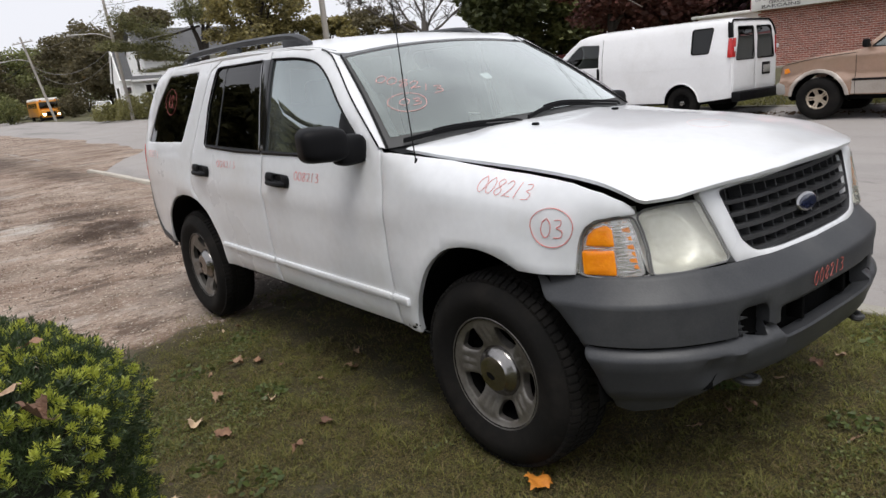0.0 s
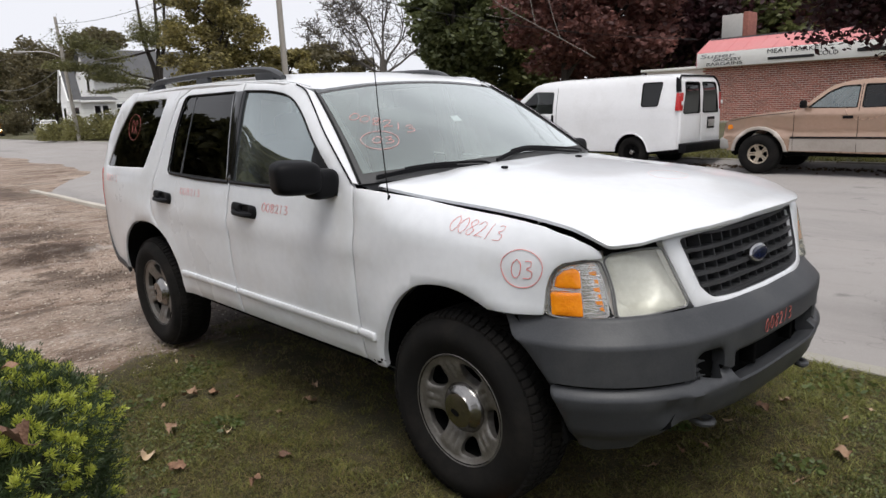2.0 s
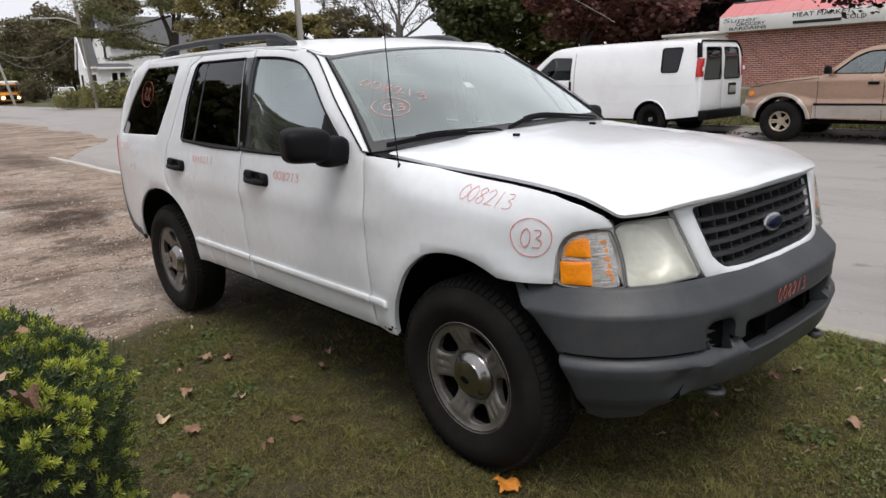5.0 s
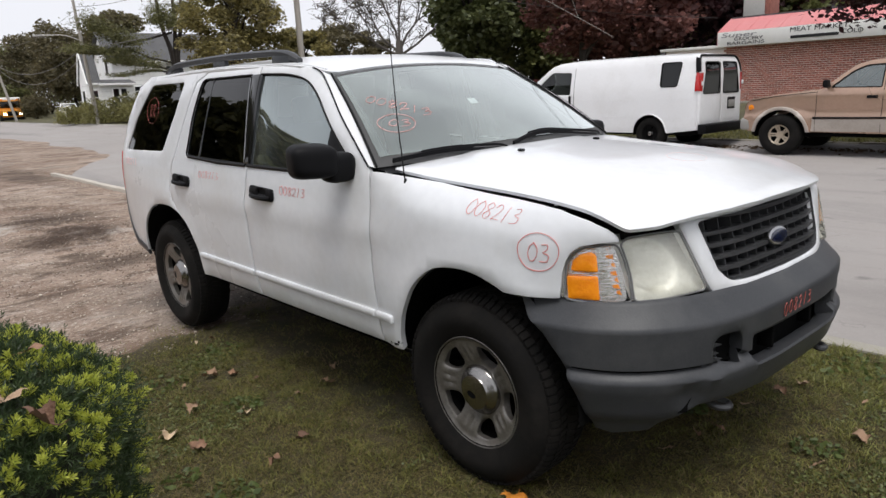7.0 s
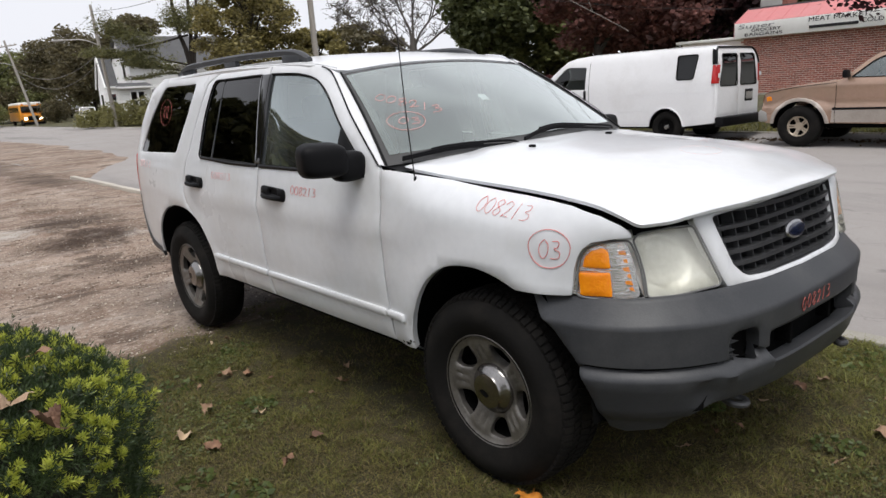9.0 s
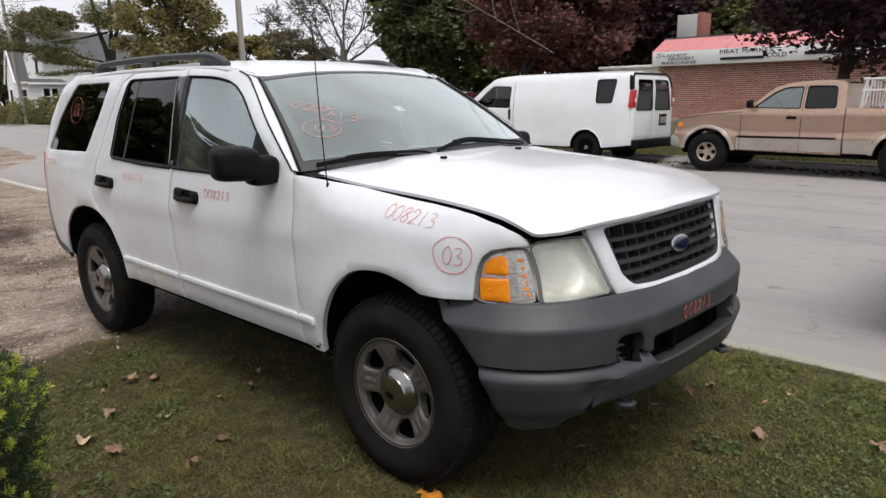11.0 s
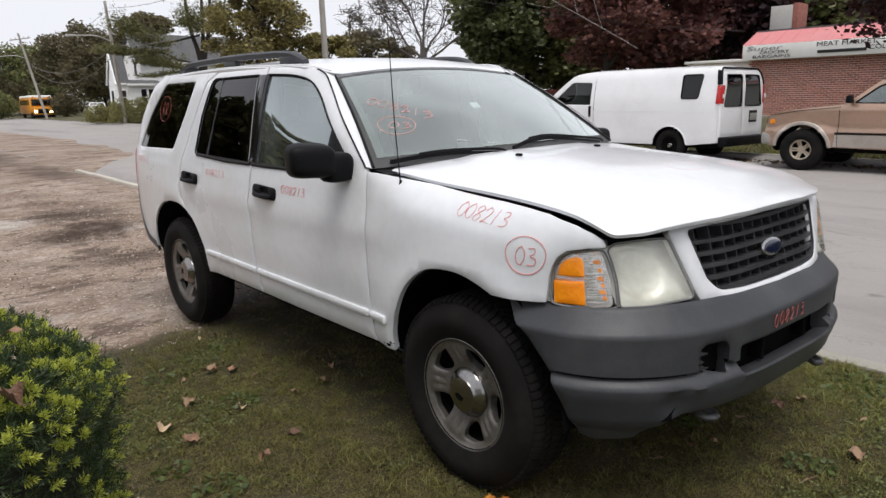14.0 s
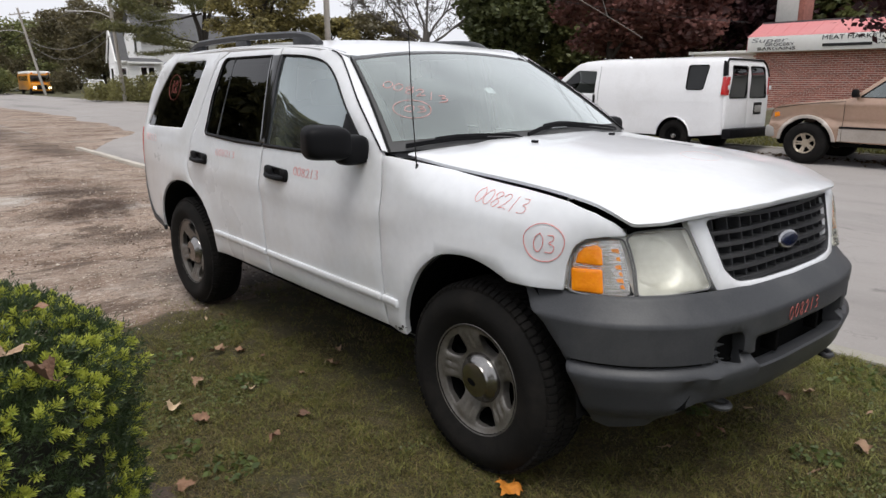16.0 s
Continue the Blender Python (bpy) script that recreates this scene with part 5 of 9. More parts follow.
wheel("front_wheel", (0.009, -0.750, 0.392), (0, 20, 1), parent=suv, tyre_r=0.394, rim_r=0.226, width=0.245)
wheel("rear_wheel", (-2.888, -0.775, 0.379), (0, 75, 0), parent=suv, rim_r=0.226)
wheel("front_wheel", (0.0, 0.772, 0.379), (0, 10, 178), parent=suv, detail=0)
wheel("rear_wheel", (-2.888, 0.775, 0.379), (0, 40, 180), parent=suv, detail=0)

# roof rails
for s in (-1, 1):
    pts = curve([(-3.20, s * 0.635, 1.745), (-3.08, s * 0.63, 1.778), (-2.9, s * 0.625, 1.795), (-2.3, s * 0.615, 1.803), (-1.8, s * 0.61, 1.794), (-1.64, s * 0.61, 1.786), (-1.54, s * 0.61, 1.770), (-1.45, s * 0.61, 1.738)], 5)
    pts = [p - Vector((0, 0, 0.022 if s > 0 else 0.0)) for p in pts]
    bm = bmesh.new()
    rings = []
    for i, p in enumerate(pts):
        k = min(1.0, 0.35 + i * 0.08, 0.72 + (len(pts) - 1 - i) * 0.12)
        rings.append([bm.verts.new(p + Vector((0, y * k, z * k))) for y, z in ((-0.022, -0.020), (-0.024, 0.006), (-0.012, 0.017), (0.012, 0.017), (0.024, 0.006), (0.022, -0.020))])
    for a, b in zip(rings, rings[1:]):
        for i in range(6):
            bm.faces.new((a[i], a[(i + 1) % 6], b[(i + 1) % 6], b[i]))
    bm.faces.new(rings[0]), bm.faces.new(rings[-1][::-1])
    bmesh.ops.recalc_face_normals(bm, faces=bm.faces[:])
    rail = part("roof_rail", bm, BUMPER, suv, "dark grey roof rail", smooth=50)
    bm = box(0.20, 0.046, 0.066, (-1.615, s * 0.611, 1.754 - (0.02 if s > 0 else 0)), 0.016)
    for v in bm.verts:
        v.co.z -= 0.10 * (v.co.x + 1.615) * (v.co.x > -1.615)
    part("rail_foot", bm, BUMPER, rail)
    for x in (-3.05, -2.36):
        part("rail_foot", box(0.16, 0.038, 0.06, (x, s * 0.620, (1.757 if x == -2.36 else 1.746) - (0.02 if s > 0 else 0)), 0.014), BUMPER, rail)
# ditch moulding lines along the roof
ditch = lambda x: table(x, (-3.3, -1.7, -1.33, -1.245, -1.18), (0.715, 0.715, 0.676, 0.646, 0.612))
for s in (-1, 1):
    part("roof_moulding", tube([(x, s * ditch(x), roof_z(x, ditch(x)) + 0.002) for x in steps(-3.3, -1.19, 24)], 0.005, 6), WHITE, suv)

# aerial, wipers and washer jets
aer = part("aerial", tube([(-0.352, -0.842, 1.172), (-0.40, -0.825, 1.45), (-0.432, -0.81, 1.72), (-0.445, -0.805, 1.84)], [0.0028, 0.0024, 0.002, 0.0016], 6), BLACK, suv, "thin black whip aerial")
part("aerial_base", lathe([(0.0, 0.065), (0.006, 0.06), (0.013, 0.02), (0.016, -0.005), (0.0, -0.015)], 12, "z"), BLACK, aer).matrix_local = pose(-0.350, -0.843, 1.152)
for us, vs in (((-0.912, -0.75, -0.62, -0.45, -0.275), (0.022, 0.042, 0.050, 0.040, 0.018)), ((-0.162, 0.02, 0.20, 0.45, 0.738), (0.034, 0.082, 0.096, 0.060, 0.010))):
    out = lambda u, v, d: Vector(screen(u, v)) + Vector((0.57, 0, 0.82)) * d
    w = part("wiper", tube(curve([out(u, v + 0.004, 0.024) for u, v in list(zip(us, vs))[1:]] + [out(us[-1] + 0.06, 0.0, 0.012)], 4), 0.0065, 6), BLACK, suv, "black windscreen wiper")
    part("wiper_blade", tube(curve([out(u, v - 0.012, 0.014) for u, v in zip(us, vs)], 4), 0.0065, 6), BLACK, w)
    part("blade_bridge", tube(curve([out(u, v - 0.006, 0.022) for u, v in list(zip(us, vs))[:-1]], 4), 0.006, 6), BLACK, w)
for y in (-0.28, 0.28):
    part("washer_jet", box(0.03, 0.02, 0.012, (-0.22, y, hood_z(-0.22, y) + 0.005), 0.004), BLACK, suv)

# cabin: dashboard, wheel, seats
bm = grid(lambda u, v: (-0.50 - 0.34 * v + 0.07 * (1 - u * u) * (1 - v), 0.74 * u, 1.215 - 0.03 * v - 0.10 * max(0, v - 0.7) / 0.3), steps(-1, 1, 12), steps(0, 1, 8))
grid(lambda u, v: (-0.84 - 0.02 * v, 0.74 * u, 1.085 - 0.35 * v), steps(-1, 1, 12), steps(0, 1, 3), bm)
part("dashboard", bm, TRIM, suv)
bm = tube([(-0.98 + 0.07 * math.sin(t), 0.37 + 0.185 * math.cos(t), 1.08 + 0.17 * math.sin(t)) for t in steps(0, 2 * math.pi, 28)], 0.014, 8, cap=False)
sw = part("steering_wheel", bm, BLACK, suv)
part("wheel_hub", box(0.06, 0.14, 0.12, (-0.955, 0.37, 1.08), 0.02, turn=(0, -20, 0)), TRIM, sw)


def seat(x, y, w, name):
    bm = box(0.52, w, 0.16, (x, y, 0.80), 0.05)
    box(0.15, w * 0.96, 0.62, (x - 0.30, y, 1.10), 0.06, bm, (0, -14, 0))
    return part(name, bm, CLOTH, suv, "grey cloth seat")


for y in (-0.37, 0.37):
    st = seat(-1.35, y, 0.52, "front_seat")
    part("headrest", box(0.10, 0.26, 0.18, (-1.755, y, 1.46), 0.04, turn=(0, -10, 0)), CLOTH, st)
st = seat(-2.25, 0, 1.30, "rear_seat")
for y in (-0.42, 0.42):
    part("headrest", box(0.09, 0.26, 0.14, (-2.64, y, 1.42), 0.04, turn=(0, -10, 0)), CLOTH, st)
part("cabin_floor", grid(lambda x, y: (x, y, 0.56), steps(-3.7, -0.5, 4), steps(-0.82, 0.82, 4)), DARK, suv)
part("headlining", grid(lambda x, y: (x, y, roof_z(x, y) - 0.03), steps(-3.55, -1.18, 8), steps(-0.68, 0.68, 6)), TRIM, suv)
for s in (-1, 1):
    part("pillar_lining", tube([(-1.60, s * 0.79, 0.7), (-1.62, s * 0.77, 1.2), (-1.66, s * 0.68, 1.70)], 0.05, 8), TRIM, suv)
tag_at = Vector(screen(-0.04, 0.50))
part("paper_tag", box(0.003, 0.055, 0.045, tuple(tag_at + Vector((-0.004, 0, -0.006))), 0.0, turn=(0, -55, 0)), WHITE, suv, "small white paper label behind the windscreen")

# floor pan, frame and drive train, unseen, added low to block light underneath
part("floor_pan_blocker", box(3.9, 1.56, 0.04, (-1.75, 0, 0.44), 0.01), DARK, suv)
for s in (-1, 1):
    part("frame_rail_blocker", box(4.1, 0.10, 0.19, (-1.65, s * 0.47, 0.325), 0.012), DARK, suv)
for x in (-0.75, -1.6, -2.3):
    part("cross_member_blocker", box(0.14, 0.86, 0.12, (x, 0, 0.29), 0.012), DARK, suv)
part("gearbox_blocker", box(1.1, 0.40, 0.24, (-0.95, 0.0, 0.32), 0.05), DARK, suv)
part("muffler_blocker", box(0.75, 0.26, 0.16, (-1.95, -0.24, 0.30), 0.06), DARK, suv)
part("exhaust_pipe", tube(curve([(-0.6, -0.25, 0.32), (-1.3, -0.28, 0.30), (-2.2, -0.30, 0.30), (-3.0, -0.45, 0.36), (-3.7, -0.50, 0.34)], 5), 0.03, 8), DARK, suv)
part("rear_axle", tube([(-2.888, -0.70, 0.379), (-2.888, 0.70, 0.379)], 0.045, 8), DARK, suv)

# rust chips at the foot of the front wing
rnd_chip = random.Random(5)
for cx, cz, r in ((-0.432, 0.490, 0.013), (-0.408, 0.505, 0.009), (-0.470, 0.489, 0.006)):
    ring_pts = [(cx + r * rnd_chip.uniform(0.4, 2.2) * math.cos(t), cz + r * rnd_chip.uniform(0.25, 1.0) * math.sin(t)) for t in steps(0, 2 * math.pi, 15)[:-1]]
    part("rust_chip", panel(ring_pts, on_side(-1, 0.002), 0.05, flange=0.004, lip=0, out=(0, -1, 0)), DARK, suv, "dark rusted paint chip")

# red and pink paint-marker writing
MARKER_DIM = mat("worn_red_paint_marker", (0.42, 0.10, 0.085), (0.22, 0.07, 0.06), rough=0.6, bump=0.0, scale=60, fine=250)
R = -1
marking(writing("008213", on_side(R, 0.0012), 0.010, 1.113, 0.050, slant=0.22, rise=-0.10, pitch=0.80, thick=0.0009, wide=1.4), MARKER, suv, "red hand-written number 008213")
marking(writing("03", on_side(R, 0.0012), 0.300, 0.972, 0.066, slant=0.1, thick=0.0012, circle=(0.338, 1.008, 0.073, 0.066)), MARKER, suv, "red circled hand-written 03")
marking(writing("008213", on_side(R, 0.0012), -1.30, 1.080, 0.043, slant=0.2, rise=0.0, pitch=0.95, thick=0.0014, wide=1.5), MARKER_PINK, suv, "red hand-written number 008213")
marking(writing("008213", on_side(R, 0.0012), -2.27, 1.105, 0.040, slant=0.2, pitch=1.15, thick=0.0010, wide=1.6), MARKER_PINK, suv, "faded red hand-written number")
marking(writing("RR", on_side(R, -0.001), -3.15, 1.46, 0.08, slant=0.1, pitch=0.7, thick=0.0012, circle=(-3.10, 1.500, 0.105, 0.085)), MARKER_DIM, suv, "red circled mark on the dark glass")
marking(writing("008213", on_side(R, 0.0012), -3.60, 1.12, 0.05, slant=0.1, pitch=0.9, thick=0.0015), MARKER_FAINT, suv, "faded red hand-written number")
on_glass = lambda y, v: tuple(Vector(screen(y / 0.78, v)) + Vector((0.002, 0, 0.002)))
marking(writing("008213", on_glass, -0.682, 0.590, 0.070, slant=0.35, rise=-0.80, pitch=0.70, thick=0.0012, wide=1.6), MARKER_GLASS, suv, "pale red number written on the windscreen")
marking(writing("03", on_glass, -0.640, 0.333, 0.06, slant=0.3, rise=-0.25, pitch=0.95, wide=1.6, thick=0.0012, circle=(-0.590, 0.358, 0.094, 0.088)), MARKER_GLASS, suv, "pale red circled 03 on the windscreen")
marking(writing("008213", bumper(0.004), -0.17, 0.712, 0.046, slant=0.05, pitch=0.85, thick=0.0018), MARKER_DIM, suv, "orange-red number written on the bumper")
on_hood = lambda x, y: (x, y, hood_z(x, y) + 0.002)
marking(writing("", lambda a, b: on_hood(b, a), 0, 0, 0.05, circle=(0.12, 0.35, 0.10, 0.075), thick=0.0006), MARKER_FAINT, suv, "faint pink ring on the bonnet")


# ---- vehicles parked along the road ----
VAN_WHITE = mat("white_van_paint", (0.86, 0.865, 0.88), (0.81, 0.815, 0.83), rough=0.35, scale=0.8, fine=20, bump=0.0, coat=0.4, stain=(0.50, 0.48, 0.45), stain_amount=0.2, stain_scale=1.2)
TAN = mat("tan_metallic_paint", (0.50, 0.34, 0.255), (0.43, 0.285, 0.212), rough=0.26, scale=1.0, fine=25, metal=0.5, bump=0.0, coat=0.5, stain=(0.34, 0.27, 0.20), stain_amount=0.35, stain_scale=1.6)
BEIGE = mat("beige_grey_paint", (0.48, 0.43, 0.385), (0.39, 0.345, 0.305), rough=0.45, scale=1.5, fine=30, bump=0.0, coat=0.3, stain=(0.25, 0.21, 0.17), stain_amount=0.4, stain_scale=2)
DARKGREEN = mat("dark_green_paint", (0.030, 0.036, 0.030), (0.022, 0.026, 0.022), rough=0.30, scale=1.2, fine=40, bump=0.0, coat=0.7, stain=(0.09, 0.085, 0.075), stain_amount=0.4, stain_scale=2.5)
RACK = mat("white_painted_tube", (0.72, 0.72, 0.70), (0.6, 0.6, 0.58), rough=0.5, scale=8, bump=0.02)
GREYPLASTIC = mat("weathered_grey_plastic", (0.06, 0.06, 0.063), rough=0.7, scale=4, bump=0.05)
SILVER = mat("dull_silver_plastic", (0.40, 0.39, 0.37), rough=0.4, metal=0.3, scale=6, bump=0.0)


def arch(cx, cz, r, bottom, n=12, rise=1.0):
    """Points of a wheel arch from its rear foot over the top to its front foot, along +x."""
    a0 = math.asin(max(-1, (bottom - cz) / r))
    return [(cx + r * math.cos(t), cz + r * rise * math.sin(t) if math.sin(t) > 0 else cz + r * math.sin(t)) for t in steps(math.pi - a0, a0, n)]


def crossing(line, half, crown=0.03, n=8):
    """A sheet from side to side over a line of (x, z); half(z) gives the half width there."""
    return grid(lambda p, u: (p[0], u * half(p[1]), p[1] + crown * (1 - u * u) - crown * 0.0), line, steps(-1, 1, n))


def topped(bm, way=(0.3, 0, 1)):
    return facing(bm, way)


# white cargo van, facing -x
van = thing("cargo_van", "white cargo van with dark rear windows parked at the kerb", "van", pose(-10.18, 12.50, 0.072, 0, 0, 180))
VH = ((0.0, 0.5, 1.05, 1.3, 1.7, 1.95, 2.06), (0.94, 0.985, 0.995, 0.985, 0.925, 0.865, 0.80))
vy = lambda z: table(z, *VH)
v_roof = [(-4.56, 1.70), (-4.50, 1.90), (-4.40, 2.00), (-4.2, 2.045), (-3.5, 2.06), (-1.2, 2.055), (-0.85, 2.03), (-0.62, 1.97)]
v_screen = [(-0.62, 1.97), (-0.3, 1.74), (0.05, 1.46), (0.30, 1.25)]
v_hood = [(0.30, 1.25), (0.55, 1.17), (0.78, 1.06), (0.90, 0.92)]
v_nose = [(0.90, 0.92), (0.955, 0.75), (0.96, 0.5), (0.90, 0.38)]
body_line = ([(-4.60, 0.46), (-4.60, 1.2)] + v_roof[:-1] + v_screen + v_hood[1:] + v_nose[1:] + arch(0, 0.37, 0.43, 0.38)[::-1] + arch(-3.43, 0.37, 0.43, 0.38)[::-1])
for s in (-1, 1):
    f = lambda x, z: (x, s * (vy(z) - 0.22 * max(0, x - 0.15) ** 2 - 0.05 * max(0, -4.4 - x) / 0.2), z)
    f_lift = lambda d: (lambda x, z: (x, s * (vy(z) + d - 0.22 * max(0, x - 0.15) ** 2), z))
    door_win = rounded([(-1.22, 1.27), (-1.22, 1.80, 0.05), (-0.62, 1.83, 0.1), (0.02, 1.30, 0.06)], 0.04)
    rear_win = rounded([(-3.68, 1.39), (-3.67, 1.90), (-4.15, 1.90), (-4.08, 1.39)], 0.06)
    part("side_panel", panel(body_line, f, 0.11, holes=[door_win, rear_win] if s > 0 else [door_win], flange=0.03, lip=0.012, out=(0, s, 0)), VAN_WHITE, van)
    part("door_glass", panel(door_win, f_lift(-0.012), 0.15, flange=0, lip=0, out=(0, s, 0)), DIMGLASS, van, "dark side window", shadow=False)
    if s > 0:
        part("rear_side_glass", panel(rear_win, f_lift(-0.008), 0.15, flange=0, lip=0, out=(0, s, 0)), DIMGLASS, van, "dark fixed rear side window", shadow=False)
        part("window_frame", tube([f_lift(0.004)(x, z) for x, z in rear_win + rear_win[:1]], 0.012, 6), SEAL, van)
    for x in (-1.33, 0.12):
        part("door_seam", tube([f_lift(0.001)(x + 0.05 * (z > 1.3) * (x > 0) * -(z - 1.3) * 12, z) for z in steps(0.45, 1.3 if x > 0 else 1.9, 8)], 0.005, 5), SEAL, van)
    part("body_crease", tube([f_lift(0.0)(x, 1.12) for x in steps(-4.5, -1.36, 10)], 0.003, 5), VAN_WHITE, van)
    part("body_crease", tube([f_lift(0.0)(x, 0.74) for x in steps(-2.95, -1.36, 6)], 0.004, 5), VAN_WHITE, van)
    part("door_handle", box(0.06, 0.035, 0.26, (-1.22, s * (vy(1.1) + 0.012), 1.12), 0.012), BLACK, van)
    ml = part("door_mirror", box(0.10, 0.22, 0.28, (-0.02, s * 1.13, 1.42), 0.04), BLACK, van)
    part("mirror_arm", box(0.06, 0.14, 0.05, (0.0, s * 1.0, 1.36), 0.015), BLACK, ml)
    part("arch_lip", tube([f_lift(0.004)(x, z) for x, z in arch(-3.43, 0.37, 0.43, 0.40)], 0.016, 6), VAN_WHITE, van)
    tl = panel(rounded([(s * 0.985, 1.28), (s * 0.885, 1.28), (s * 0.86, 1.66), (s * 0.945, 1.66)], 0.02), lambda y, z: (-4.630 + 0.045 * max(0, abs(y) - 0.90) / 0.12, y, z), 0.06, flange=0.03, out=(-1, 0, 0))
    lamp = part("tail_light", tl, REDLENS, van, "red and white tail light")
    part("reverse_lens", box(0.012, 0.10, 0.09, (-4.648, s * 0.925, 1.44), 0.008), WHITE, lamp)
    side_lens = panel(rounded([(-4.60, 1.28), (-4.50, 1.28), (-4.50, 1.66), (-4.575, 1.66)], 0.015), f_lift(0.006), 0.06, flange=0.01, out=(0, s, 0))
    part("side_lens", side_lens, REDLENS, lamp)
    part("pillar_cap", panel(rounded([(-4.580, 1.675), (-4.49, 1.675), (-4.44, 2.0), (-4.51, 1.97)], 0.015), f_lift(0.006), 0.06, flange=0.01, out=(0, s, 0)), BLACK, van, "black pillar cap")
part("roof", topped(crossing(v_roof, vy, 0.05)), VAN_WHITE, van)
part("windscreen", topped(crossing(v_screen, vy, 0.04)), DIMGLASS, van, "dark windscreen", shadow=False)
part("bonnet", topped(crossing(v_hood, lambda z: vy(z) - 0.10, 0.05)), VAN_WHITE, van)
part("nose", topped(crossing(v_nose, lambda z: vy(z) - 0.12, 0.0)), GREYPLASTIC, van)
part("underbody", box(5.0, 1.7, 0.18, (-1.9, 0, 0.42), 0.05), DARK, van)
part("rear_frame", panel([(-0.97, 0.5), (0.97, 0.5), (0.97, 1.2), (0.93, 1.7), (0.86, 1.95, 0.08), (0.78, 2.02, 0.05), (-0.78, 2.02), (-0.86, 1.95), (-0.93, 1.7), (-0.97, 1.2)], lambda y, z: (-4.585 + 0.10 * max(0, (z - 1.6) / 0.45) ** 2, y, z), 0.12, flange=0.03, out=(-1, 0, 0)), VAN_WHITE, van)
for s in (-1, 1):
    rx = lambda y, z: (-4.612 + 0.10 * max(0, (z - 1.6) / 0.45) ** 2, y, z)
    win = rounded([(s * 0.07, 1.22), (s * 0.07, 1.885), (s * 0.71, 1.885), (s * 0.83, 1.22)], 0.06)
    d = part("rear_door", panel(rounded([(s * 0.012, 0.56), (s * 0.95, 0.56), (s * 0.945, 1.25), (s * 0.80, 1.93), (s * 0.012, 1.96)], 0.05), rx, 0.10, holes=[win], flange=0.02, out=(-1, 0, 0)), VAN_WHITE, van, "white hinged rear door with a dark window")
    part("rear_glass", panel(win, lambda y, z: (rx(y, z)[0] + 0.01, y, z), 0.12, flange=0, lip=0, out=(-1, 0, 0)), PRIVACY, d, shadow=False)
    part("glass_seal", tube([(rx(y, z)[0] - 0.003, y, z) for y, z in win + win[:1]], 0.012, 5), SEAL, d)
part("rear_top_trim", tube([(-4.595 + 0.10 * max(0, (z - 1.6) / 0.45) ** 2, y, z) for y, z in ((0.94, 1.68), (0.90, 1.85), (0.85, 1.96), (0.76, 2.025), (0, 2.03), (-0.76, 2.025), (-0.85, 1.96), (-0.90, 1.85), (-0.94, 1.68))], 0.022, 6), BLACK, van)
part("number_plate", box(0.012, 0.30, 0.16, (-4.63, -0.48, 0.98), 0.006), SILVER, van, "plain plate in a black frame")
part("plate_frame", panel(rounded([(-0.66, 0.86), (-0.30, 0.86), (-0.30, 1.12), (-0.66, 1.12)], 0.02), lambda y, z: (-4.622, y, z), 0.08, flange=0.01, holes=[[(-0.62, 0.905), (-0.34, 0.905), (-0.34, 1.055), (-0.62, 1.055)]], lip=0, out=(-1, 0, 0)), BLACK, van)
part("rear_bumper", box(0.20, 2.0, 0.20, (-4.70, 0, 0.48), 0.03), BLACK, van, "dark grey step bumper")
for x in (0.0, -3.43):
    for s in (-1, 1):
        wheel("wheel", (x, s * 0.84, 0.365), (0, 17, 0 if s < 0 else 180), style="plain", tyre_r=0.37, rim_r=0.20, parent=van, metal=DARK, detail=0)
        part("wheel_well", grid(lambda t, y: (x + 0.44 * math.cos(t), s * y, 0.37 + 0.44 * math.sin(t)), steps(-0.1, math.pi + 0.1, 12), (0.35, 0.93)), DARK, van)


# tan pickup, facing -x
pickup = thing("pickup_truck", "tan and beige pickup truck with a white bed rack", "pickup", pose(-3.89, 12.46, 0.068, 0, 0, 180) @ Matrix.Diagonal((1.04, 1, 1, 1)))
PH = ((0.3, 0.6, 0.73, 0.82, 0.98, 1.15, 1.27, 1.5, 1.80), (0.86, 0.905, 0.918, 0.884, 0.893, 0.902, 0.865, 0.79, 0.68))
py_ = lambda z: table(z, *PH)
p_hood = [(0.71, 0.88), (0.67, 1.02), (0.56, 1.095), (0.0, 1.180), (-0.40, 1.225), (-0.70, 1.255)]
p_screen = [(-0.70, 1.255), (-0.87, 1.41), (-1.05, 1.57), (-1.19, 1.68)]
p_roof = [(-1.19, 1.68), (-1.42, 1.745), (-1.78, 1.778), (-2.12, 1.778), (-2.26, 1.76), (-2.33, 1.72)]

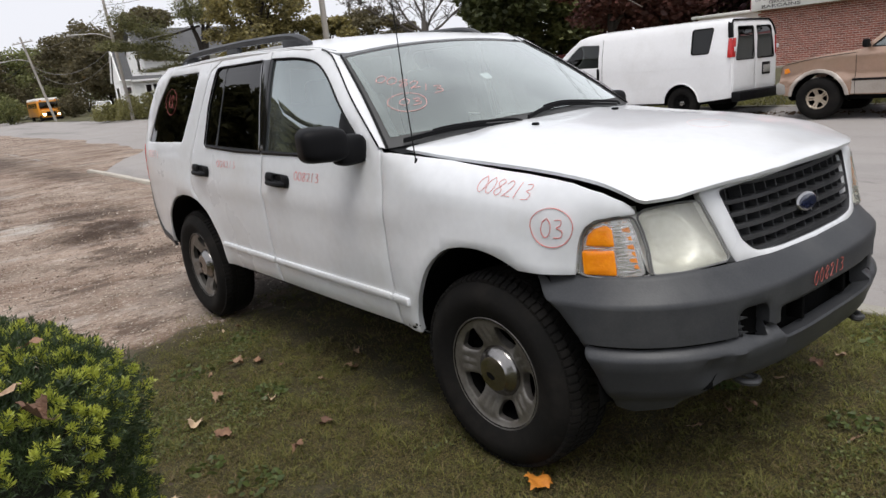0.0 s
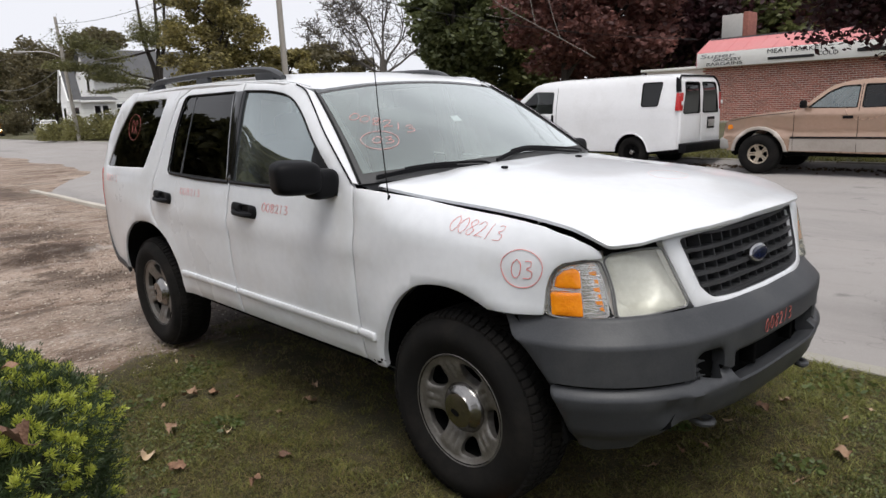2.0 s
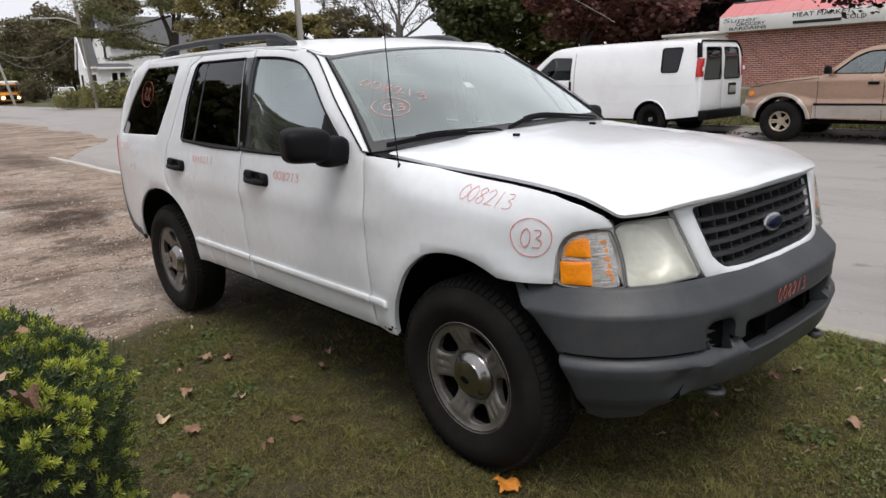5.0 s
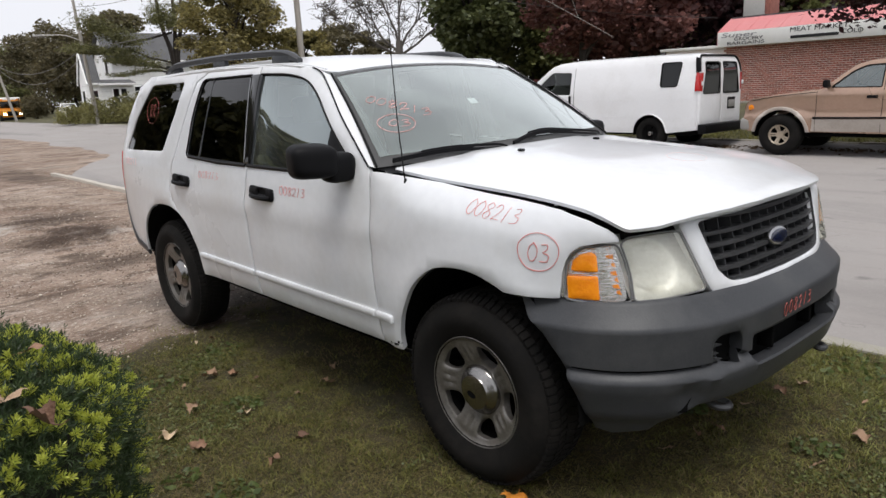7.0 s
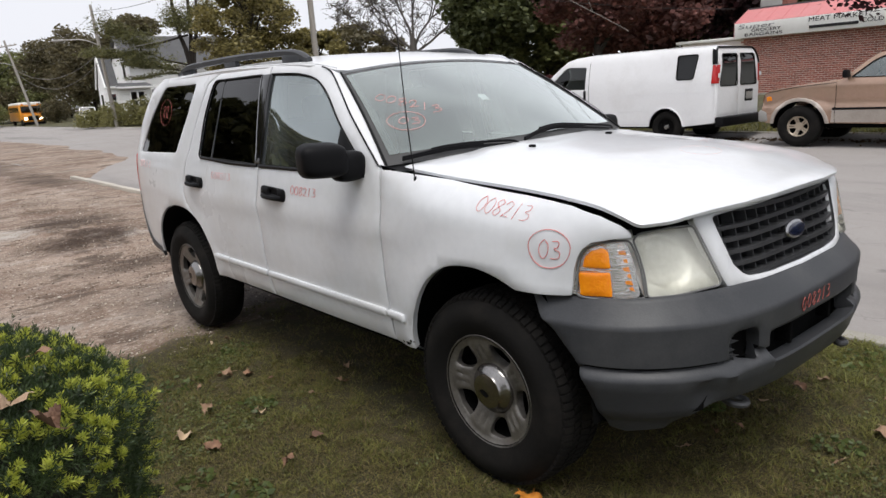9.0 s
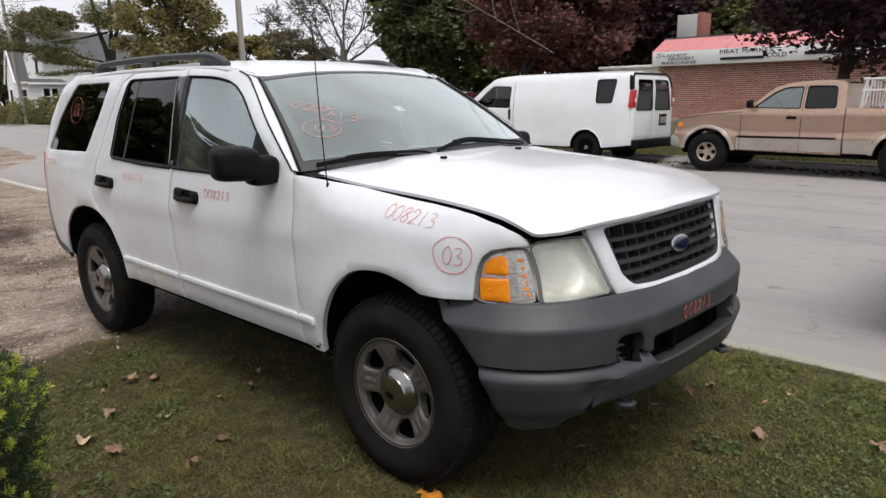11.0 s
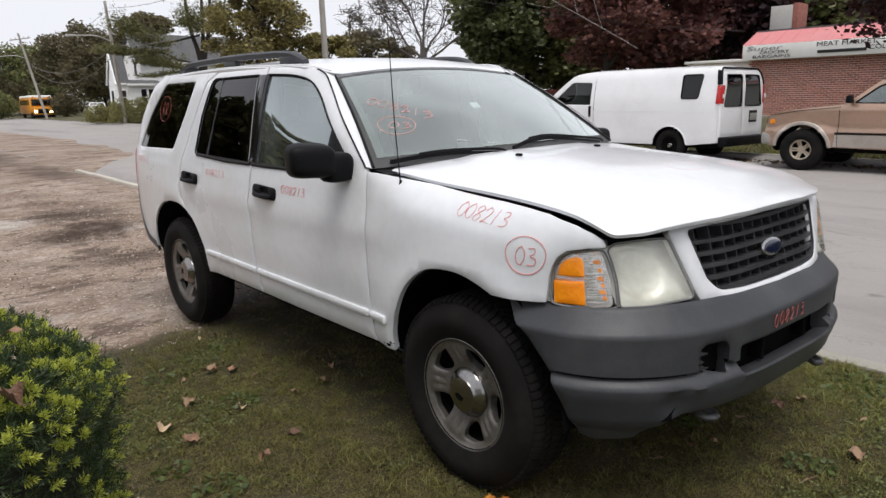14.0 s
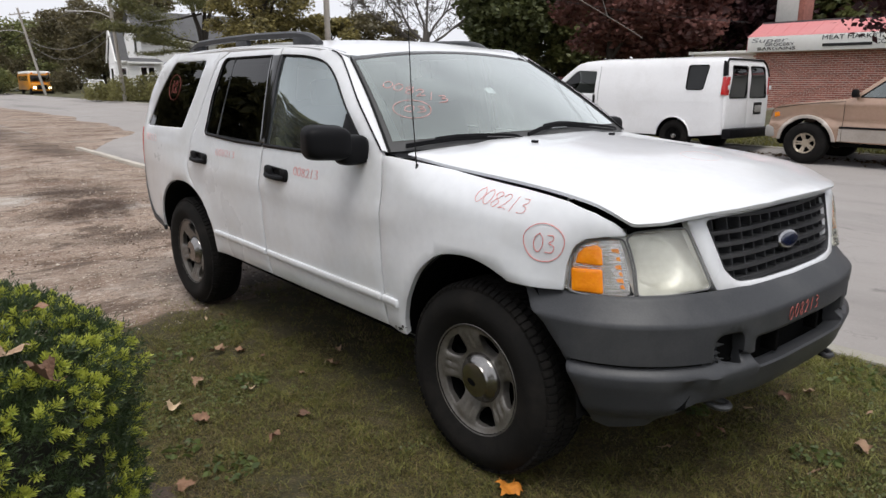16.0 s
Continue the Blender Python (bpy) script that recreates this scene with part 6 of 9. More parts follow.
cab = ([(-2.37, 0.43), (-2.37, 1.30), (-2.33, 1.72)] + p_roof[-2::-1] + p_screen[-2::-1] + p_hood[-2::-1] + [(0.72, 0.74), (0.70, 0.56), (0.64, 0.46)] + arch(0.0, 0.40, 0.475, 0.46)[::-1])
bed = [(-4.46, 0.52), (-4.46, 1.25), (-2.39, 1.275)]
bed += [(-2.39, 0.46)] + arch(-3.33, 0.40, 0.475, 0.46)[::-1]
for s in (-1, 1):
    pf = lambda d: (lambda x, z: (x, s * (py_(z) + d - 0.20 * max(0, x - 0.1) ** 2 + 0.03 * math.exp(-(((math.hypot(x, z - 0.4) - 0.50) / 0.07) ** 2)) + 0.03 * math.exp(-(((math.hypot(x + 3.33, z - 0.4) - 0.50) / 0.07) ** 2))), z))
    dw = rounded([(-1.64, 1.27), (-1.64, 1.67, 0.03), (-1.36, 1.66, 0.08), (-1.16, 1.565, 0.05), (-0.84, 1.285, 0.03)], 0.03)
    qw = rounded([(-2.22, 1.28), (-2.19, 1.67, 0.07), (-1.72, 1.68), (-1.72, 1.27)], 0.04)
    part("cab_side", panel(cab, pf(0), 0.08, holes=[dw, qw], flange=0.03, lip=0.01, out=(0, s, 0)), TAN, pickup)
    part("bed_side", panel(bed, pf(0), 0.09, flange=0.06, lip=0.01, out=(0, s, 0)), TAN, pickup)
    for w, nm in ((dw, "door_glass"), (qw, "rear_quarter_glass")):
        part(nm, panel(w, pf(-0.012), 0.12, flange=0, lip=0, out=(0, s, 0)), DIMGLASS if nm != "door_glass" else SIDEGLASS, pickup, shadow=False)
        part("glass_seal", tube([pf(0.0)(x, z) for x, z in w + w[:1]], 0.010, 5), SEAL, pickup)
    for a, b in ((-2.36, -0.56), (-2.83, -2.40)):
        part("lower_band", panel([(a, 0.47), (b, 0.47), (b, 0.70), (a, 0.70)], pf(0.004), 0.09, flange=0.004, lip=0, out=(0, s, 0)), BEIGE, pickup, "beige-grey lower body band")
    part("rub_strip", panel([(-2.28, 0.715), (-0.58, 0.705), (-0.58, 0.745), (-2.28, 0.745)], pf(0.012), 0.06, flange=0.012, out=(0, s, 0)), BLACK, pickup)
    for cx in (0.0, -3.33):
        ring_o, ring_i = arch(cx, 0.40, 0.545, 0.45, 14), arch(cx, 0.40, 0.472, 0.45, 14)
        part("arch_flare", panel(ring_o + ring_i[::-1], pf(0.018), 0.06, flange=0.03, lip=0.012, drop=0.008, out=(0, s, 0)), BEIGE, pickup, "beige wheel-arch flare")
        part("wheel_well", grid(lambda t, y: (cx + 0.485 * math.cos(t), s * y, 0.40 + 0.485 * math.sin(t)), steps(-0.1, math.pi + 0.1, 12), (0.35, 0.86)), DARK, pickup)
        wheel("wheel", (cx, s * 0.79, 0.395), (0, 17, 0 if s < 0 else 180), style="star", tyre_r=0.40, rim_r=0.192, width=0.26, parent=pickup, metal=ALLOY, detail=0)
    for x, z0, z1 in ((-1.68, 0.46, 1.70), (-0.62, 0.46, 1.22)):
        part("door_seam", tube([pf(0.001)(x, z) for z in steps(z0, z1, 8)], 0.005, 5), SEAL, pickup)
    part("bonnet_gap", tube([pf(0.002)(x, table(-x, (-0.62, 0.0, 0.40, 0.66), (1.05, 1.15, 1.185, 1.205))) for x in steps(0.60, -0.60, 12)], 0.006, 5), SEAL, pickup)
    part("door_handle", box(0.17, 0.03, 0.055, (-1.52, s * (py_(1.08) + 0.01), 1.10), 0.014), BLACK, pickup)
    pm = part("door_mirror", box(0.09, 0.20, 0.15, (-0.80, s * 1.0, 1.35), 0.04), BLACK, pickup)
    part("mirror_arm", box(0.06, 0.12, 0.05, (-0.80, s * 0.90, 1.31), 0.015), BLACK, pm)
    lampo = panel(rounded([(0.52, 0.90), (0.625, 0.875), (0.635, 0.965), (0.545, 0.985)], 0.02), pf(0.012), 0.05, flange=0.02, out=(0, s, 0))
    part("turn_signal", lampo, AMBER, pickup, "amber corner lamp")
    part("headlight", box(0.05, 0.34, 0.14, (0.665, s * 0.52, 0.95), 0.02), REFLECTOR, pickup)
part("bonnet", topped(crossing(p_hood, lambda z: py_(z) - 0.05, 0.03)), TAN, pickup)
part("windscreen", topped(crossing(p_screen, py_, 0.03)), DIMGLASS, pickup, shadow=False)
part("roof", topped(crossing(p_roof, py_, 0.03)), TAN, pickup)
part("cab_back", topped(crossing([(-2.33, 1.72), (-2.37, 1.28), (-2.37, 0.5)], py_, 0.0)), TAN, pickup)
part("front_bumper", box(0.22, 1.72, 0.24, (0.68, 0, 0.60), 0.05), SILVER, pickup, "silver-grey front bumper")
part("grille", box(0.06, 0.66, 0.22, (0.69, 0, 0.93), 0.03), BLACK, pickup)
part("underbody", box(4.9, 1.5, 0.20, (-1.85, 0, 0.46), 0.05), DARK, pickup)
part("bed_floor", box(1.92, 1.66, 0.05, (-3.48, 0, 0.80), 0.0), DARK, pickup)
part("tailgate", box(0.06, 1.72, 0.62, (-4.46, 0, 0.94), 0.02), TAN, pickup)
part("rear_bumper", box(0.16, 1.75, 0.18, (-4.56, 0, 0.58), 0.03), SILVER, pickup)
for x in (-1.75,):
    for s in (-1, 1):
        part("seat", box(0.18, 0.50, 0.60, (x, s * 0.36, 1.18), 0.05, turn=(0, -12, 0)), CLOTH, pickup)
rack = thing("bed_rack", "white tubular steel ladder rack on a pickup bed", "rack", pose(-3.89, 12.46, 0.068, 0, 0, 180) @ Matrix.Diagonal((1.04, 1, 1, 1)))
for s in (-1, 1):
    for z in (1.78, 1.58):
        part("rail", tube([(-2.58, s * 0.78, z), (-4.50, s * 0.78, z)], 0.020, 8), RACK, rack)
    for x, top in ((-2.58, 1.80), (-2.95, 1.78), (-3.45, 1.58), (-3.85, 1.78), (-4.48, 1.80)):
        part("post", tube([(x, s * 0.78, 1.26), (x - (0.06 if x == -2.58 else 0), s * 0.78, top)], 0.020, 8), RACK, rack)
    part("brace", tube([(-2.62, s * 0.78, 1.30), (-2.74, s * 0.78, 1.78)], 0.016, 8), RACK, rack)
for x in (-2.60, -3.85, -4.48):
    part("crossbar", tube([(x, -0.78, 1.79), (x, 0.78, 1.79)], 0.020, 8), RACK, rack)
for y in (-0.5, -0.25, 0, 0.25, 0.5):
    part("headboard_bar", tube([(-2.60, y, 1.28), (-2.60, y, 1.78)], 0.014, 6), RACK, rack)


# dark green pickup, facing +x, its tail beside the lawn
truck = thing("pickup_truck", "dark green pickup truck with a chrome rear bumper at the kerb", "pickup", pose(4.85, 3.40, -0.005, 0, 0, 0))
TH = ((0.3, 0.55, 0.62, 0.95, 1.25, 1.34), (0.93, 0.975, 0.985, 1.0, 0.985, 0.945))
ty = lambda z: table(z, *TH)
t_bed = [(-3.50, 0.425), (-3.545, 0.50), (-3.60, 0.68), (-3.645, 0.82), (-3.655, 1.24), (-3.62, 1.32), (-3.52, 1.375), (-1.55, 1.385), (-1.55, 0.47)] + arch(-2.40, 0.42, 0.50, 0.47)[::-1]
t_cab = [(-1.53, 0.47), (-1.53, 1.35), (-1.42, 1.84), (-1.0, 1.90), (-0.2, 1.88), (0.45, 1.40), (1.75, 1.22), (1.95, 1.0), (1.95, 0.5)] + arch(1.25, 0.42, 0.50, 0.47)[::-1]
for s in (-1, 1):
    tf = lambda d: (lambda x, z: (x, s * ((ty(z) if z < 1.34 else 0.945 - 0.35 * (z - 1.34)) + d - 0.06 * max(0, -3.5 - x) / 0.15), z))
    part("bed_side", panel(t_bed, tf(0), 0.08, flange=0.05, lip=0.014, drop=0.008, out=(0, s, 0)), DARKGREEN, truck)
    cw = rounded([(-1.2, 1.36), (-1.15, 1.78), (-0.28, 1.78), (0.25, 1.40)], 0.05)
    part("cab_side", panel(t_cab, tf(0), 0.10, holes=[cw], flange=0.03, lip=0.012, out=(0, s, 0)), DARKGREEN, truck)
    part("door_glass", panel(cw, tf(-0.01), 0.15, flange=0, lip=0, out=(0, s, 0)), DIMGLASS, truck, shadow=False)
    part("lower_crease", tube([tf(0.0)(x, 0.69) for x in steps(-3.58, -2.92, 6)], 0.012, 6), DARKGREEN, truck)
    part("bed_rail_cap", box(2.0, 0.06, 0.035, (-2.52, s * 0.93, 1.392), 0.012), SILVER if s < 0 else BLACK, truck, "worn bed rail cap")
    tl = panel(rounded([(-3.645, 0.78), (-3.50, 0.80), (-3.50, 1.21), (-3.635, 1.26)], 0.02), tf(0.012), 0.05, flange=0.02, out=(0, s, 0))
    part("tail_light", tl, mat("dark_smoked_lens", (0.035, 0.022, 0.02), rough=0.2, coat=0.8, scale=9, bump=0.2), truck, "dark broken tail light")
    for x in (-2.40, 1.25):
        wheel("wheel", (x, s * 0.83, 0.395), (0, 17, 0 if s < 0 else 180), style="star", tyre_r=0.40, rim_r=0.22, width=0.26, parent=truck, detail=0)
        part("wheel_well", grid(lambda t, y: (x + 0.51 * math.cos(t), s * y, 0.42 + 0.51 * math.sin(t)), steps(-0.1, math.pi + 0.1, 12), (0.35, 0.93)), DARK, truck)
    part("headlight", box(0.05, 0.36, 0.18, (1.96, s * 0.68, 0.98), 0.03), REFLECTOR, truck)
part("tailgate", box(0.06, 1.80, 0.66, (-3.63, 0, 1.0), 0.02), DARKGREEN, truck)
part("bed_floor", box(2.05, 1.80, 0.05, (-2.6, 0, 0.85), 0.0), DARK, truck)
part("roof", topped(crossing([(-1.53, 1.35), (-1.42, 1.84), (-1.0, 1.90), (-0.2, 1.88), (0.45, 1.40), (1.75, 1.22), (1.95, 1.0), (1.95, 0.5)], lambda z: ty(z) if z < 1.34 else 0.945 - 0.35 * (z - 1.34), 0.02)), DARKGREEN, truck)
part("underbody", box(5.2, 1.6, 0.18, (-0.8, 0, 0.52), 0.05), DARK, truck)
RB = curve([(-3.53, -1.02, 0), (-3.66, -1.015, 0), (-3.725, -0.985, 0), (-3.755, -0.90, 0), (-3.77, -0.5, 0), (-3.77, 0.5, 0), (-3.755, 0.90, 0), (-3.725, 0.985, 0), (-3.66, 1.015, 0), (-3.53, 1.02, 0)], 5)
bmp = part("rear_bumper", grid(lambda i, v: tuple(RB[i] * (1 - 0.012 * max(0, 0.5 - v) ** 2 * 4 - 0.006 * max(0, v - 0.85) / 0.15) + Vector((0, 0, 0.42 + 0.23 * v))), range(len(RB)), steps(0, 1, 6)), CHROME, truck, "chrome rear bumper with a ribbed step")
part("bumper_step", box(0.19, 1.86, 0.014, (-3.655, 0, 0.652), 0.005), BLACK, bmp, "black ribbed step pad")
for x in (-3.72, -3.68, -3.64, -3.60):
    part("step_rib", tube([(x, -0.9, 0.661), (x, 0.9, 0.661)], 0.006, 5), BLACK, bmp)
part("exhaust", tube([(-2.4, -0.62, 0.36), (-2.9, -0.80, 0.325), (-3.17, -0.93, 0.305)], 0.034, 12, cap=False), DARK, truck)
marking(writing("03", lambda x, z: (x, -(ty(z) + 0.004), z), -3.335, 0.995, 0.085, slant=0.1, thick=0.0028, circle=(-3.255, 1.037, 0.125, 0.083)), MARKER_DIM, truck, "red circled paint-marker number")


# ---- buildings, poles and wires across the road ----
BRICK = mat("red_brown_brick", (0.47, 0.190, 0.145), (0.26, 0.102, 0.080), rough=0.9, scale=5, fine=60, bump=0.3, per_object=0.35)
BRICK_FAR = mat("red_brown_brick_course", (0.47, 0.190, 0.145), (0.26, 0.102, 0.080), rough=0.9, scale=5, fine=60, bump=0.3, per_island=0.35)
MORTAR = mat("grey_mortar", (0.80, 0.74, 0.69), (0.68, 0.62, 0.57), rough=0.95, scale=4, fine=50, bump=0.3)
PINK = mat("faded_red_metal_roof", (0.62, 0.235, 0.235), (0.54, 0.19, 0.195), rough=0.6, scale=0.7, fine=9, bump=0.02, stain=(0.60, 0.28, 0.27), stain_amount=0.4, stain_scale=0.6)
SIGNBOARD = mat("white_sign_board", (0.86, 0.855, 0.83), (0.80, 0.79, 0.765), rough=0.6, scale=0.9, fine=8, bump=0.0, stain=(0.60, 0.58, 0.54), stain_amount=0.2, stain_scale=0.8)
LETTER = mat("black_sign_lettering", (0.02, 0.02, 0.022), rough=0.6, bump=0.0)
LETTER_GREY = mat("grey_sign_lettering", (0.28, 0.28, 0.29), rough=0.6, bump=0.0)
SIDING = mat("white_clapboard", (0.91, 0.91, 0.90), (0.88, 0.88, 0.87), rough=0.6, scale=0.8, fine=12, bump=0.0, stain=(0.6, 0.6, 0.57), stain_amount=0.15)
# grey that paints the thin shadow below each clapboard
LAP_SHADOW = mat("board_shadow_grey", (0.74, 0.74, 0.73), rough=0.7, bump=0.0)
SHINGLE = mat("grey_roof_shingles", (0.115, 0.115, 0.118), (0.080, 0.080, 0.084), rough=0.9, scale=1.5, fine=9, bump=0.5)
CEMENT = mat("painted_block", (0.50, 0.49, 0.47), (0.42, 0.41, 0.39), rough=0.8, scale=1.5, fine=14, bump=0.1)
POLEWOOD = mat("weathered_pole_wood", (0.42, 0.39, 0.355), (0.32, 0.295, 0.265), rough=0.9, scale=1.2, fine=30, bump=0.5)
WIRE = mat("black_cable", (0.03, 0.03, 0.032), rough=0.7, bump=0.0)
BUSYELLOW = mat("school_bus_yellow", (0.72, 0.30, 0.02), (0.62, 0.24, 0.015), rough=0.4, scale=1.2, bump=0.0, coat=0.4)
LAMPLIGHT = bpy.data.materials.new("lit_headlamp")
LAMPLIGHT.use_nodes = True
LAMPLIGHT.node_tree.nodes["Principled BSDF"].inputs["Emission Color"].default_value = (1, 0.82, 0.55, 1)
LAMPLIGHT.node_tree.nodes["Principled BSDF"].inputs["Emission Strength"].default_value = 6.0

# brick shop: its front wall stands along y = 25
SX0, SX1, SY, SB, ST = -11.68, 9.0, 25.0, 0.62, 2.90
shop = thing("shop_building", "low red-brick shop with a faded red roof and white sign", "building")
part("wall", box(SX1 - SX0, 9.0, ST - SB + 0.7, ((SX0 + SX1) / 2, SY + 4.532, (SB - 0.7 + ST) / 2), 0.0), MORTAR, shop)
part("wall_base", box(SX1 - SX0 + 0.1, 0.10, 0.16, ((SX0 + SX1) / 2, SY - 0.03, SB + 0.04), 0.02), CONCRETE, shop, "pale concrete wall base")
part("pavement", box(SX1 - SX0 + 2, 2.2, 0.10, ((SX0 + SX1) / 2, SY - 1.2, SB - 0.05), 0.02), CONCRETE, shop, "grey concrete walk along the shop")


def fascia(name, y0, y1, z0, z1, material, label):
    bm = grid(lambda x, v: (x, y0 + (y1 - y0) * v, z0 + (z1 - z0) * v), steps(SX0 - 0.15, SX1, 20), steps(0, 1, 3))
    return part(name, bm, material, shop, label)


sign = part("sign_board", box(SX1 - SX0 + 0.2, 0.06, 0.56, ((SX0 + SX1) / 2, SY - 0.30, 3.13), 0.012), SIGNBOARD, shop, "long white sign board with black lettering")
part("soffit", box(SX1 - SX0 + 0.2, 0.45, 0.05, ((SX0 + SX1) / 2, SY - 0.10, 2.88), 0.0), SIGNBOARD, shop)
fascia("roof", SY - 0.27, SY + 0.9, 3.42, 4.02, PINK, "faded red sloping metal roof")
part("roof_top", box(SX1 - SX0 + 0.2, 7.6, 0.06, ((SX0 + SX1) / 2, SY + 4.6, 4.00), 0.0), SHINGLE, shop)
part("roof_end", panel([(SY - 0.30, 2.88), (SY + 8.9, 2.88), (SY + 8.9, 4.0), (SY + 0.9, 4.0), (SY - 0.27, 3.42)], lambda y, z: (SX0 - 0.14, y, z), 0.8, flange=0.05, lip=0, out=(-1, 0, 0)), PINK, shop)
for x in steps(SX0 + 0.5, SX1 - 0.5, 34):
    part("roof_seam", tube([(x, SY - 0.27, 3.425), (x, SY + 0.9, 4.025)], 0.012, 4), PINK, shop)
chim = part("chimney", box(0.86, 0.9, 1.15, (-11.25, SY + 2.0, 4.42), 0.02), CEMENT, shop, "pale block chimney with a red flank")
part("chimney_flank", box(0.22, 0.86, 1.22, (-10.71, SY + 2.0, 4.44), 0.02), BRICK, chim)
# white clapboard addition at the far end
for i in range(19):
    part("clapboard", box(6.0, 0.03, 0.135, (1.42, SY - 0.06 - 0.004 * (i % 2), SB + 0.10 + i * 0.12), 0.004, turn=(6, 0, 0)), SIDING, shop)
part("corner_board", box(0.12, 0.08, 2.25, (-1.60, SY - 0.06, SB + 1.13), 0.006), SIDING, shop)


def lettering(name, text, x, z, height, width, material, shear=0.0):
    cu = bpy.data.curves.new(name, "FONT")
    cu.body, cu.size, cu.extrude, cu.shear = text, height * 1.38, 0.006, shear
    tmp = bpy.data.objects.new("tmp", cu)
    me = bpy.data.meshes.new_from_object(tmp)
    bpy.data.objects.remove(tmp)
    me.name = name
    xs = [v.co.x for v in me.vertices]
    k = width / max(1e-6, max(xs) - min(xs))
    x0 = min(xs)
    for v in me.vertices:
        px, pz = (v.co.x - x0) * k, v.co.y
        v.co = (x + px, SY - 0.336 - v.co.z, z + pz)
    return part(name, me, material, sign, f"lettering {text}")


lettering("lettering", "Super", -11.62, 3.20, 0.17, 1.38, LETTER_GREY, 0.15)
lettering("lettering", "GROCERY", -11.10, 3.06, 0.115, 1.10, LETTER)
lettering("lettering", "BARGAINS", -11.36, 2.91, 0.115, 1.42, LETTER)
lettering("lettering", "MEAT MARKET", -9.02, 3.22, 0.16, 1.95, LETTER)
part("sign_bar", box(1.62, 0.012, 0.10, (-8.18, SY - 0.338, 3.03), 0.02), LETTER, sign, "dark bar of unreadable lettering")
lettering("lettering", "COLD", -7.28, 3.02, 0.15, 0.68, LETTER)
for x0, w in ((-6.0, 1.6), (-3.9, 1.0), (-2.5, 0.7), (-0.6, 1.4), (1.6, 1.9), (4.2, 1.5)):
    part("sign_bar", box(w, 0.012, 0.12, (x0 + w / 2, SY - 0.338, 3.10), 0.02), LETTER, sign, "dark bar of unreadable lettering")
# low flat roof edge joining the shop from behind
part("lean_to", box(3.2, 4.0, 0.12, (-13.6, SY + 3.2, 2.95), 0.02), SIGNBOARD, shop, "pale flat roof edge")
part("lean_to_wall", box(2.9, 3.8, 2.4, (-13.5, SY + 3.2, 1.72), 0.02), MORTAR, shop)

# white house with a grey roof, far down the road
house = thing("house", "white two-storey clapboard house with a grey roof", "house", pose(-60.9, 17.8, 0.15, 0, 0, 86))


def gable_house(owner, w, d, eave, ridge, at=(0, 0), name="main"):
    """Walls with clapboards, and a gabled roof whose ridge runs along x."""
    cx, cy = at
    part("wall", box(w, d, eave, (cx, cy, eave / 2), 0.0), SIDING, owner)
    for x in (cx - w / 2, cx + w / 2):
        bm = bmesh.new()
        bm.faces.new([bm.verts.new(p) for p in ((x, cy - d / 2, eave), (x, cy + d / 2, eave), (x, cy, ridge))])
        part("gable", bm, SIDING, owner)
    for s in (-1, 1):
        bm = grid(lambda x, v: (x, cy + s * (d / 2 + 0.35) * (1 - v), eave - 0.2 + (ridge - eave + 0.3) * v), steps(cx - w / 2 - 0.35, cx + w / 2 + 0.35, 4), (0, 1))
        part("roof", bm, SHINGLE, owner, "grey shingle roof")
    # flat bars painting the boards' shadow lines on a plain wall
    for i in range(int(eave / 0.35)):
        part("board_shadow_line", box(w + 0.03, 0.02, 0.022, (cx, cy - d / 2 - 0.012, 0.2 + i * 0.35), 0.0), LAP_SHADOW, owner)


gable_house(house, 9.0, 6.4, 5.1, 7.45, at=(4.1, 3.2))
# short wing whose steep gable looks down the road
part("wing_wall", box(0.85, 3.1, 3.3, (-2.3, 0.15, 1.65), 0.0), SIDING, house)
for x in (-2.725, -1.875):
    bm = bmesh.new()
    bm.faces.new([bm.verts.new(p) for p in ((x, -1.4, 3.3), (x, 1.7, 3.3), (x, 0.15, 5.7))])
    part("wing_gable", bm, SIDING, house)
for s in (-1, 1):
    bm = grid(lambda x, v: (x, 0.15 + s * 1.72 * (1 - v), 3.1 + 2.68 * v), (-2.86, -1.80), (0, 1))
    merged(bm, grid(lambda x, v: (x, 0.15 + s * 1.78 * (1 - v), 3.02 + 2.68 * v), (-2.86, -1.80), (0, 1)))
    part("wing_roof", bm, SHINGLE, house, "steep grey shingle roof")
    part("rake_board", tube([(-2.87, 0.15 + s * 1.75, 3.05), (-2.87, 0.15, 5.72)], 0.07, 6), SIDING, house)
part("wing_eave", box(1.0, 0.14, 0.16, (-2.33, -1.56, 3.08), 0.01), SIDING, house)
part("porch_wall", box(2.6, 1.5, 2.95, (-0.62, -0.8, 1.47), 0.0), SIDING, house)
part("porch_roof", box(2.9, 2.0, 0.10, (-0.60, -0.85, 3.24), 0.02, turn=(10, 0, 0)), SHINGLE, house)
part("porch_fascia", box(2.9, 0.05, 0.16, (-0.60, -1.86, 3.02), 0.01), SIDING, house)
for i in range(8):
    part("board_shadow_line", box(0.012, 3.1, 0.022, (-2.732, 0.15, 0.3 + i * 0.38), 0.0), LAP_SHADOW, house)
    part("board_shadow_line", box(2.6, 0.012, 0.022, (-0.62, -1.556, 0.3 + i * 0.36), 0.0), LAP_SHADOW, house)
part("eave_board", box(9.6, 0.10, 0.20, (4.1, -0.38, 4.88), 0.01), SIDING, house, "white eave board")
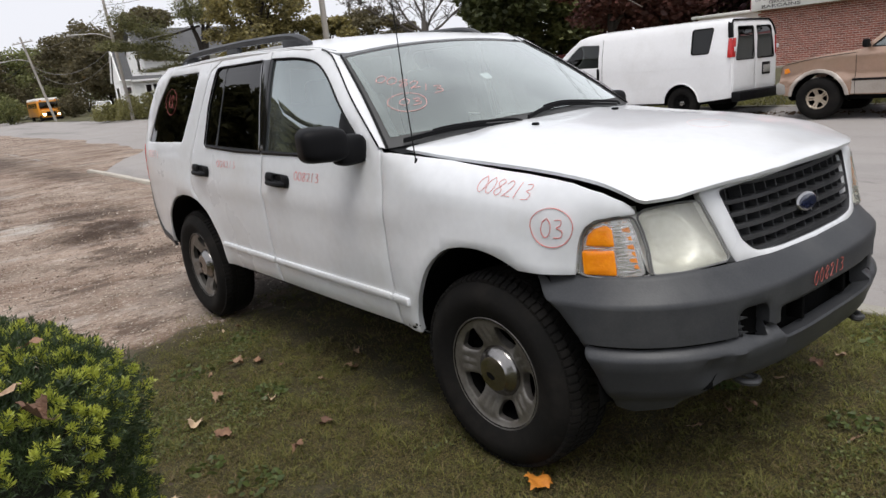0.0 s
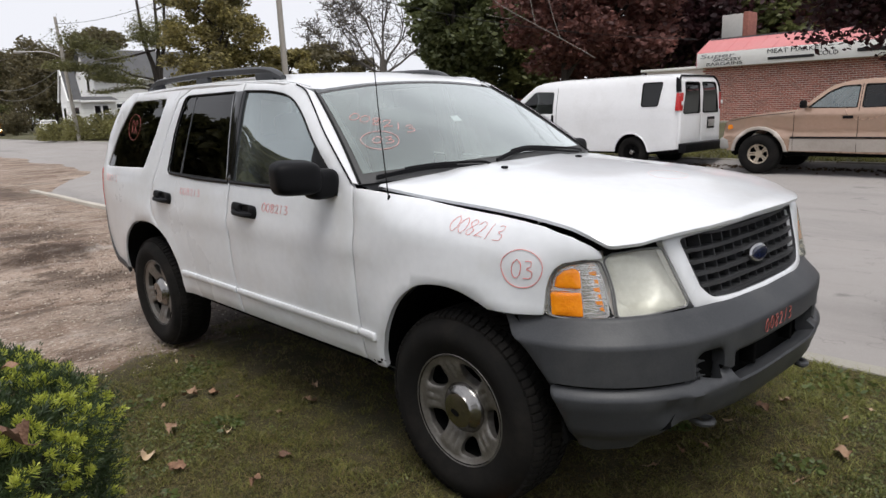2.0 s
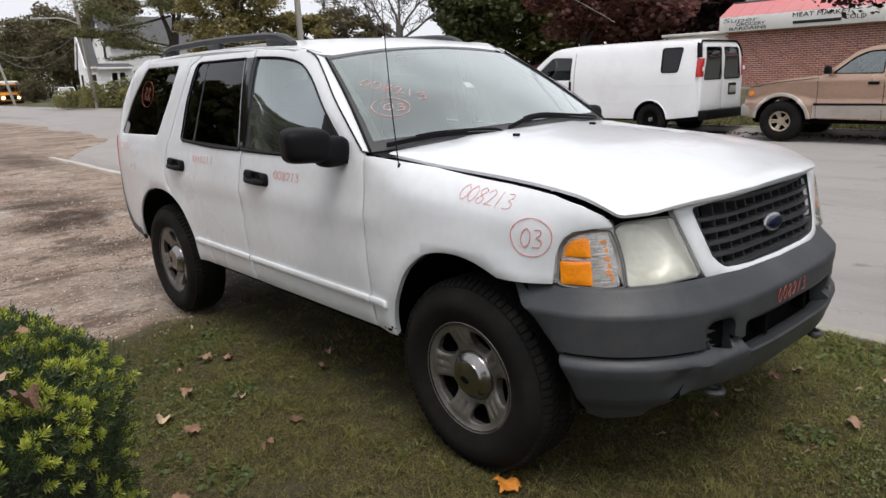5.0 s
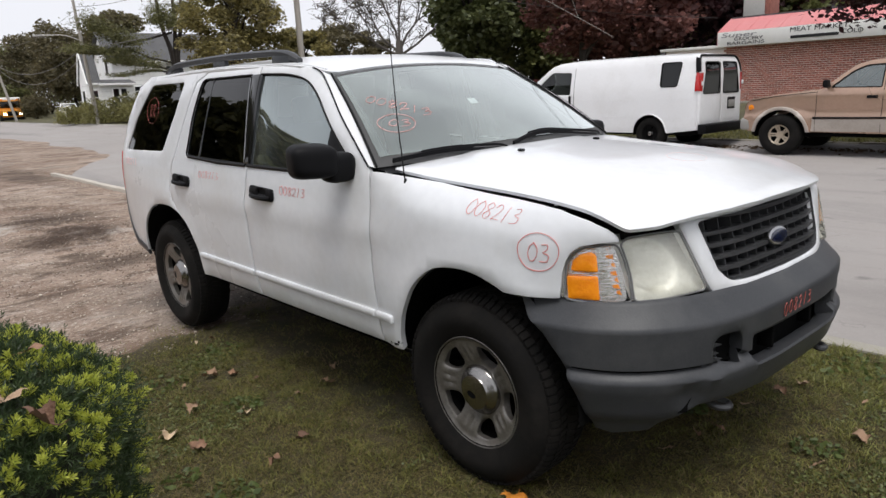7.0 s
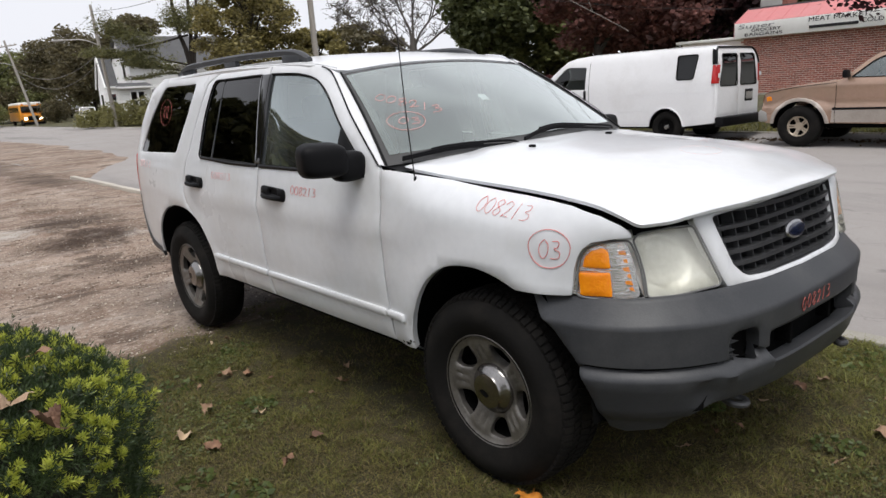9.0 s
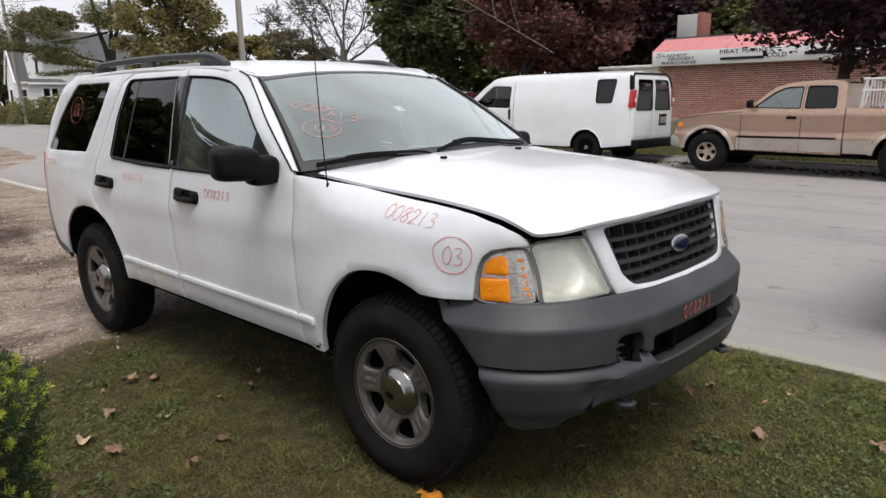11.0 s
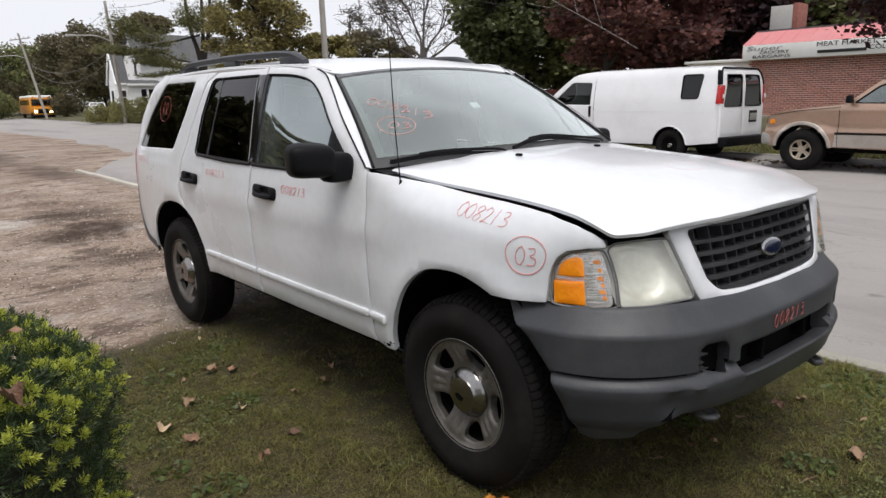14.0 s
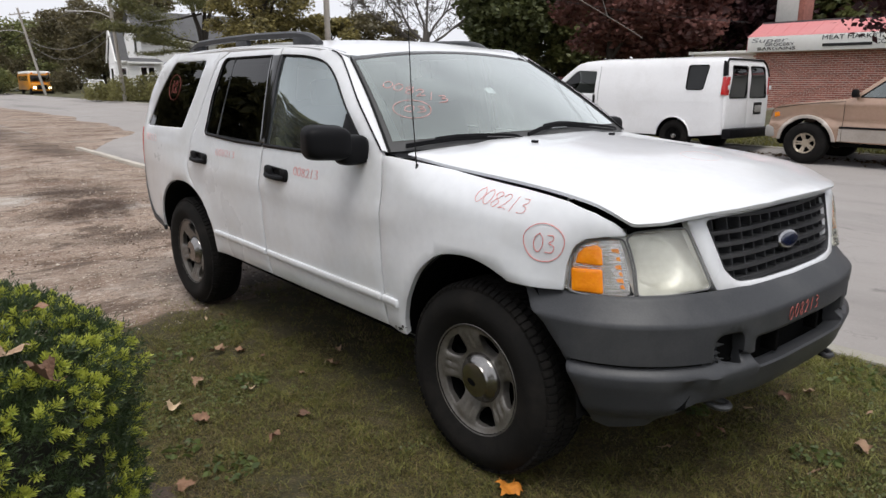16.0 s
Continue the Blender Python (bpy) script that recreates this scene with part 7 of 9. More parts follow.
for x, yy, z, w, h in ((1.65, -0.04, 2.45, 0.95, 0.75), (4.4, -0.04, 2.3, 0.9, 1.2), (4.4, -0.04, 4.0, 0.8, 1.0), (-0.75, -1.59, 2.0, 0.42, 1.3), (-0.15, -1.59, 2.0, 0.42, 1.3), (-2.3, -1.44, 2.0, 0.36, 1.1)):
    win = part("window", box(w + 0.2, 0.08, h + 0.2, (x, yy, z), 0.01), SIDING, house)
    part("pane", box(w, 0.06, h, (x, yy - 0.03, z), 0.0), DIMGLASS, win)
    part("sash_bar", box(w, 0.03, 0.06, (x, yy - 0.07, z), 0.0), SIDING, win)
win = part("window", box(0.08, 0.9, 1.3, (-0.43, 1.6, 4.5), 0.01), SIDING, house)
part("pane", box(0.06, 0.7, 1.1, (-0.46, 1.6, 4.5), 0.0), DIMGLASS, win)
win = part("window", box(0.08, 0.9, 1.5, (-2.76, 0.2, 1.9), 0.01), SIDING, house)
part("pane", box(0.06, 0.7, 1.3, (-2.79, 0.2, 1.9), 0.0), DIMGLASS, win)


# school bus with its headlamps lit, far down the road
bus = thing("school_bus", "yellow school bus with white roof and lit headlamps", "bus", pose(-92.0, 15.5, -0.15, 0, 0, -3))
part("body", box(9.0, 2.4, 1.9, (-4.6, 0, 1.75), 0.12), BUSYELLOW, bus)
part("roof", box(9.0, 2.3, 0.35, (-4.6, 0, 2.80), 0.15), SIGNBOARD, bus, "white roof")
part("bonnet", box(1.5, 2.0, 0.9, (0.4, 0, 1.15), 0.15), BUSYELLOW, bus)
part("windscreen", box(0.06, 2.0, 0.75, (-0.08, 0, 2.15), 0.05), DIMGLASS, bus)
part("grille", box(0.06, 1.1, 0.5, (1.16, 0, 1.15), 0.04), BLACK, bus)
part("bumper", box(0.2, 2.3, 0.25, (1.2, 0, 0.6), 0.04), BLACK, bus)
for s in (-1, 1):
    part("headlamp", box(0.06, 0.30, 0.26, (1.17, s * 0.78, 1.1), 0.04), LAMPLIGHT, bus, "lit headlamp")
    part("sign_lamp", box(0.06, 0.22, 0.16, (-0.07, s * 0.8, 2.72), 0.03), AMBER, bus)
    for x in (0.2, -6.5):
        part("wheel", lathe([(0.02, -0.13), (0.3, -0.14), (0.48, -0.12), (0.5, 0), (0.48, 0.12), (0.02, 0.13)], 24), RUBBER, bus).matrix_local = pose(x, s * 1.05, 0.5)
    for i in range(8):
        part("side_window", box(0.75, 0.05, 0.6, (-0.9 - i * 0.98, s * 1.19, 2.15), 0.03), DIMGLASS, bus)


# white car parked beyond the rough shrubs
far_car = thing("car", "white car parked beyond the roadside shrubs", "car", pose(-73.8, 16.9, 0.10, 0, 0, -14))
bm = box(4.4, 1.78, 0.62, (0, 0, 0.66), 0.16)
merged(bm, box(1.5, 1.7, 0.25, (1.35, 0, 0.94), 0.1))
part("body", bm, SIGNBOARD, far_car)
bm = box(2.7, 1.6, 0.74, (-0.75, 0, 1.32), 0.05)
for v in bm.verts:
    if v.co.z > 1.3:
        v.co.x = -0.85 + (v.co.x + 0.75) * 0.62
        v.co.y *= 0.78
part("cabin", bm, DIMGLASS, far_car, "dark cabin glass")
part("roof", box(1.75, 1.28, 0.08, (-0.85, 0, 1.70), 0.035), SIGNBOARD, far_car)
part("grille", box(0.05, 0.8, 0.18, (2.2, 0, 0.72), 0.02), BLACK, far_car)
for s in (-1, 1):
    part("headlamp", box(0.06, 0.34, 0.16, (2.18, s * 0.66, 0.80), 0.03), CHROME, far_car)
    part("pillar", tube([(0.58, s * 0.79, 0.98), (-0.05, s * 0.64, 1.68)], 0.045, 6), SIGNBOARD, far_car)
    for x in (1.4, -1.35):
        part("wheel", lathe([(0.02, -0.10), (0.2, -0.11), (0.30, -0.10), (0.32, 0), (0.30, 0.10), (0.02, 0.11)], 20), RUBBER, far_car).matrix_local = pose(x, s * 0.80, 0.32)

# poles and wires
def wooden_pole(x, y, height, lean=(0, 0), arms=(), label="weathered wooden utility pole beside the road", r=0.15):
    z0 = gz(x, y) - 0.1
    pole = thing("utility_pole", label, "utility pole", pose(x, y, z0, lean[0], lean[1], 0))
    part("shaft", tube([(0, 0, 0), (0, 0, height * 0.5), (0, 0, height)], [r, r * 0.88, r * 0.72], 12), POLEWOOD, pole)
    for z, l in arms:
        part("crossarm", box(0.10, l, 0.11, (0.12, 0, z), 0.01), POLEWOOD, pole)
        for k in (-0.42, -0.2, 0.2, 0.42):
            part("insulator", lathe([(0.0, 0.16), (0.04, 0.14), (0.05, 0.06), (0.02, 0.0)], 8, "z"), CEMENT, pole).matrix_local = pose(0.12, k * l, z + 0.05)
    return pole


def lamp_arm(pole, z, reach, rise):
    a = part("lamp_arm", tube(curve([(0, 0, z), (-reach[0] * 0.4, -reach[1] * 0.4, z + rise * 0.8), (-reach[0], -reach[1], z + rise)], 5), 0.035, 8), SILVER, pole)
    part("lamp_head", box(0.75, 0.28, 0.14, (-reach[0] - 0.3, -reach[1] - 0.1, z + rise), 0.05, turn=(0, 0, math.degrees(math.atan2(reach[1], reach[0])))), SILVER, a, "grey street lamp head")


wooden_pole(-25.6, 14.2, 9.6, (0.6, -0.8), ((9.0, 2.2),))
pole_b = wooden_pole(-53.8, 13.62, 8.85, (3.2, -1.0), (), r=0.135)
lamp_arm(pole_b, 6.05, (0.85, 2.3), 0.55)
pole_c = wooden_pole(-84.7, 14.5, 9.2, (10.5, -1.0), ((8.6, 2.0),), r=0.14)
lamp_arm(pole_c, 6.6, (0.9, 2.4), 0.6)


CABLE_GREY = mat("weathered_grey_cable", (0.21, 0.20, 0.195), rough=0.8, bump=0.0)


def wire(a, b, sag, r=0.012, jacket=None):
    pts = [Vector(a).lerp(Vector(b), t) - Vector((0, 0, sag * 4 * t * (1 - t))) for t in steps(0, 1, 20)]
    return single("overhead_wire", tube(pts, r, 5, cap=False), jacket or WIRE, "black overhead cable slung between poles", "cable", group="overhead wires")


wire((-25.6, 14.1, 8.9), (12, 14.0, 9.4), 0.7, 0.014)
wire((-25.6, 13.6, 8.6), (12, 13.2, 8.9), 0.8)
wire((-25.6, 14.1, 7.6), (12, 14.2, 7.9), 0.8, 0.02)
wire((-25.6, 14.1, 8.9), (-54.0, 13.1, 8.45), 0.9, 0.014)
wire((-25.6, 14.1, 7.2), (-53.95, 13.25, 5.85), 1.0, 0.02, CABLE_GREY)
wire((-54.0, 13.1, 8.2), (-84.9, 13.0, 8.0), 1.0, 0.013, CABLE_GREY)
wire((-53.95, 13.25, 5.6), (-84.8, 13.4, 6.1), 1.4, 0.022, CABLE_GREY)
wire((-53.95, 13.28, 5.1), (-84.8, 13.45, 5.8), 1.9, 0.018, CABLE_GREY)
wire((-84.8, 13.25, 6.9), (-140, 15, 7.2), 1.4, 0.03)
wire((-25.6, 14.1, 7.5), (-13, 27, 4.2), 0.6, 0.012)
single("transformer_bell", lathe([(0.0, 0.2), (0.08, 0.18), (0.1, 0.0), (0.08, -0.2), (0.0, -0.22)], 12, "z"), WIRE, "small dark splice case hanging from the wires", "splice case", pose(-23.2, 14.1, 7.35))
# board fence behind the van
fence = thing("board_fence", "dark red board fence below the trees", "fence", kind="")
fence_red = mat("dark_red_fence_stain", (0.10, 0.018, 0.018), rough=0.8, scale=2, bump=0.2)
me = mesh_of(box(0.19, 0.03, 1.5, bevel=0.006), "board", 40)
me.materials.append(fence_red)
for i in range(40):
    b = new("board", me)
    b.parent = fence
    b.matrix_world = pose(-24.5 + i * 0.2, 27.0, 1.25 + 0.02 * math.sin(i * 2.1))

# bricks of the shop's street wall, nearest stretch as single bricks
bl, bh, gap = 0.205, 0.062, 0.015
course, wide = bh + gap, bl + gap
meb = mesh_of(box(bl, 0.03, bh, bevel=0.004, segments=1), "brick", None)
meb.materials.append(BRICK)
wall_bricks = new("wall_front")
tagged(wall_bricks, "street wall of red-brown bricks in running bond", "wall", kind="structure")
rnd = random.Random(4)
rest = bmesh.new()
count = 0
n_rows = int((ST - SB - 0.12) / course)
cube_v = [(sx, sy, sz) for sx in (-0.5, 0.5) for sy in (-0.5, 0.5) for sz in (-0.5, 0.5)]
vl, fl = [], []
for r in range(n_rows):
    z = SB + 0.13 + (r + 0.5) * course
    x = SX0 + (0.5 if r % 2 else 1.0) * wide
    while x < -1.75:
        near = -6.1 < x < -1.9 and 8 <= r < 25 and count < 300
        dy = rnd.uniform(-0.004, 0.004)
        if near:
            ob = new("brick", meb)
            ob.parent = wall_bricks
            ob.location = (x, SY + 0.045 - 0.005 + dy, z)
            count += 1
        else:
            base = len(vl)
            vl += [(x + bx * bl, SY + 0.04 + dy + by * 0.03, z + bz * bh) for bx, by, bz in cube_v]
            fl += [tuple(base + i for i in q) for q in ((0, 1, 3, 2), (4, 6, 7, 5), (0, 4, 5, 1), (2, 3, 7, 6), (1, 5, 7, 3), (0, 2, 6, 4))]
        x += wide
me = bpy.data.meshes.new("brick_courses")
me.from_pydata(vl, [], fl)
ob = part("brick_courses", me, BRICK_FAR, wall_bricks)
ob["kind"] = "stuff"


# ---- trees and shrubs ----
BARK = mat("grey_brown_bark", (0.042, 0.034, 0.028), (0.026, 0.021, 0.017), rough=0.95, scale=3, fine=26, bump=0.8)


def leaf_mat(name, a, b, gloss=0.55, scale=0.7, fine=9):
    m = mat(name, a, b, rough=gloss, scale=scale, fine=fine, bump=0.0, per_island=0.5)
    nt = m.node_tree
    bsdf = nt.nodes["Principled BSDF"]
    tr, mix, out = nt.nodes.new("ShaderNodeBsdfTranslucent"), nt.nodes.new("ShaderNodeMixShader"), nt.nodes["Material Output"]
    tr.inputs["Color"].default_value = (*[min(1, c * 1.5) for c in a], 1)
    mix.inputs[0].default_value = 0.25
    nt.links.new(bsdf.outputs[0], mix.inputs[1])
    nt.links.new(tr.outputs[0], mix.inputs[2])
    nt.links.new(mix.outputs[0], out.inputs["Surface"])
    return m


GREEN = leaf_mat("mid_green_leaves", (0.205, 0.215, 0.080), (0.080, 0.096, 0.036))
OLIVE = leaf_mat("olive_brown_leaves", (0.28, 0.238, 0.086), (0.036, 0.034, 0.015))
FOREST = leaf_mat("dark_green_leaves", (0.130, 0.145, 0.056), (0.050, 0.062, 0.025))
PURPLE = leaf_mat("dark_red_maple_leaves", (0.215, 0.092, 0.076), (0.080, 0.038, 0.035))
DEEP = leaf_mat("deep_purple_leaves", (0.062, 0.024, 0.027), (0.028, 0.012, 0.015))
DULL = leaf_mat("dull_far_leaves", (0.135, 0.112, 0.056), (0.062, 0.056, 0.030))
PINE = leaf_mat("dark_pine_needles", (0.155, 0.150, 0.056), (0.050, 0.054, 0.022))


def leaves_mesh(name, spots, size, rng, flat=0.3, long=1.7):
    """Many small pointed leaves at the given spots, in one mesh."""
    n = len(spots)
    d = rng.normal(size=(n, 3))
    d[:, 2] = d[:, 2] * flat - 0.15
    d /= np.linalg.norm(d, axis=1)[:, None]
    o = np.cross(d, rng.normal(size=(n, 3)))
    o /= np.linalg.norm(o, axis=1)[:, None] + 1e-9
    s = size * rng.uniform(0.6, 1.3, n)[:, None]
    c = np.asarray(spots)
    v = np.stack([c - d * s * long / 2, c + o * s * 0.5, c + d * s * long / 2, c - o * s * 0.5], 1).reshape(-1, 3)
    me = bpy.data.meshes.new(name)
    me.vertices.add(4 * n)
    me.vertices.foreach_set("co", v.astype(np.float32).ravel())
    me.loops.add(4 * n)
    me.loops.foreach_set("vertex_index", np.arange(4 * n, dtype=np.int32))
    me.polygons.add(n)
    me.polygons.foreach_set("loop_start", np.arange(0, 4 * n, 4, dtype=np.int32))
    me.polygons.foreach_set("loop_total", np.full(n, 4, dtype=np.int32))
    me.update(calc_edges=True)
    me.validate()
    return me


def tree(x, y, height, spread, low, material, count, leaf, seed, label, category="tree", trunk=0.2, clumps=46, squash=1.0, limbs=9, gaps=0.0, lean=0.0, shift=0.0, skirt=0.0):
    """A tapered trunk, limbs that fork, and a crown of leaves gathered in clumps round the limb ends."""
    rng = np.random.default_rng(seed)
    rnd = random.Random(seed)
    t = thing("tree", label, category, pose(x, y, gz(x, y) - 0.05, 0, 0, 0))
    top = height * 0.82
    bm = bmesh.new()
    stem = curve([(0, 0, 0), (lean * 0.2 + rnd.uniform(-0.1, 0.1), rnd.uniform(-0.1, 0.1), height * 0.3), (lean * 0.6 + rnd.uniform(-0.3, 0.3), rnd.uniform(-0.3, 0.3), height * 0.6), (lean, 0, top)], 4)
    tube(stem, [trunk * (1 - 0.85 * i / (len(stem) - 1)) for i in range(len(stem))], 9, bm)
    ends = []
    for i in range(limbs):
        k = 0.25 + 0.7 * i / limbs
        p = stem[min(len(stem) - 1, int(k * len(stem)))]
        a = i * 2.4 + rnd.uniform(-0.5, 0.5)
        reach = spread * rnd.uniform(0.6, 0.95) * (1 - 0.35 * k)
        rise = (height - p.z) * rnd.uniform(0.25, 0.6)
        tip = p + Vector((math.cos(a) * reach, math.sin(a) * reach, rise))
        mid = p.lerp(tip, 0.5) + Vector((0, 0, rise * 0.12))
        r0 = trunk * (0.5 - 0.3 * k)
        tube(curve([p, mid, tip], 3), [r0, r0 * 0.9, r0 * 0.75, r0 * 0.6, r0 * 0.45, r0 * 0.3, r0 * 0.15], 6, bm)
        ends += [mid, tip]
        for j in range(2):
            b = a + rnd.uniform(-0.9, 0.9)
            sub = mid.lerp(tip, rnd.uniform(0, 0.7))
            e = sub + Vector((math.cos(b), math.sin(b), rnd.uniform(0.2, 0.9))) * reach * 0.4
            tube([sub, sub.lerp(e, 0.5) + Vector((0, 0, 0.05)), e], [r0 * 0.4, r0 * 0.28, r0 * 0.1], 5, bm)
            ends.append(e)
    part("trunk", bm, BARK, t)
    mid_z, half = (low + height) / 2, (height - low) / 2
    centres = []
    for i in range(clumps):
        while True:
            q = rng.normal(size=3)
            q /= np.linalg.norm(q)
            rr = rng.uniform(0.45, 1.0) ** 0.6
            bulge = 0.82 + 0.3 * noise.noise(Vector(q * 1.7 + seed))
            q = q * rr * bulge
            if gaps == 0 or noise.noise(Vector(q * 2.2 + seed * 3)) > gaps - 0.5:
                break
        q[:2] *= 1 + skirt * max(0.0, 0.1 - q[2])
        centres.append((shift + lean * 0.7 + q[0] * spread, q[1] * spread, mid_z + q[2] * half * squash))
    centres = np.array(centres + [tuple(e) for e in ends if e.z > low][: max(0, clumps // 4)])
    pick = rng.integers(0, len(centres), count)
    width = spread * 0.20 * rng.uniform(0.6, 1.3, len(centres))
    off = rng.normal(size=(count, 3))
    off *= (rng.uniform(0, 1, count) ** 0.45 / (np.linalg.norm(off, axis=1) + 1e-9))[:, None] * 1.25
    spots = centres[pick] + off * width[pick][:, None] * [1.15, 1.15, 0.75]
    ob = part("crown", leaves_mesh("crown", spots, leaf, rng), material, t)
    ob["kind"] = "stuff"
    return t


def bearing(az, dist):
    return 1.9 + dist * math.cos(radians(az)), -2.6 + dist * math.sin(radians(az))


far_label = "dull green broadleaf tree far down the road"
for i, (az, d, h, sp) in enumerate(((162.6, 99, 9.5, 5.5), (165.0, 97, 11.5, 5.2), (166.9, 114, 12.2, 5.8), (169.0, 122, 11.4, 6.2), (171.2, 124, 10.3, 6.2), (173.6, 124, 10.2, 6.4), (176.4, 124, 10.0, 6.6), (159.8, 104, 9.0, 5.0))):
    tree(*bearing(az, d), h, sp, 0.5, DULL if i % 3 else GREEN, 11000, 0.25, 20 + i, far_label, limbs=5, clumps=90)
tree(*bearing(161.6, 92), 12.0, 3.6, 8.2, DULL, 3200, 0.32, 40, "tall tree with a domed crown behind the house", trunk=0.35, clumps=34, squash=0.8)
tree(*bearing(153.7, 31), 9.4, 2.05, 0.8, OLIVE, 44000, 0.085, 41, "large-leaved tree turning olive brown", trunk=0.2, clumps=110, gaps=0.35, skirt=0.8)
tree(*bearing(148.2, 38), 5.0, 1.75, 1.2, OLIVE, 11000, 0.125, 42, "smaller olive-brown tree beside the pole", trunk=0.14, clumps=40)
tree(*bearing(145.2, 66), 8.0, 3.3, 3.0, DULL, 3600, 0.26, 43, "small dark tree with loose foliage", clumps=30, gaps=0.4)
tree(*bearing(142.6, 70), 6.5, 3.2, 1.5, DULL, 3600, 0.28, 44, "low dark tree behind the road", clumps=30)
tree(*bearing(134.9, 40), 11.0, 3.0, 1.2, FOREST, 17000, 0.19, 45, "dense mid-green broadleaf tree", trunk=0.3, clumps=90)
tree(*bearing(132.6, 44), 10.5, 4.0, 1.0, FOREST, 12000, 0.21, 46, "dense dark green tree", trunk=0.3, clumps=80)
tree(*bearing(126.4, 34), 9.5, 3.1, 1.3, PURPLE, 13000, 0.15, 47, "dark red maple with bare outer branches", trunk=0.25, clumps=70, gaps=0.35)
dead = thing("dead_branch", "pale bare dead branch reaching out of the maple", "branch", pose(0, 0, 0))
PALE_BARK = mat("pale_dead_bark", (0.30, 0.27, 0.25), (0.20, 0.18, 0.165), rough=0.9, scale=4, fine=30, bump=0.4)
part("limb", tube(curve([(-15.6, 23.2, 3.5), (-16.13, 22.63, 3.96), (-17.52, 21.58, 4.97), (-18.62, 20.66, 5.81), (-19.3, 20.0, 6.6)], 5), 0.016, 6), PALE_BARK, dead)
part("fork", tube(curve([(-17.52, 21.58, 4.97), (-17.6, 21.5, 5.4), (-17.68, 21.45, 5.9), (-17.9, 21.4, 6.6)], 5), 0.014, 5), PALE_BARK, dead)
part("fork", tube(curve([(-16.7, 22.2, 4.4), (-16.9, 22.0, 5.2), (-17.1, 21.9, 6.0)], 5), 0.012, 5), PALE_BARK, dead)
part("twig", tube(curve([(-18.1, 21.1, 5.4), (-18.5, 20.9, 5.3), (-19.2, 20.3, 5.5)], 4), 0.009, 5), PALE_BARK, dead)
tree(*bearing(122.6, 36), 10.5, 4.2, 1.6, PURPLE, 15000, 0.19, 48, "dark red maple behind the shop's end", trunk=0.28, clumps=84)
tree(*bearing(117.6, 41), 11.0, 4.4, 2.0, DEEP, 20000, 0.21, 49, "deep purple maple behind the shop", trunk=0.3, clumps=74)
tree(*bearing(112.5, 46), 11.5, 5.0, 1.6, GREEN, 20000, 0.25, 50, "green tree rising behind the shop", trunk=0.3, clumps=74)
tree(*bearing(104, 48), 11.5, 5.4, 1.6, GREEN, 20000, 0.27, 51, "green tree rising behind the shop", trunk=0.3, clumps=70)
tree(*bearing(103.7, 19.6), 8.0, 3.9, 1.7, DEEP, 40000, 0.115, 52, "street maple with deep purple leaves before the shop", trunk=0.17, clumps=150, squash=1.0, shift=0.75)
for i, az in enumerate((122.5, 118.8, 115.3, 111.8, 108.2, 104.8, 101.2, 97.6, 94.0)):
    tree(*bearing(az, 43 + 1.5 * (i % 3)), 8.6 + 0.5 * (i % 2), 3.4, 0.8, (PURPLE, GREEN, DEEP, GREEN)[i % 4], 9000, 0.22, 80 + i, "dark broadleaf tree standing behind the shop", clumps=70, limbs=6)
tree(*bearing(130.4, 44), 7.5, 2.8, 0.3, GREEN, 9000, 0.2, 58, "low dense tree behind the van", clumps=70, limbs=6)
tree(*bearing(127.6, 46), 7.5, 2.8, 0.3, PURPLE, 8000, 0.2, 59, "low dark red tree behind the van", clumps=70, limbs=6)
# trees on the camera's side, seen only in the glass
for i, (x, y, h) in enumerate(((-14, -22, 9), (-8, -25, 9), (-22, -20, 9.0), (-1, -28, 9.0), (8, -27, 9.0), (18, -24, 9.0), (-28.5, -27.5, 11.0), (-31, -25, 11.6), (-33.5, -22.5, 12.0), (-36, -20, 12.0), (-38, -17.5, 11.6), (-40.5, -15, 11.4), (-42.5, -12.5, 11.8), (-45, -10, 12.0))):
    tree(x, y, h, 3.6 if i > 5 else 5.0, 0.4, PINE, 6500 if i > 5 else 3200, 0.50, 60 + i, "broad green tree behind the lawn", limbs=5, clumps=50)

# bare-branched tree
rnd = random.Random(7)
bx, by = bearing(141.0, 52)
bare = thing("tree", "thin grey tree with nearly bare branches", "tree", pose(bx, by, gz(bx, by)))
bm = bmesh.new()
tube(curve([(0, 0, 0), (0.1, 0, 2.6), (0.0, 0.1, 4.6)], 4), [0.34, 0.33, 0.32, 0.31, 0.30, 0.29, 0.28, 0.26, 0.24], 9, bm)
tips = []


def limb(p, d, length, r, depth):
    e = p + d * length
    m = p.lerp(e, 0.5) + Vector((rnd.uniform(-0.1, 0.1), rnd.uniform(-0.1, 0.1), 0)) * length
    tube([p, m, e], [r, r * 0.8, r * 0.6], 6 if depth < 2 else 4, bm)
    if depth >= 5:
        tips.append(e)
        return
    for _ in range(3 if depth < 2 else 0):
        nd = (d * 0.6 + Vector((rnd.uniform(-0.8, 0.8), rnd.uniform(-0.8, 0.8), rnd.uniform(-0.1, 0.5)))).normalized()
        limb(p.lerp(m, rnd.uniform(0.2, 1.0)), nd, length * rnd.uniform(0.3, 0.5), r * 0.3, depth + 3)
    for _ in range(3 if depth < 3 else 2):
        nd = (d + Vector((rnd.uniform(-0.7, 0.7), rnd.uniform(-0.7, 0.7), rnd.uniform(-0.1, 0.4)))).normalized()
        limb(m.lerp(e, rnd.uniform(0.3, 1.0)), nd, length * rnd.uniform(0.55, 0.75), r * 0.55, depth + 1)


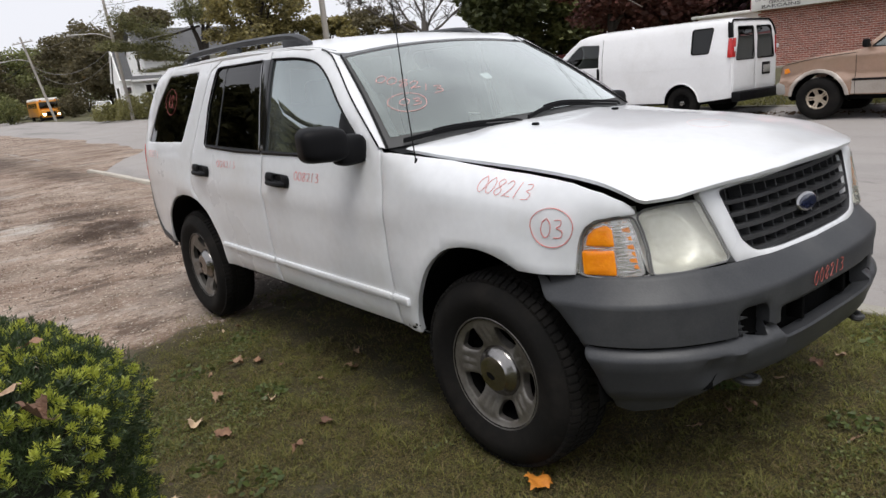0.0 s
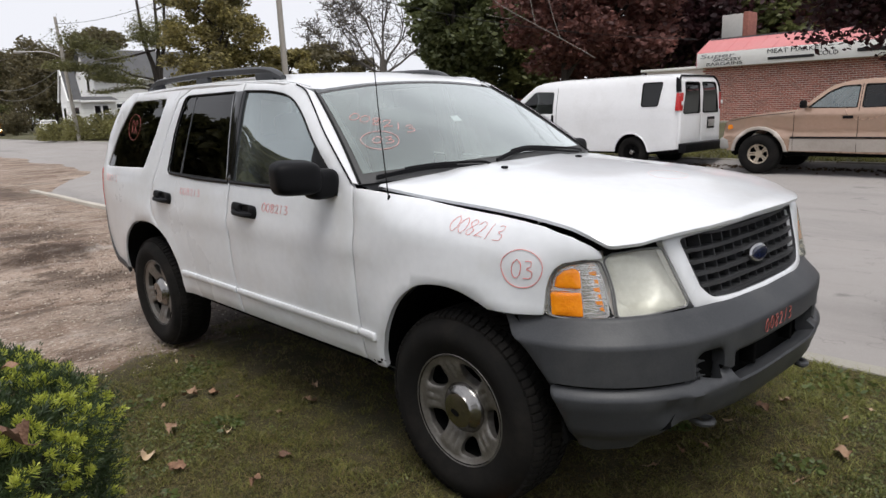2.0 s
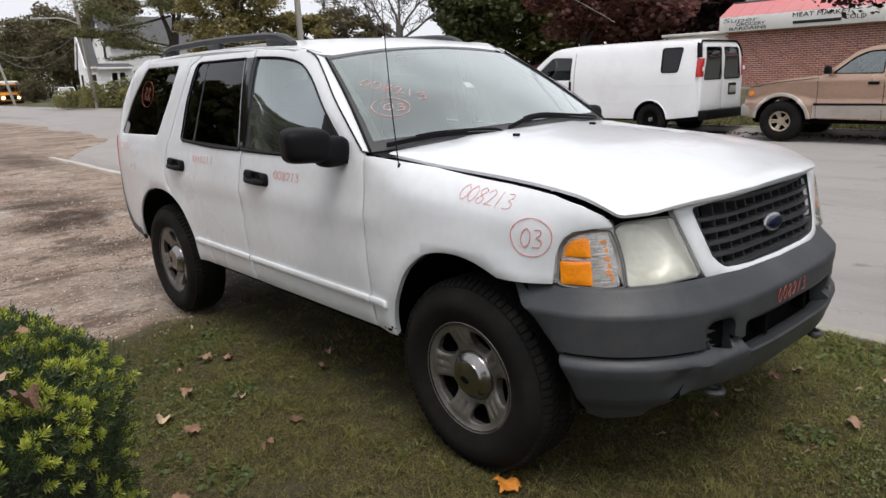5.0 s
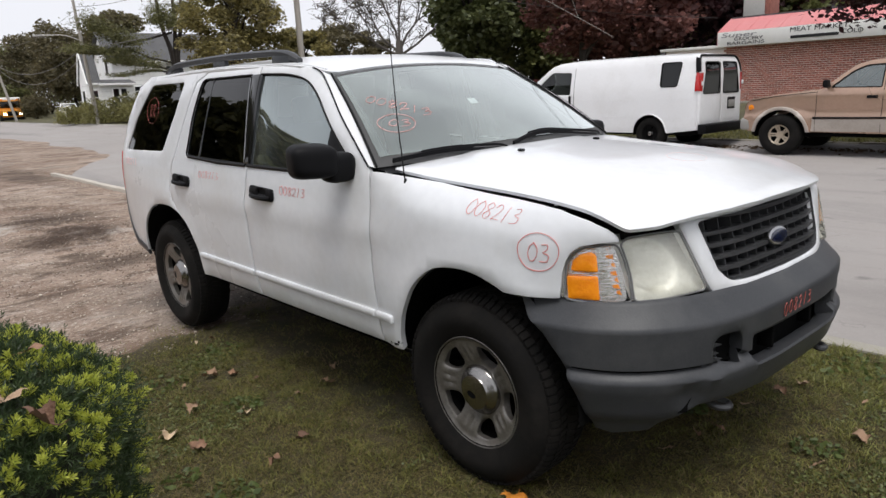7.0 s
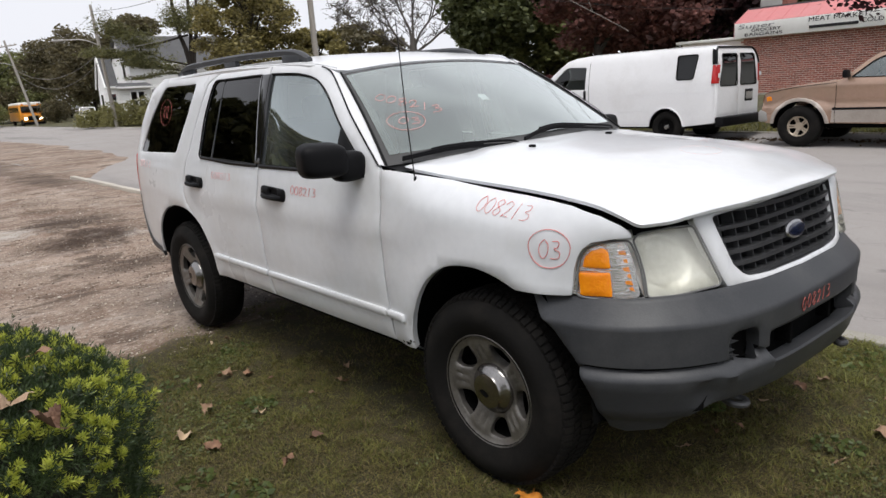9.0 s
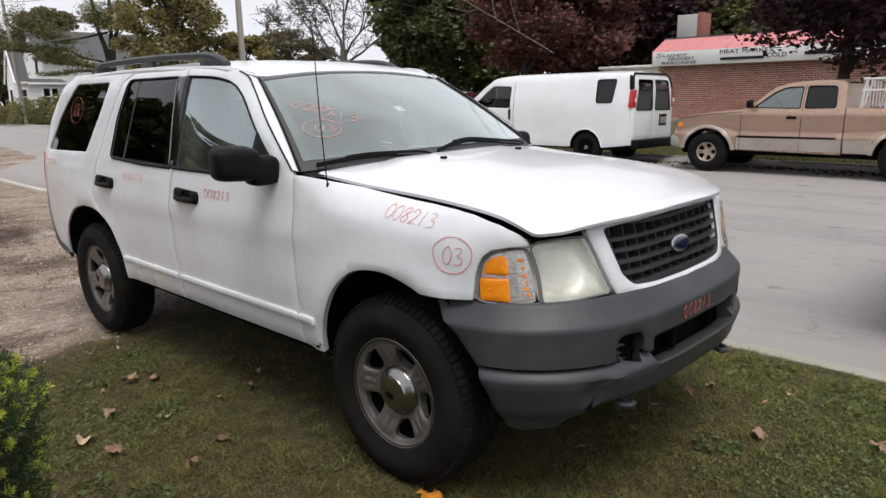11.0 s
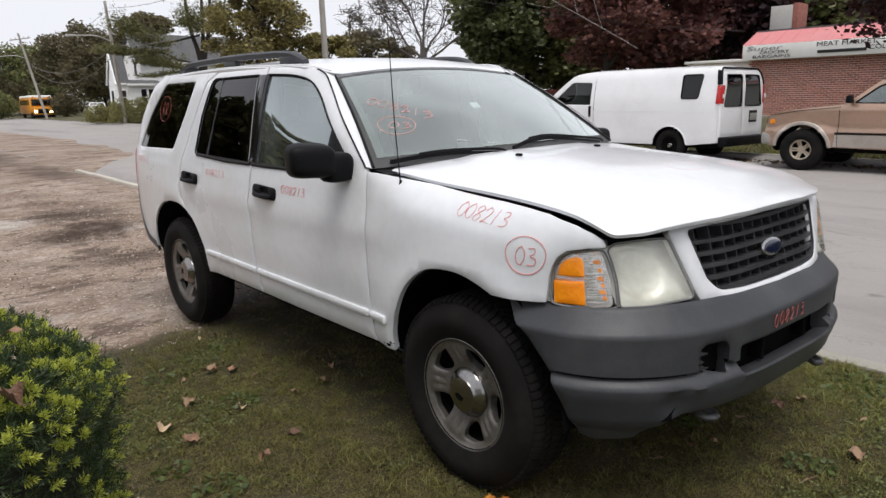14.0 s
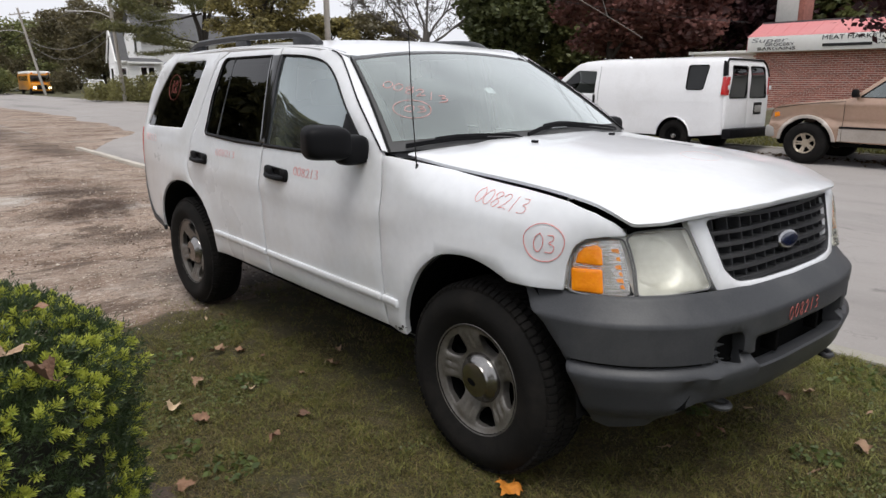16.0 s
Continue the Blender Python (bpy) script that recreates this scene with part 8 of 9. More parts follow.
for k in (-1.0, -0.6, -0.25, 0.1, 0.5, 0.95):
    d = Vector((0.63 * k + rnd.uniform(-0.25, 0.25), 0.78 * k, 1.0 - 0.35 * abs(k)))
    limb(Vector((0, 0.1, 3.5 + 0.7 * (1 - abs(k)))), d.normalized(), 2.7, 0.10, 0)
for p in list(tips):
    for _ in range(2):
        e = p + Vector((rnd.uniform(-0.8, 0.8), rnd.uniform(-0.8, 0.8), rnd.uniform(-0.2, 0.8)))
        tube([p, p.lerp(e, 0.5) + Vector((0, 0, 0.06)), e], [0.028, 0.022, 0.010], 3, bm, False)
part("trunk", bm, mat("grey_brown_bark", (0.14, 0.125, 0.115), (0.085, 0.075, 0.068), rough=0.9, scale=4, fine=30, bump=0.4), bare)
rng = np.random.default_rng(9)
spots = np.array([tuple(p) for p in tips])[rng.integers(0, len(tips), 1500)] + rng.normal(size=(1500, 3)) * 0.35
part("crown", leaves_mesh("crown", spots, 0.10, rng), DULL, bare)["kind"] = "stuff"

# pine by the house with long level boughs
pine = thing("pine_tree", "tall dark pine with long level boughs", "pine tree", pose(-51.07, 18.84, gz(-51, 18.8), 0, 0, 72))
bm = bmesh.new()
for dx, h in ((0.3, 13.5), (-0.9, 12.5), (0.9, 12.0)):
    tube(curve([(0, 0, 0), (dx * 0.2, 0, 4.5), (dx * 0.8, 0.1, 7), (dx * 1.2, 0, h)], 4), [0.22, 0.21, 0.20, 0.19, 0.18, 0.17, 0.155, 0.14, 0.125, 0.11, 0.09, 0.07, 0.05], 8, bm)
# each bough: where it leaves the trunk, then the middles of its foliage
boughs = (((0, 0, 6.2), (-2.4, -0.4, 5.55), (-3.4, -0.6, 5.55), (-4.2, -0.7, 5.85), (-5.0, -0.8, 6.25), (-5.9, -0.9, 6.75)),
          ((0, 0, 4.0), (-1.8, -0.3, 4.4), (-3.0, -0.5, 4.9), (-5.1, -0.6, 4.75), (-5.9, -0.7, 4.85), (-6.7, -0.8, 4.95)),
          ((0, 0, 3.4), (-1.6, -0.5, 3.8), (-3.0, -0.7, 4.05), (-3.6, -0.8, 4.15), (-4.3, -0.9, 4.3)),
          ((0, 0, 3.2), (-1.4, -0.6, 3.45), (-2.4, -0.7, 3.4), (-3.4, -0.8, 3.2), (-4.3, -0.9, 3.1)),
          ((0.3, 0, 6.9), (-0.6, -0.3, 7.1), (-1.1, -0.3, 7.0)), ((0.3, 0, 7.6), (1.0, 0.2, 7.9), (1.6, 0.3, 7.7)), ((0.2, 0, 6.4), (0.2, -0.6, 6.7), (-0.2, -0.9, 6.5)), ((0.3, 0, 9), (1.4, 0.3, 9.6), (2.0, 0.3, 9.5)))
thick = (0.66, 0.30, 0.50, 0.12, 0.80, 0.5, 0.85, 0.4)
spots = []
for k, line in enumerate(boughs):
    pts = curve(line, 5)
    tube(pts, [0.085 * (1 - 0.8 * i / (len(pts) - 1)) for i in range(len(pts))], 5, bm)
    skip = 2 if k in (1,) else 1
    for i in range(3200 if k < 3 else 700 if k == 3 else 1800):
        p = pts[min(len(pts) - 1, int(5 * skip + rng.uniform(0, 1) * (len(pts) - 5 * skip)))]
        q = rng.normal(size=3)
        spots.append((p.x + q[0] * 0.45, p.y + q[1] * 0.45, p.z + abs(q[2]) * thick[k] * 0.9 - 0.35 * thick[k]))
part("trunk", bm, BARK, pine)
part("crown", leaves_mesh("crown", np.array(spots), 0.055, rng, flat=0.8, long=5.0), PINE, pine)["kind"] = "stuff"

# shrubs at the far bend
WEEDY = leaf_mat("rough_roadside_weeds", (0.25, 0.235, 0.085), (0.085, 0.080, 0.034))
for i, (az, d, w, h) in enumerate(((164.9, 62, 1.5, 1.3), (163.4, 60, 1.8, 1.7), (161.8, 58, 2.1, 1.9), (160.0, 56, 2.1, 1.8), (158.2, 54, 2.1, 1.9), (156.4, 52, 2.0, 1.8), (167.6, 92, 1.8, 2.6), (171.6, 100, 2.4, 3.2), (173.5, 96, 2.0, 2.6), (168.4, 112, 3.4, 4.6), (166.6, 108, 3.2, 4.8), (164.8, 104, 3.2, 4.4), (170.2, 116, 3.4, 4.8), (172.2, 116, 3.4, 4.6), (163.4, 100, 3.0, 4.2))):
    x, y = bearing(az, d)
    rng = np.random.default_rng(200 + i)
    sh = thing("shrub", "rough green roadside shrub", "shrub", pose(x, y, gz(x, y)), group="roadside shrubs")
    bm = bmesh.new()
    for k in range(6):
        a = k * 1.05
        tube([(0, 0, 0), (math.cos(a) * w * 0.3, math.sin(a) * w * 0.3, h * 0.5), (math.cos(a) * w * 0.6, math.sin(a) * w * 0.6, h * 0.85)], [0.05, 0.035, 0.012], 5, bm)
    part("stems", bm, BARK, sh)
    if i < 6:
        stalks = 34
        c = rng.normal(size=(stalks, 2)) * w * 0.42
        tall = h * rng.uniform(0.55, 1.18, stalks)
        pick = rng.integers(0, stalks, 4200)
        up = rng.uniform(0.05, 1, 4200)
        side = rng.normal(size=(4200, 2)) * (0.10 + 0.20 * (1.05 - up))[:, None]
        spots = np.column_stack([c[pick] + side + c[pick] * 0.25 * up[:, None], up * tall[pick]])
        crown = leaves_mesh("crown", spots, 0.085, rng, flat=0.7, long=2.6)
    else:
        q = rng.normal(size=(2600, 3))
        q /= np.linalg.norm(q, axis=1)[:, None]
        q *= rng.uniform(0.35, 1.0, 2600)[:, None] ** 0.5 * (0.85 + 0.25 * np.sin(q[:, :1] * 5 + i) * np.cos(q[:, 1:2] * 4))
        crown = leaves_mesh("crown", q * [w, w, h * 0.55] + [0, 0, h * 0.5], 0.16, rng)
    part("crown", crown, WEEDY if i < 6 else GREEN if i % 2 else DULL, sh)["kind"] = "stuff"



# ---- the yew bush, lawn grass and fallen leaves ----
YEW_DARK = leaf_mat("dark_yew_needles", (0.050, 0.076, 0.028), (0.016, 0.030, 0.012), 0.45)
YEW_TIP = leaf_mat("yellow_green_yew_tips", (0.44, 0.46, 0.075), (0.25, 0.30, 0.045), 0.45)
CORE = mat("painted_shade_core", (0.020, 0.022, 0.012), (0.012, 0.012, 0.008), rough=0.95, scale=9, fine=60, bump=0.8)
BX, BY, BR, BH = 0.0, -2.76, 0.61, 1.055


def bush_r(a, z):
    """The radius of the bush at a bearing and height."""
    k = max(0.0, z / BH)
    body = 1.0 - 0.10 * (1 - k) ** 2 - max(0, k - 0.86) ** 2 * 17.0
    return BR * max(0.0, body) * (1 + 0.06 * noise.noise((math.cos(a) * 2, math.sin(a) * 2, z * 2.2)) + 0.05 * noise.noise((math.cos(a) * 5, math.sin(a) * 5, z * 5)))


bush = thing("yew_bush", "clipped green yew bush with yellow-green new tips", "bush", pose(BX, BY, gz(BX, BY) - 0.02))
# near-black core paints the bush's inner shade and blocks the view through
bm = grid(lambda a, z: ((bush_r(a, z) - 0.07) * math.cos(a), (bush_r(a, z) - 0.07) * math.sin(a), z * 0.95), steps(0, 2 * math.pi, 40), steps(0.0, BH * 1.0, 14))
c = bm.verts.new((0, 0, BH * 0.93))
part("shade_core", bm, CORE, bush)
part("stem", tube([(0, 0, -0.05), (0.02, 0, 0.5)], [0.05, 0.03], 8), BARK, bush)


def needles(name, bases, dirs, ups, length, count, width, rng, cone=0.9, size=1.0):
    """Sprigs of flat needles ranged along short shoots."""
    n = len(bases)
    t = np.tile(np.linspace(0.15, 1.0, count), (n, 1))
    roll = np.arange(count)[None] * 2.4 + rng.uniform(0, 6.28, (n, 1))
    side = np.cross(dirs, ups)
    side /= np.linalg.norm(side, axis=1)[:, None] + 1e-9
    up2 = np.cross(side, dirs)
    shoot = length[:, None] * t
    p = bases[:, None] + dirs[:, None] * shoot[..., None]
    spread = cone * (1.15 - 0.6 * t)
    d = dirs[:, None] * np.cos(spread)[..., None] + (side[:, None] * np.cos(roll)[..., None] + up2[:, None] * np.sin(roll)[..., None]) * np.sin(spread)[..., None]
    ln = (0.020 * size * rng.uniform(0.8, 1.25, (n, count)) * (1.1 - 0.35 * t))[..., None]
    w = np.cross(d, rng.normal(size=d.shape))
    w /= np.linalg.norm(w, axis=2)[..., None] + 1e-9
    w *= width
    v = np.stack([p - w * 0.6, p + d * ln * 0.6 - w, p + d * ln, p + d * ln * 0.6 + w], 2).reshape(-1, 3)
    k = n * count
    me = bpy.data.meshes.new(name)
    me.vertices.add(4 * k)
    me.vertices.foreach_set("co", v.astype(np.float32).ravel())
    me.loops.add(4 * k)
    me.loops.foreach_set("vertex_index", np.arange(4 * k, dtype=np.int32))
    me.polygons.add(k)
    me.polygons.foreach_set("loop_start", np.arange(0, 4 * k, 4, dtype=np.int32))
    me.polygons.foreach_set("loop_total", np.full(k, 4, dtype=np.int32))
    me.update(calc_edges=True)
    me.validate()
    return me


rng = np.random.default_rng(77)
spots, outs = [], []
for _ in range(15000):
    if rng.uniform() < 0.45:
        a, rr = rng.uniform(0, 2 * math.pi), math.sqrt(rng.uniform()) * BR * 0.98
        lo, hi = 0.5 * BH, BH * 1.12
        for _ in range(14):
            m = (lo + hi) / 2
            lo, hi = (m, hi) if bush_r(a, m) > rr else (lo, m)
        z, r = lo, rr
        out = (0.5 * math.cos(a) * rr / BR, 0.5 * math.sin(a) * rr / BR, 1.0)
    else:
        a, z = rng.uniform(0, 2 * math.pi), rng.uniform(0.04, BH * 0.97)
        r = bush_r(a, z)
        out = (math.cos(a), math.sin(a), 0.55)
    if z < 0.36 * BH and rng.uniform() < 0.5:
        continue
    spots.append((r * math.cos(a), r * math.sin(a), z))
    outs.append(out)
spots, outs = np.array(spots), np.array(outs)
outs += rng.normal(size=outs.shape) * 0.42
outs /= np.linalg.norm(outs, axis=1)[:, None]
depth = rng.uniform(0, 1, len(spots))
tone = np.array([noise.noise(Vector(p) * 17.0) for p in spots]) * 1.1 + rng.normal(size=len(spots)) * 0.12
tip = (tone * 0.35 + rng.uniform(0, 1, len(spots)) > 0.78) & (depth > 0.25)
dark = ~tip
ups = rng.normal(size=outs.shape)
base = spots - outs * (0.015 + 0.055 * (1 - depth))[:, None]
ob = part("dark_foliage", needles("dark_foliage", base[dark], outs[dark], ups[dark], np.full(dark.sum(), 0.06), 18, 0.0015, rng), YEW_DARK, bush)
ob["kind"] = "stuff"
ob = part("bright_foliage", needles("bright_foliage", base[tip] + outs[tip] * 0.030, outs[tip], ups[tip], np.full(tip.sum(), 0.024), 32, 0.0019, rng, 1.15, 0.88), YEW_TIP, bush, "yellow-green new shoots")
ob["kind"] = "stuff"
n = 150
a, rr = rng.uniform(0, 2 * math.pi, n), np.sqrt(rng.uniform(0, 1, n)) * BR * 0.9
root = np.stack([rr * np.cos(a), rr * np.sin(a), np.full(n, BH * 0.94) - 0.12 * (rr / BR) ** 4], 1)
way = np.stack([np.cos(a) * 0.35, np.sin(a) * 0.35, np.ones(n)], 1) + rng.normal(size=(n, 3)) * 0.3
way /= np.linalg.norm(way, axis=1)[:, None]
ob = part("long_shoot", needles("long_shoot", root, way, rng.normal(size=(n, 3)), rng.uniform(0.07, 0.16, n), 40, 0.0016, rng, 0.75), YEW_DARK, bush, "dark shoots standing above the clipped top")
ob["kind"] = "stuff"

# grass
BLADE = leaf_mat("lawn_grass_blades", (0.196, 0.188, 0.050), (0.048, 0.048, 0.015), 0.7, 11.0, 45)
LUSH = leaf_mat("lush_green_grass", (0.27, 0.272, 0.076), (0.080, 0.088, 0.026), 0.6, 11.0, 45)
STRAW = leaf_mat("dry_lawn_grass", (0.25, 0.190, 0.095), (0.12, 0.090, 0.046), 0.7, 11.0, 45)


def blades(name, pts, height, width, rng):
    n = len(pts)
    a = rng.uniform(0, 2 * math.pi, n)
    bend = rng.uniform(0.5, 2.2, n)
    h = height * rng.uniform(0.5, 1.25, n)
    s = np.stack([np.cos(a), np.sin(a), np.zeros(n)], 1) * (width * rng.uniform(0.7, 1.3, n))[:, None]
    b = rng.uniform(0, 2 * math.pi, n)
    lean = np.stack([np.cos(b), np.sin(b), np.zeros(n)], 1) * (h * bend)[:, None]
    up = np.zeros((n, 3))
    up[:, 2] = h
    mid, top = pts + lean * 0.32 + up * 0.6, pts + lean + up * 0.85
    v = np.stack([pts - s, pts + s, mid + s * 0.8, mid - s * 0.8, top], 1).reshape(-1, 3)
    k = np.arange(n, dtype=np.int32)[:, None] * 5
    loops = np.concatenate([k + [0, 1, 2, 3], k + [3, 2, 4]], 1).ravel().astype(np.int32)
    starts = (np.arange(n, dtype=np.int32)[:, None] * 7 + [0, 4]).ravel().astype(np.int32)
    me = bpy.data.meshes.new(name)
    me.vertices.add(5 * n)
    me.vertices.foreach_set("co", v.astype(np.float32).ravel())
    me.loops.add(7 * n)
    me.loops.foreach_set("vertex_index", loops)
    me.polygons.add(2 * n)
    me.polygons.foreach_set("loop_start", starts)
    me.polygons.foreach_set("loop_total", np.tile(np.array([4, 3], dtype=np.int32), n))
    me.update(calc_edges=True)
    me.validate()
    return me


rng = np.random.default_rng(5)
pts = np.stack([rng.uniform(-3.0, 2.7, 390000), rng.uniform(-2.35, 1.49, 390000), np.zeros(390000)], 1)
thin = np.array([noise.noise((x * 1.3, y * 1.3, 1.0)) + 0.5 * noise.noise((x * 4.5, y * 4.5, 4.0)) for x, y, _ in pts])
left = np.array([-2.75 + 0.30 * noise.noise((y * 1.1, 2, 0)) + 0.14 * noise.noise((y * 4, 7, 0)) - 0.25 * (y + 0.5 > 0) for _, y, _ in pts])
shade = (np.abs(pts[:, 1]) < 0.75) & (pts[:, 0] < 0.35) & (pts[:, 0] > -3.3)
soil = np.hypot((pts[:, 0] + 0.66) / 0.26, (pts[:, 1] + 1.95) / 0.12) < 1
worn = np.clip((pts[:, 0] - left + 0.35 + 0.5 * thin) / 1.2, 0, 1) ** 1.5
keep = (rng.uniform(0, 1, len(pts)) < np.clip(0.72 + thin * 0.5, 0.42, 1) * (0.05 + 0.95 * worn)) & (pts[:, 0] > left - 0.45) & (~soil | (rng.uniform(0, 1, len(pts)) < 0.30)) & (~shade | (rng.uniform(0, 1, len(pts)) < 0.40))
keep &= np.hypot(pts[:, 0] - BX, pts[:, 1] - BY) > 0.5
pts, thin = pts[keep], thin[keep]
pts[:, 2] = 0.0201 * pts[:, 1] + 0.002
lush = np.clip((pts[:, 1] + 0.2) / 1.4, 0, 1) * np.clip((pts[:, 0] - 0.2) / 0.8, 0, 1)
dry = (thin * -0.5 + rng.normal(size=len(pts)) * 0.30 - lush * 0.35 + 0.35 * np.exp(-(((pts[:, 0] + 0.6) / 0.55) ** 2) - ((pts[:, 1] + 1.8) / 0.22) ** 2)) > 0.26
rich = ~dry & (lush + rng.normal(size=len(pts)) * 0.18 > 0.30)
for name, sel, m, lab in (("lawn_grass", ~dry & ~rich, BLADE, "short green lawn grass"), ("kerbside_grass", rich, LUSH, "lush green grass beside the kerb"), ("dry_grass", dry, STRAW, "dry straw-coloured lawn grass")):
    tuft = np.array([0.65 + 1.1 * max(-0.35, noise.noise((x * 9, y * 9, 3.0)) + 0.5 * noise.noise((x * 24, y * 24, 7.0))) for x, y, _ in pts[sel]])
    ob = part(name, blades(name, pts[sel], tuft * (0.034 if sel is not dry else 0.027), 0.0018, rng), m, None)
    tagged(ob, lab + " thinning in patches", "grass", kind="stuff")

# short dead blades lying between the green ones
n = 230000
x, y = rng.uniform(-2.7, 2.3, n), rng.uniform(-2.3, 1.46, n)
clear = ~((np.abs(y) < 0.6) & (x < 0.1)) & (np.hypot(x - BX, y - BY) > 0.5) & (rng.uniform(0, 1, n) < np.clip((x + 2.9) / 0.9, 0, 1))
x, y = x[clear], y[clear]
n = len(x)
a, long = rng.uniform(0, 2 * math.pi, n), rng.uniform(0.018, 0.042, n)
p = np.stack([x, y, 0.0201 * y + 0.003 + rng.uniform(0, 0.006, n)], 1)
w = np.stack([-np.sin(a), np.cos(a), np.zeros(n)], 1) * rng.uniform(0.0012, 0.0024, n)[:, None]
e = p + np.stack([np.cos(a) * long, np.sin(a) * long, rng.uniform(-0.001, 0.010, n)], 1)
me = bpy.data.meshes.new("lawn_thatch")
me.vertices.add(3 * n)
me.vertices.foreach_set("co", np.stack([p - w, p + w, e], 1).astype(np.float32).ravel())
me.loops.add(3 * n)
me.loops.foreach_set("vertex_index", np.arange(3 * n, dtype=np.int32))
me.polygons.add(n)
me.polygons.foreach_set("loop_start", np.arange(0, 3 * n, 3, dtype=np.int32))
me.polygons.foreach_set("loop_total", np.full(n, 3, dtype=np.int32))
me.update(calc_edges=True)
ob = part("lawn_thatch", me, leaf_mat("olive_brown_thatch", (0.18, 0.145, 0.055), (0.065, 0.055, 0.022), 0.8, 11.0, 45), None)
tagged(ob, "short dead blades lying between the lawn grass", "grass", kind="stuff")

# coarser grass over the rest of the lawn
n = 42000
pts = np.stack([rng.uniform(-2.5, 9.0, n), rng.uniform(-9.0, 1.47, n), np.zeros(n)], 1)
pts = pts[~((pts[:, 0] < rng.uniform(2.3, 2.8, n)) & (pts[:, 1] > rng.uniform(-2.35, -2.0, n)))]
pts[:, 2] = 0.0201 * np.maximum(pts[:, 1], -8) + 0.002
ob = part("outer_lawn_grass", blades("outer_lawn_grass", pts, 0.045, 0.0075, rng), BLADE, None)
tagged(ob, "short lawn grass beyond the bush", "grass", kind="stuff")

# plantain and clover rosettes
WEED = leaf_mat("broad_weed_leaves", (0.115, 0.145, 0.042), (0.06, 0.085, 0.026), 0.5)
spots = []
for cx, cy, n, r in ((-1.36, -1.20, 70, 0.10), (-0.62, -1.62, 60, 0.11), (-0.9, -1.72, 36, 0.08), (-1.95, -1.38, 50, 0.12), (0.35, 0.25, 40, 0.07), (0.9, 0.25, 60, 0.10), (1.6, 0.6, 120, 0.25), (1.9, 1.0, 160, 0.3), (2.4, 0.7, 140, 0.3), (1.3, 1.15, 120, 0.22), (-2.2, -0.9, 40, 0.12), (0.75, 1.2, 100, 0.2)):
    a, q = rng.uniform(0, 2 * math.pi, n), np.sqrt(rng.uniform(0, 1, n)) * r
    spots += [(cx + k * math.cos(b), cy + k * math.sin(b), 0.0201 * cy + 0.018 + rng.uniform(0, 0.015)) for b, k in zip(a, q)]
ob = part("lawn_weeds", leaves_mesh("lawn_weeds", np.array(spots), 0.020, rng, flat=0.25, long=1.8), WEED, None)
tagged(ob, "low broad-leaved weeds in the lawn", "weeds", kind="stuff")

# clover and creeping weeds thickening towards the kerb
n = 220000
pts = np.stack([rng.uniform(-2.4, 3.2, n), rng.uniform(-2.3, 1.48, n)], 1)
patch = np.array([noise.noise((x * 1.1, y * 1.1, 9.0)) + 0.5 * noise.noise((x * 3.6, y * 3.6, 2.0)) + 0.35 * noise.noise((x * 9, y * 9, 6.0)) for x, y in pts])
lush = np.clip((pts[:, 1] + 1.0) / 2.0, 0, 1) * np.clip((pts[:, 0] + 0.1) / 0.9, 0, 1)
take = (rng.uniform(0, 1, n) < np.clip(patch * 1.3 - 0.24 + lush * 0.36, 0, 1)) & ~((np.abs(pts[:, 1]) < 0.85) & (pts[:, 0] < 0.5))
pts = pts[take][:60000]
clover = leaf_mat("clover_leaves", (0.170, 0.190, 0.062), (0.062, 0.078, 0.026), 0.5)
ob = part("lawn_clover", leaves_mesh("lawn_clover", np.column_stack([pts, 0.0201 * pts[:, 1] + 0.012 + rng.uniform(0, 0.018, len(pts))]), 0.0105, rng, flat=0.35, long=1.35), clover, None)
tagged(ob, "low green clover and creeping weeds in the lawn", "clover", kind="stuff")

# bare soil by the bush
SOIL = mat("dark_bare_soil", (0.085, 0.060, 0.044), (0.045, 0.033, 0.025), rough=0.95, scale=9, fine=60, bump=0.9, bump_scale=50)
bm = bmesh.new()
rows = []
for i in range(37):
    row = []
    for j in range(25):
        a, b = i / 18 - 1, j / 12 - 1
        x, y = -0.66 + 0.34 * a, -1.95 + 0.17 * b
        k = 1 - (a * a + b * b) * 1.25 + 0.9 * noise.noise((a * 2.1, b * 2.1, 3)) + 0.5 * noise.noise((a * 6, b * 4, 8))
        row.append(bm.verts.new((x, y, 0.0201 * y - 0.010 + 0.032 * max(-0.7, min(0.7, k)) + 0.012 * noise.noise((x * 22, y * 22, 2)))))
    rows.append(row)
for a, b in zip(rows, rows[1:]):
    for j in range(24):
        bm.faces.new((a[j], b[j], b[j + 1], a[j + 1]))
single("bare_soil", bm, SOIL, "bare dark soil at the foot of the bush", "soil", kind="structure", smooth=179)

# fallen leaves
DEAD = mat("dry_tan_leaf", (0.55, 0.41, 0.27), (0.30, 0.19, 0.12), rough=0.75, scale=30, fine=160, bump=0.5, per_object=0.6)
RUST = mat("rust_brown_leaf", (0.29, 0.165, 0.10), (0.13, 0.07, 0.045), rough=0.75, scale=30, fine=160, bump=0.5, per_object=0.4)
ORANGE = mat("fresh_orange_leaf", (0.62, 0.24, 0.03), (0.45, 0.15, 0.02), rough=0.6, scale=30, fine=160, bump=0.4)
MAPLE = [(0, -0.05), (0.10, 0.02), (0.36, -0.10), (0.34, 0.06), (0.50, 0.20), (0.36, 0.26), (0.46, 0.48), (0.26, 0.42), (0.18, 0.50), (0.16, 0.72), (0.08, 0.70), (0.0, 0.95)]
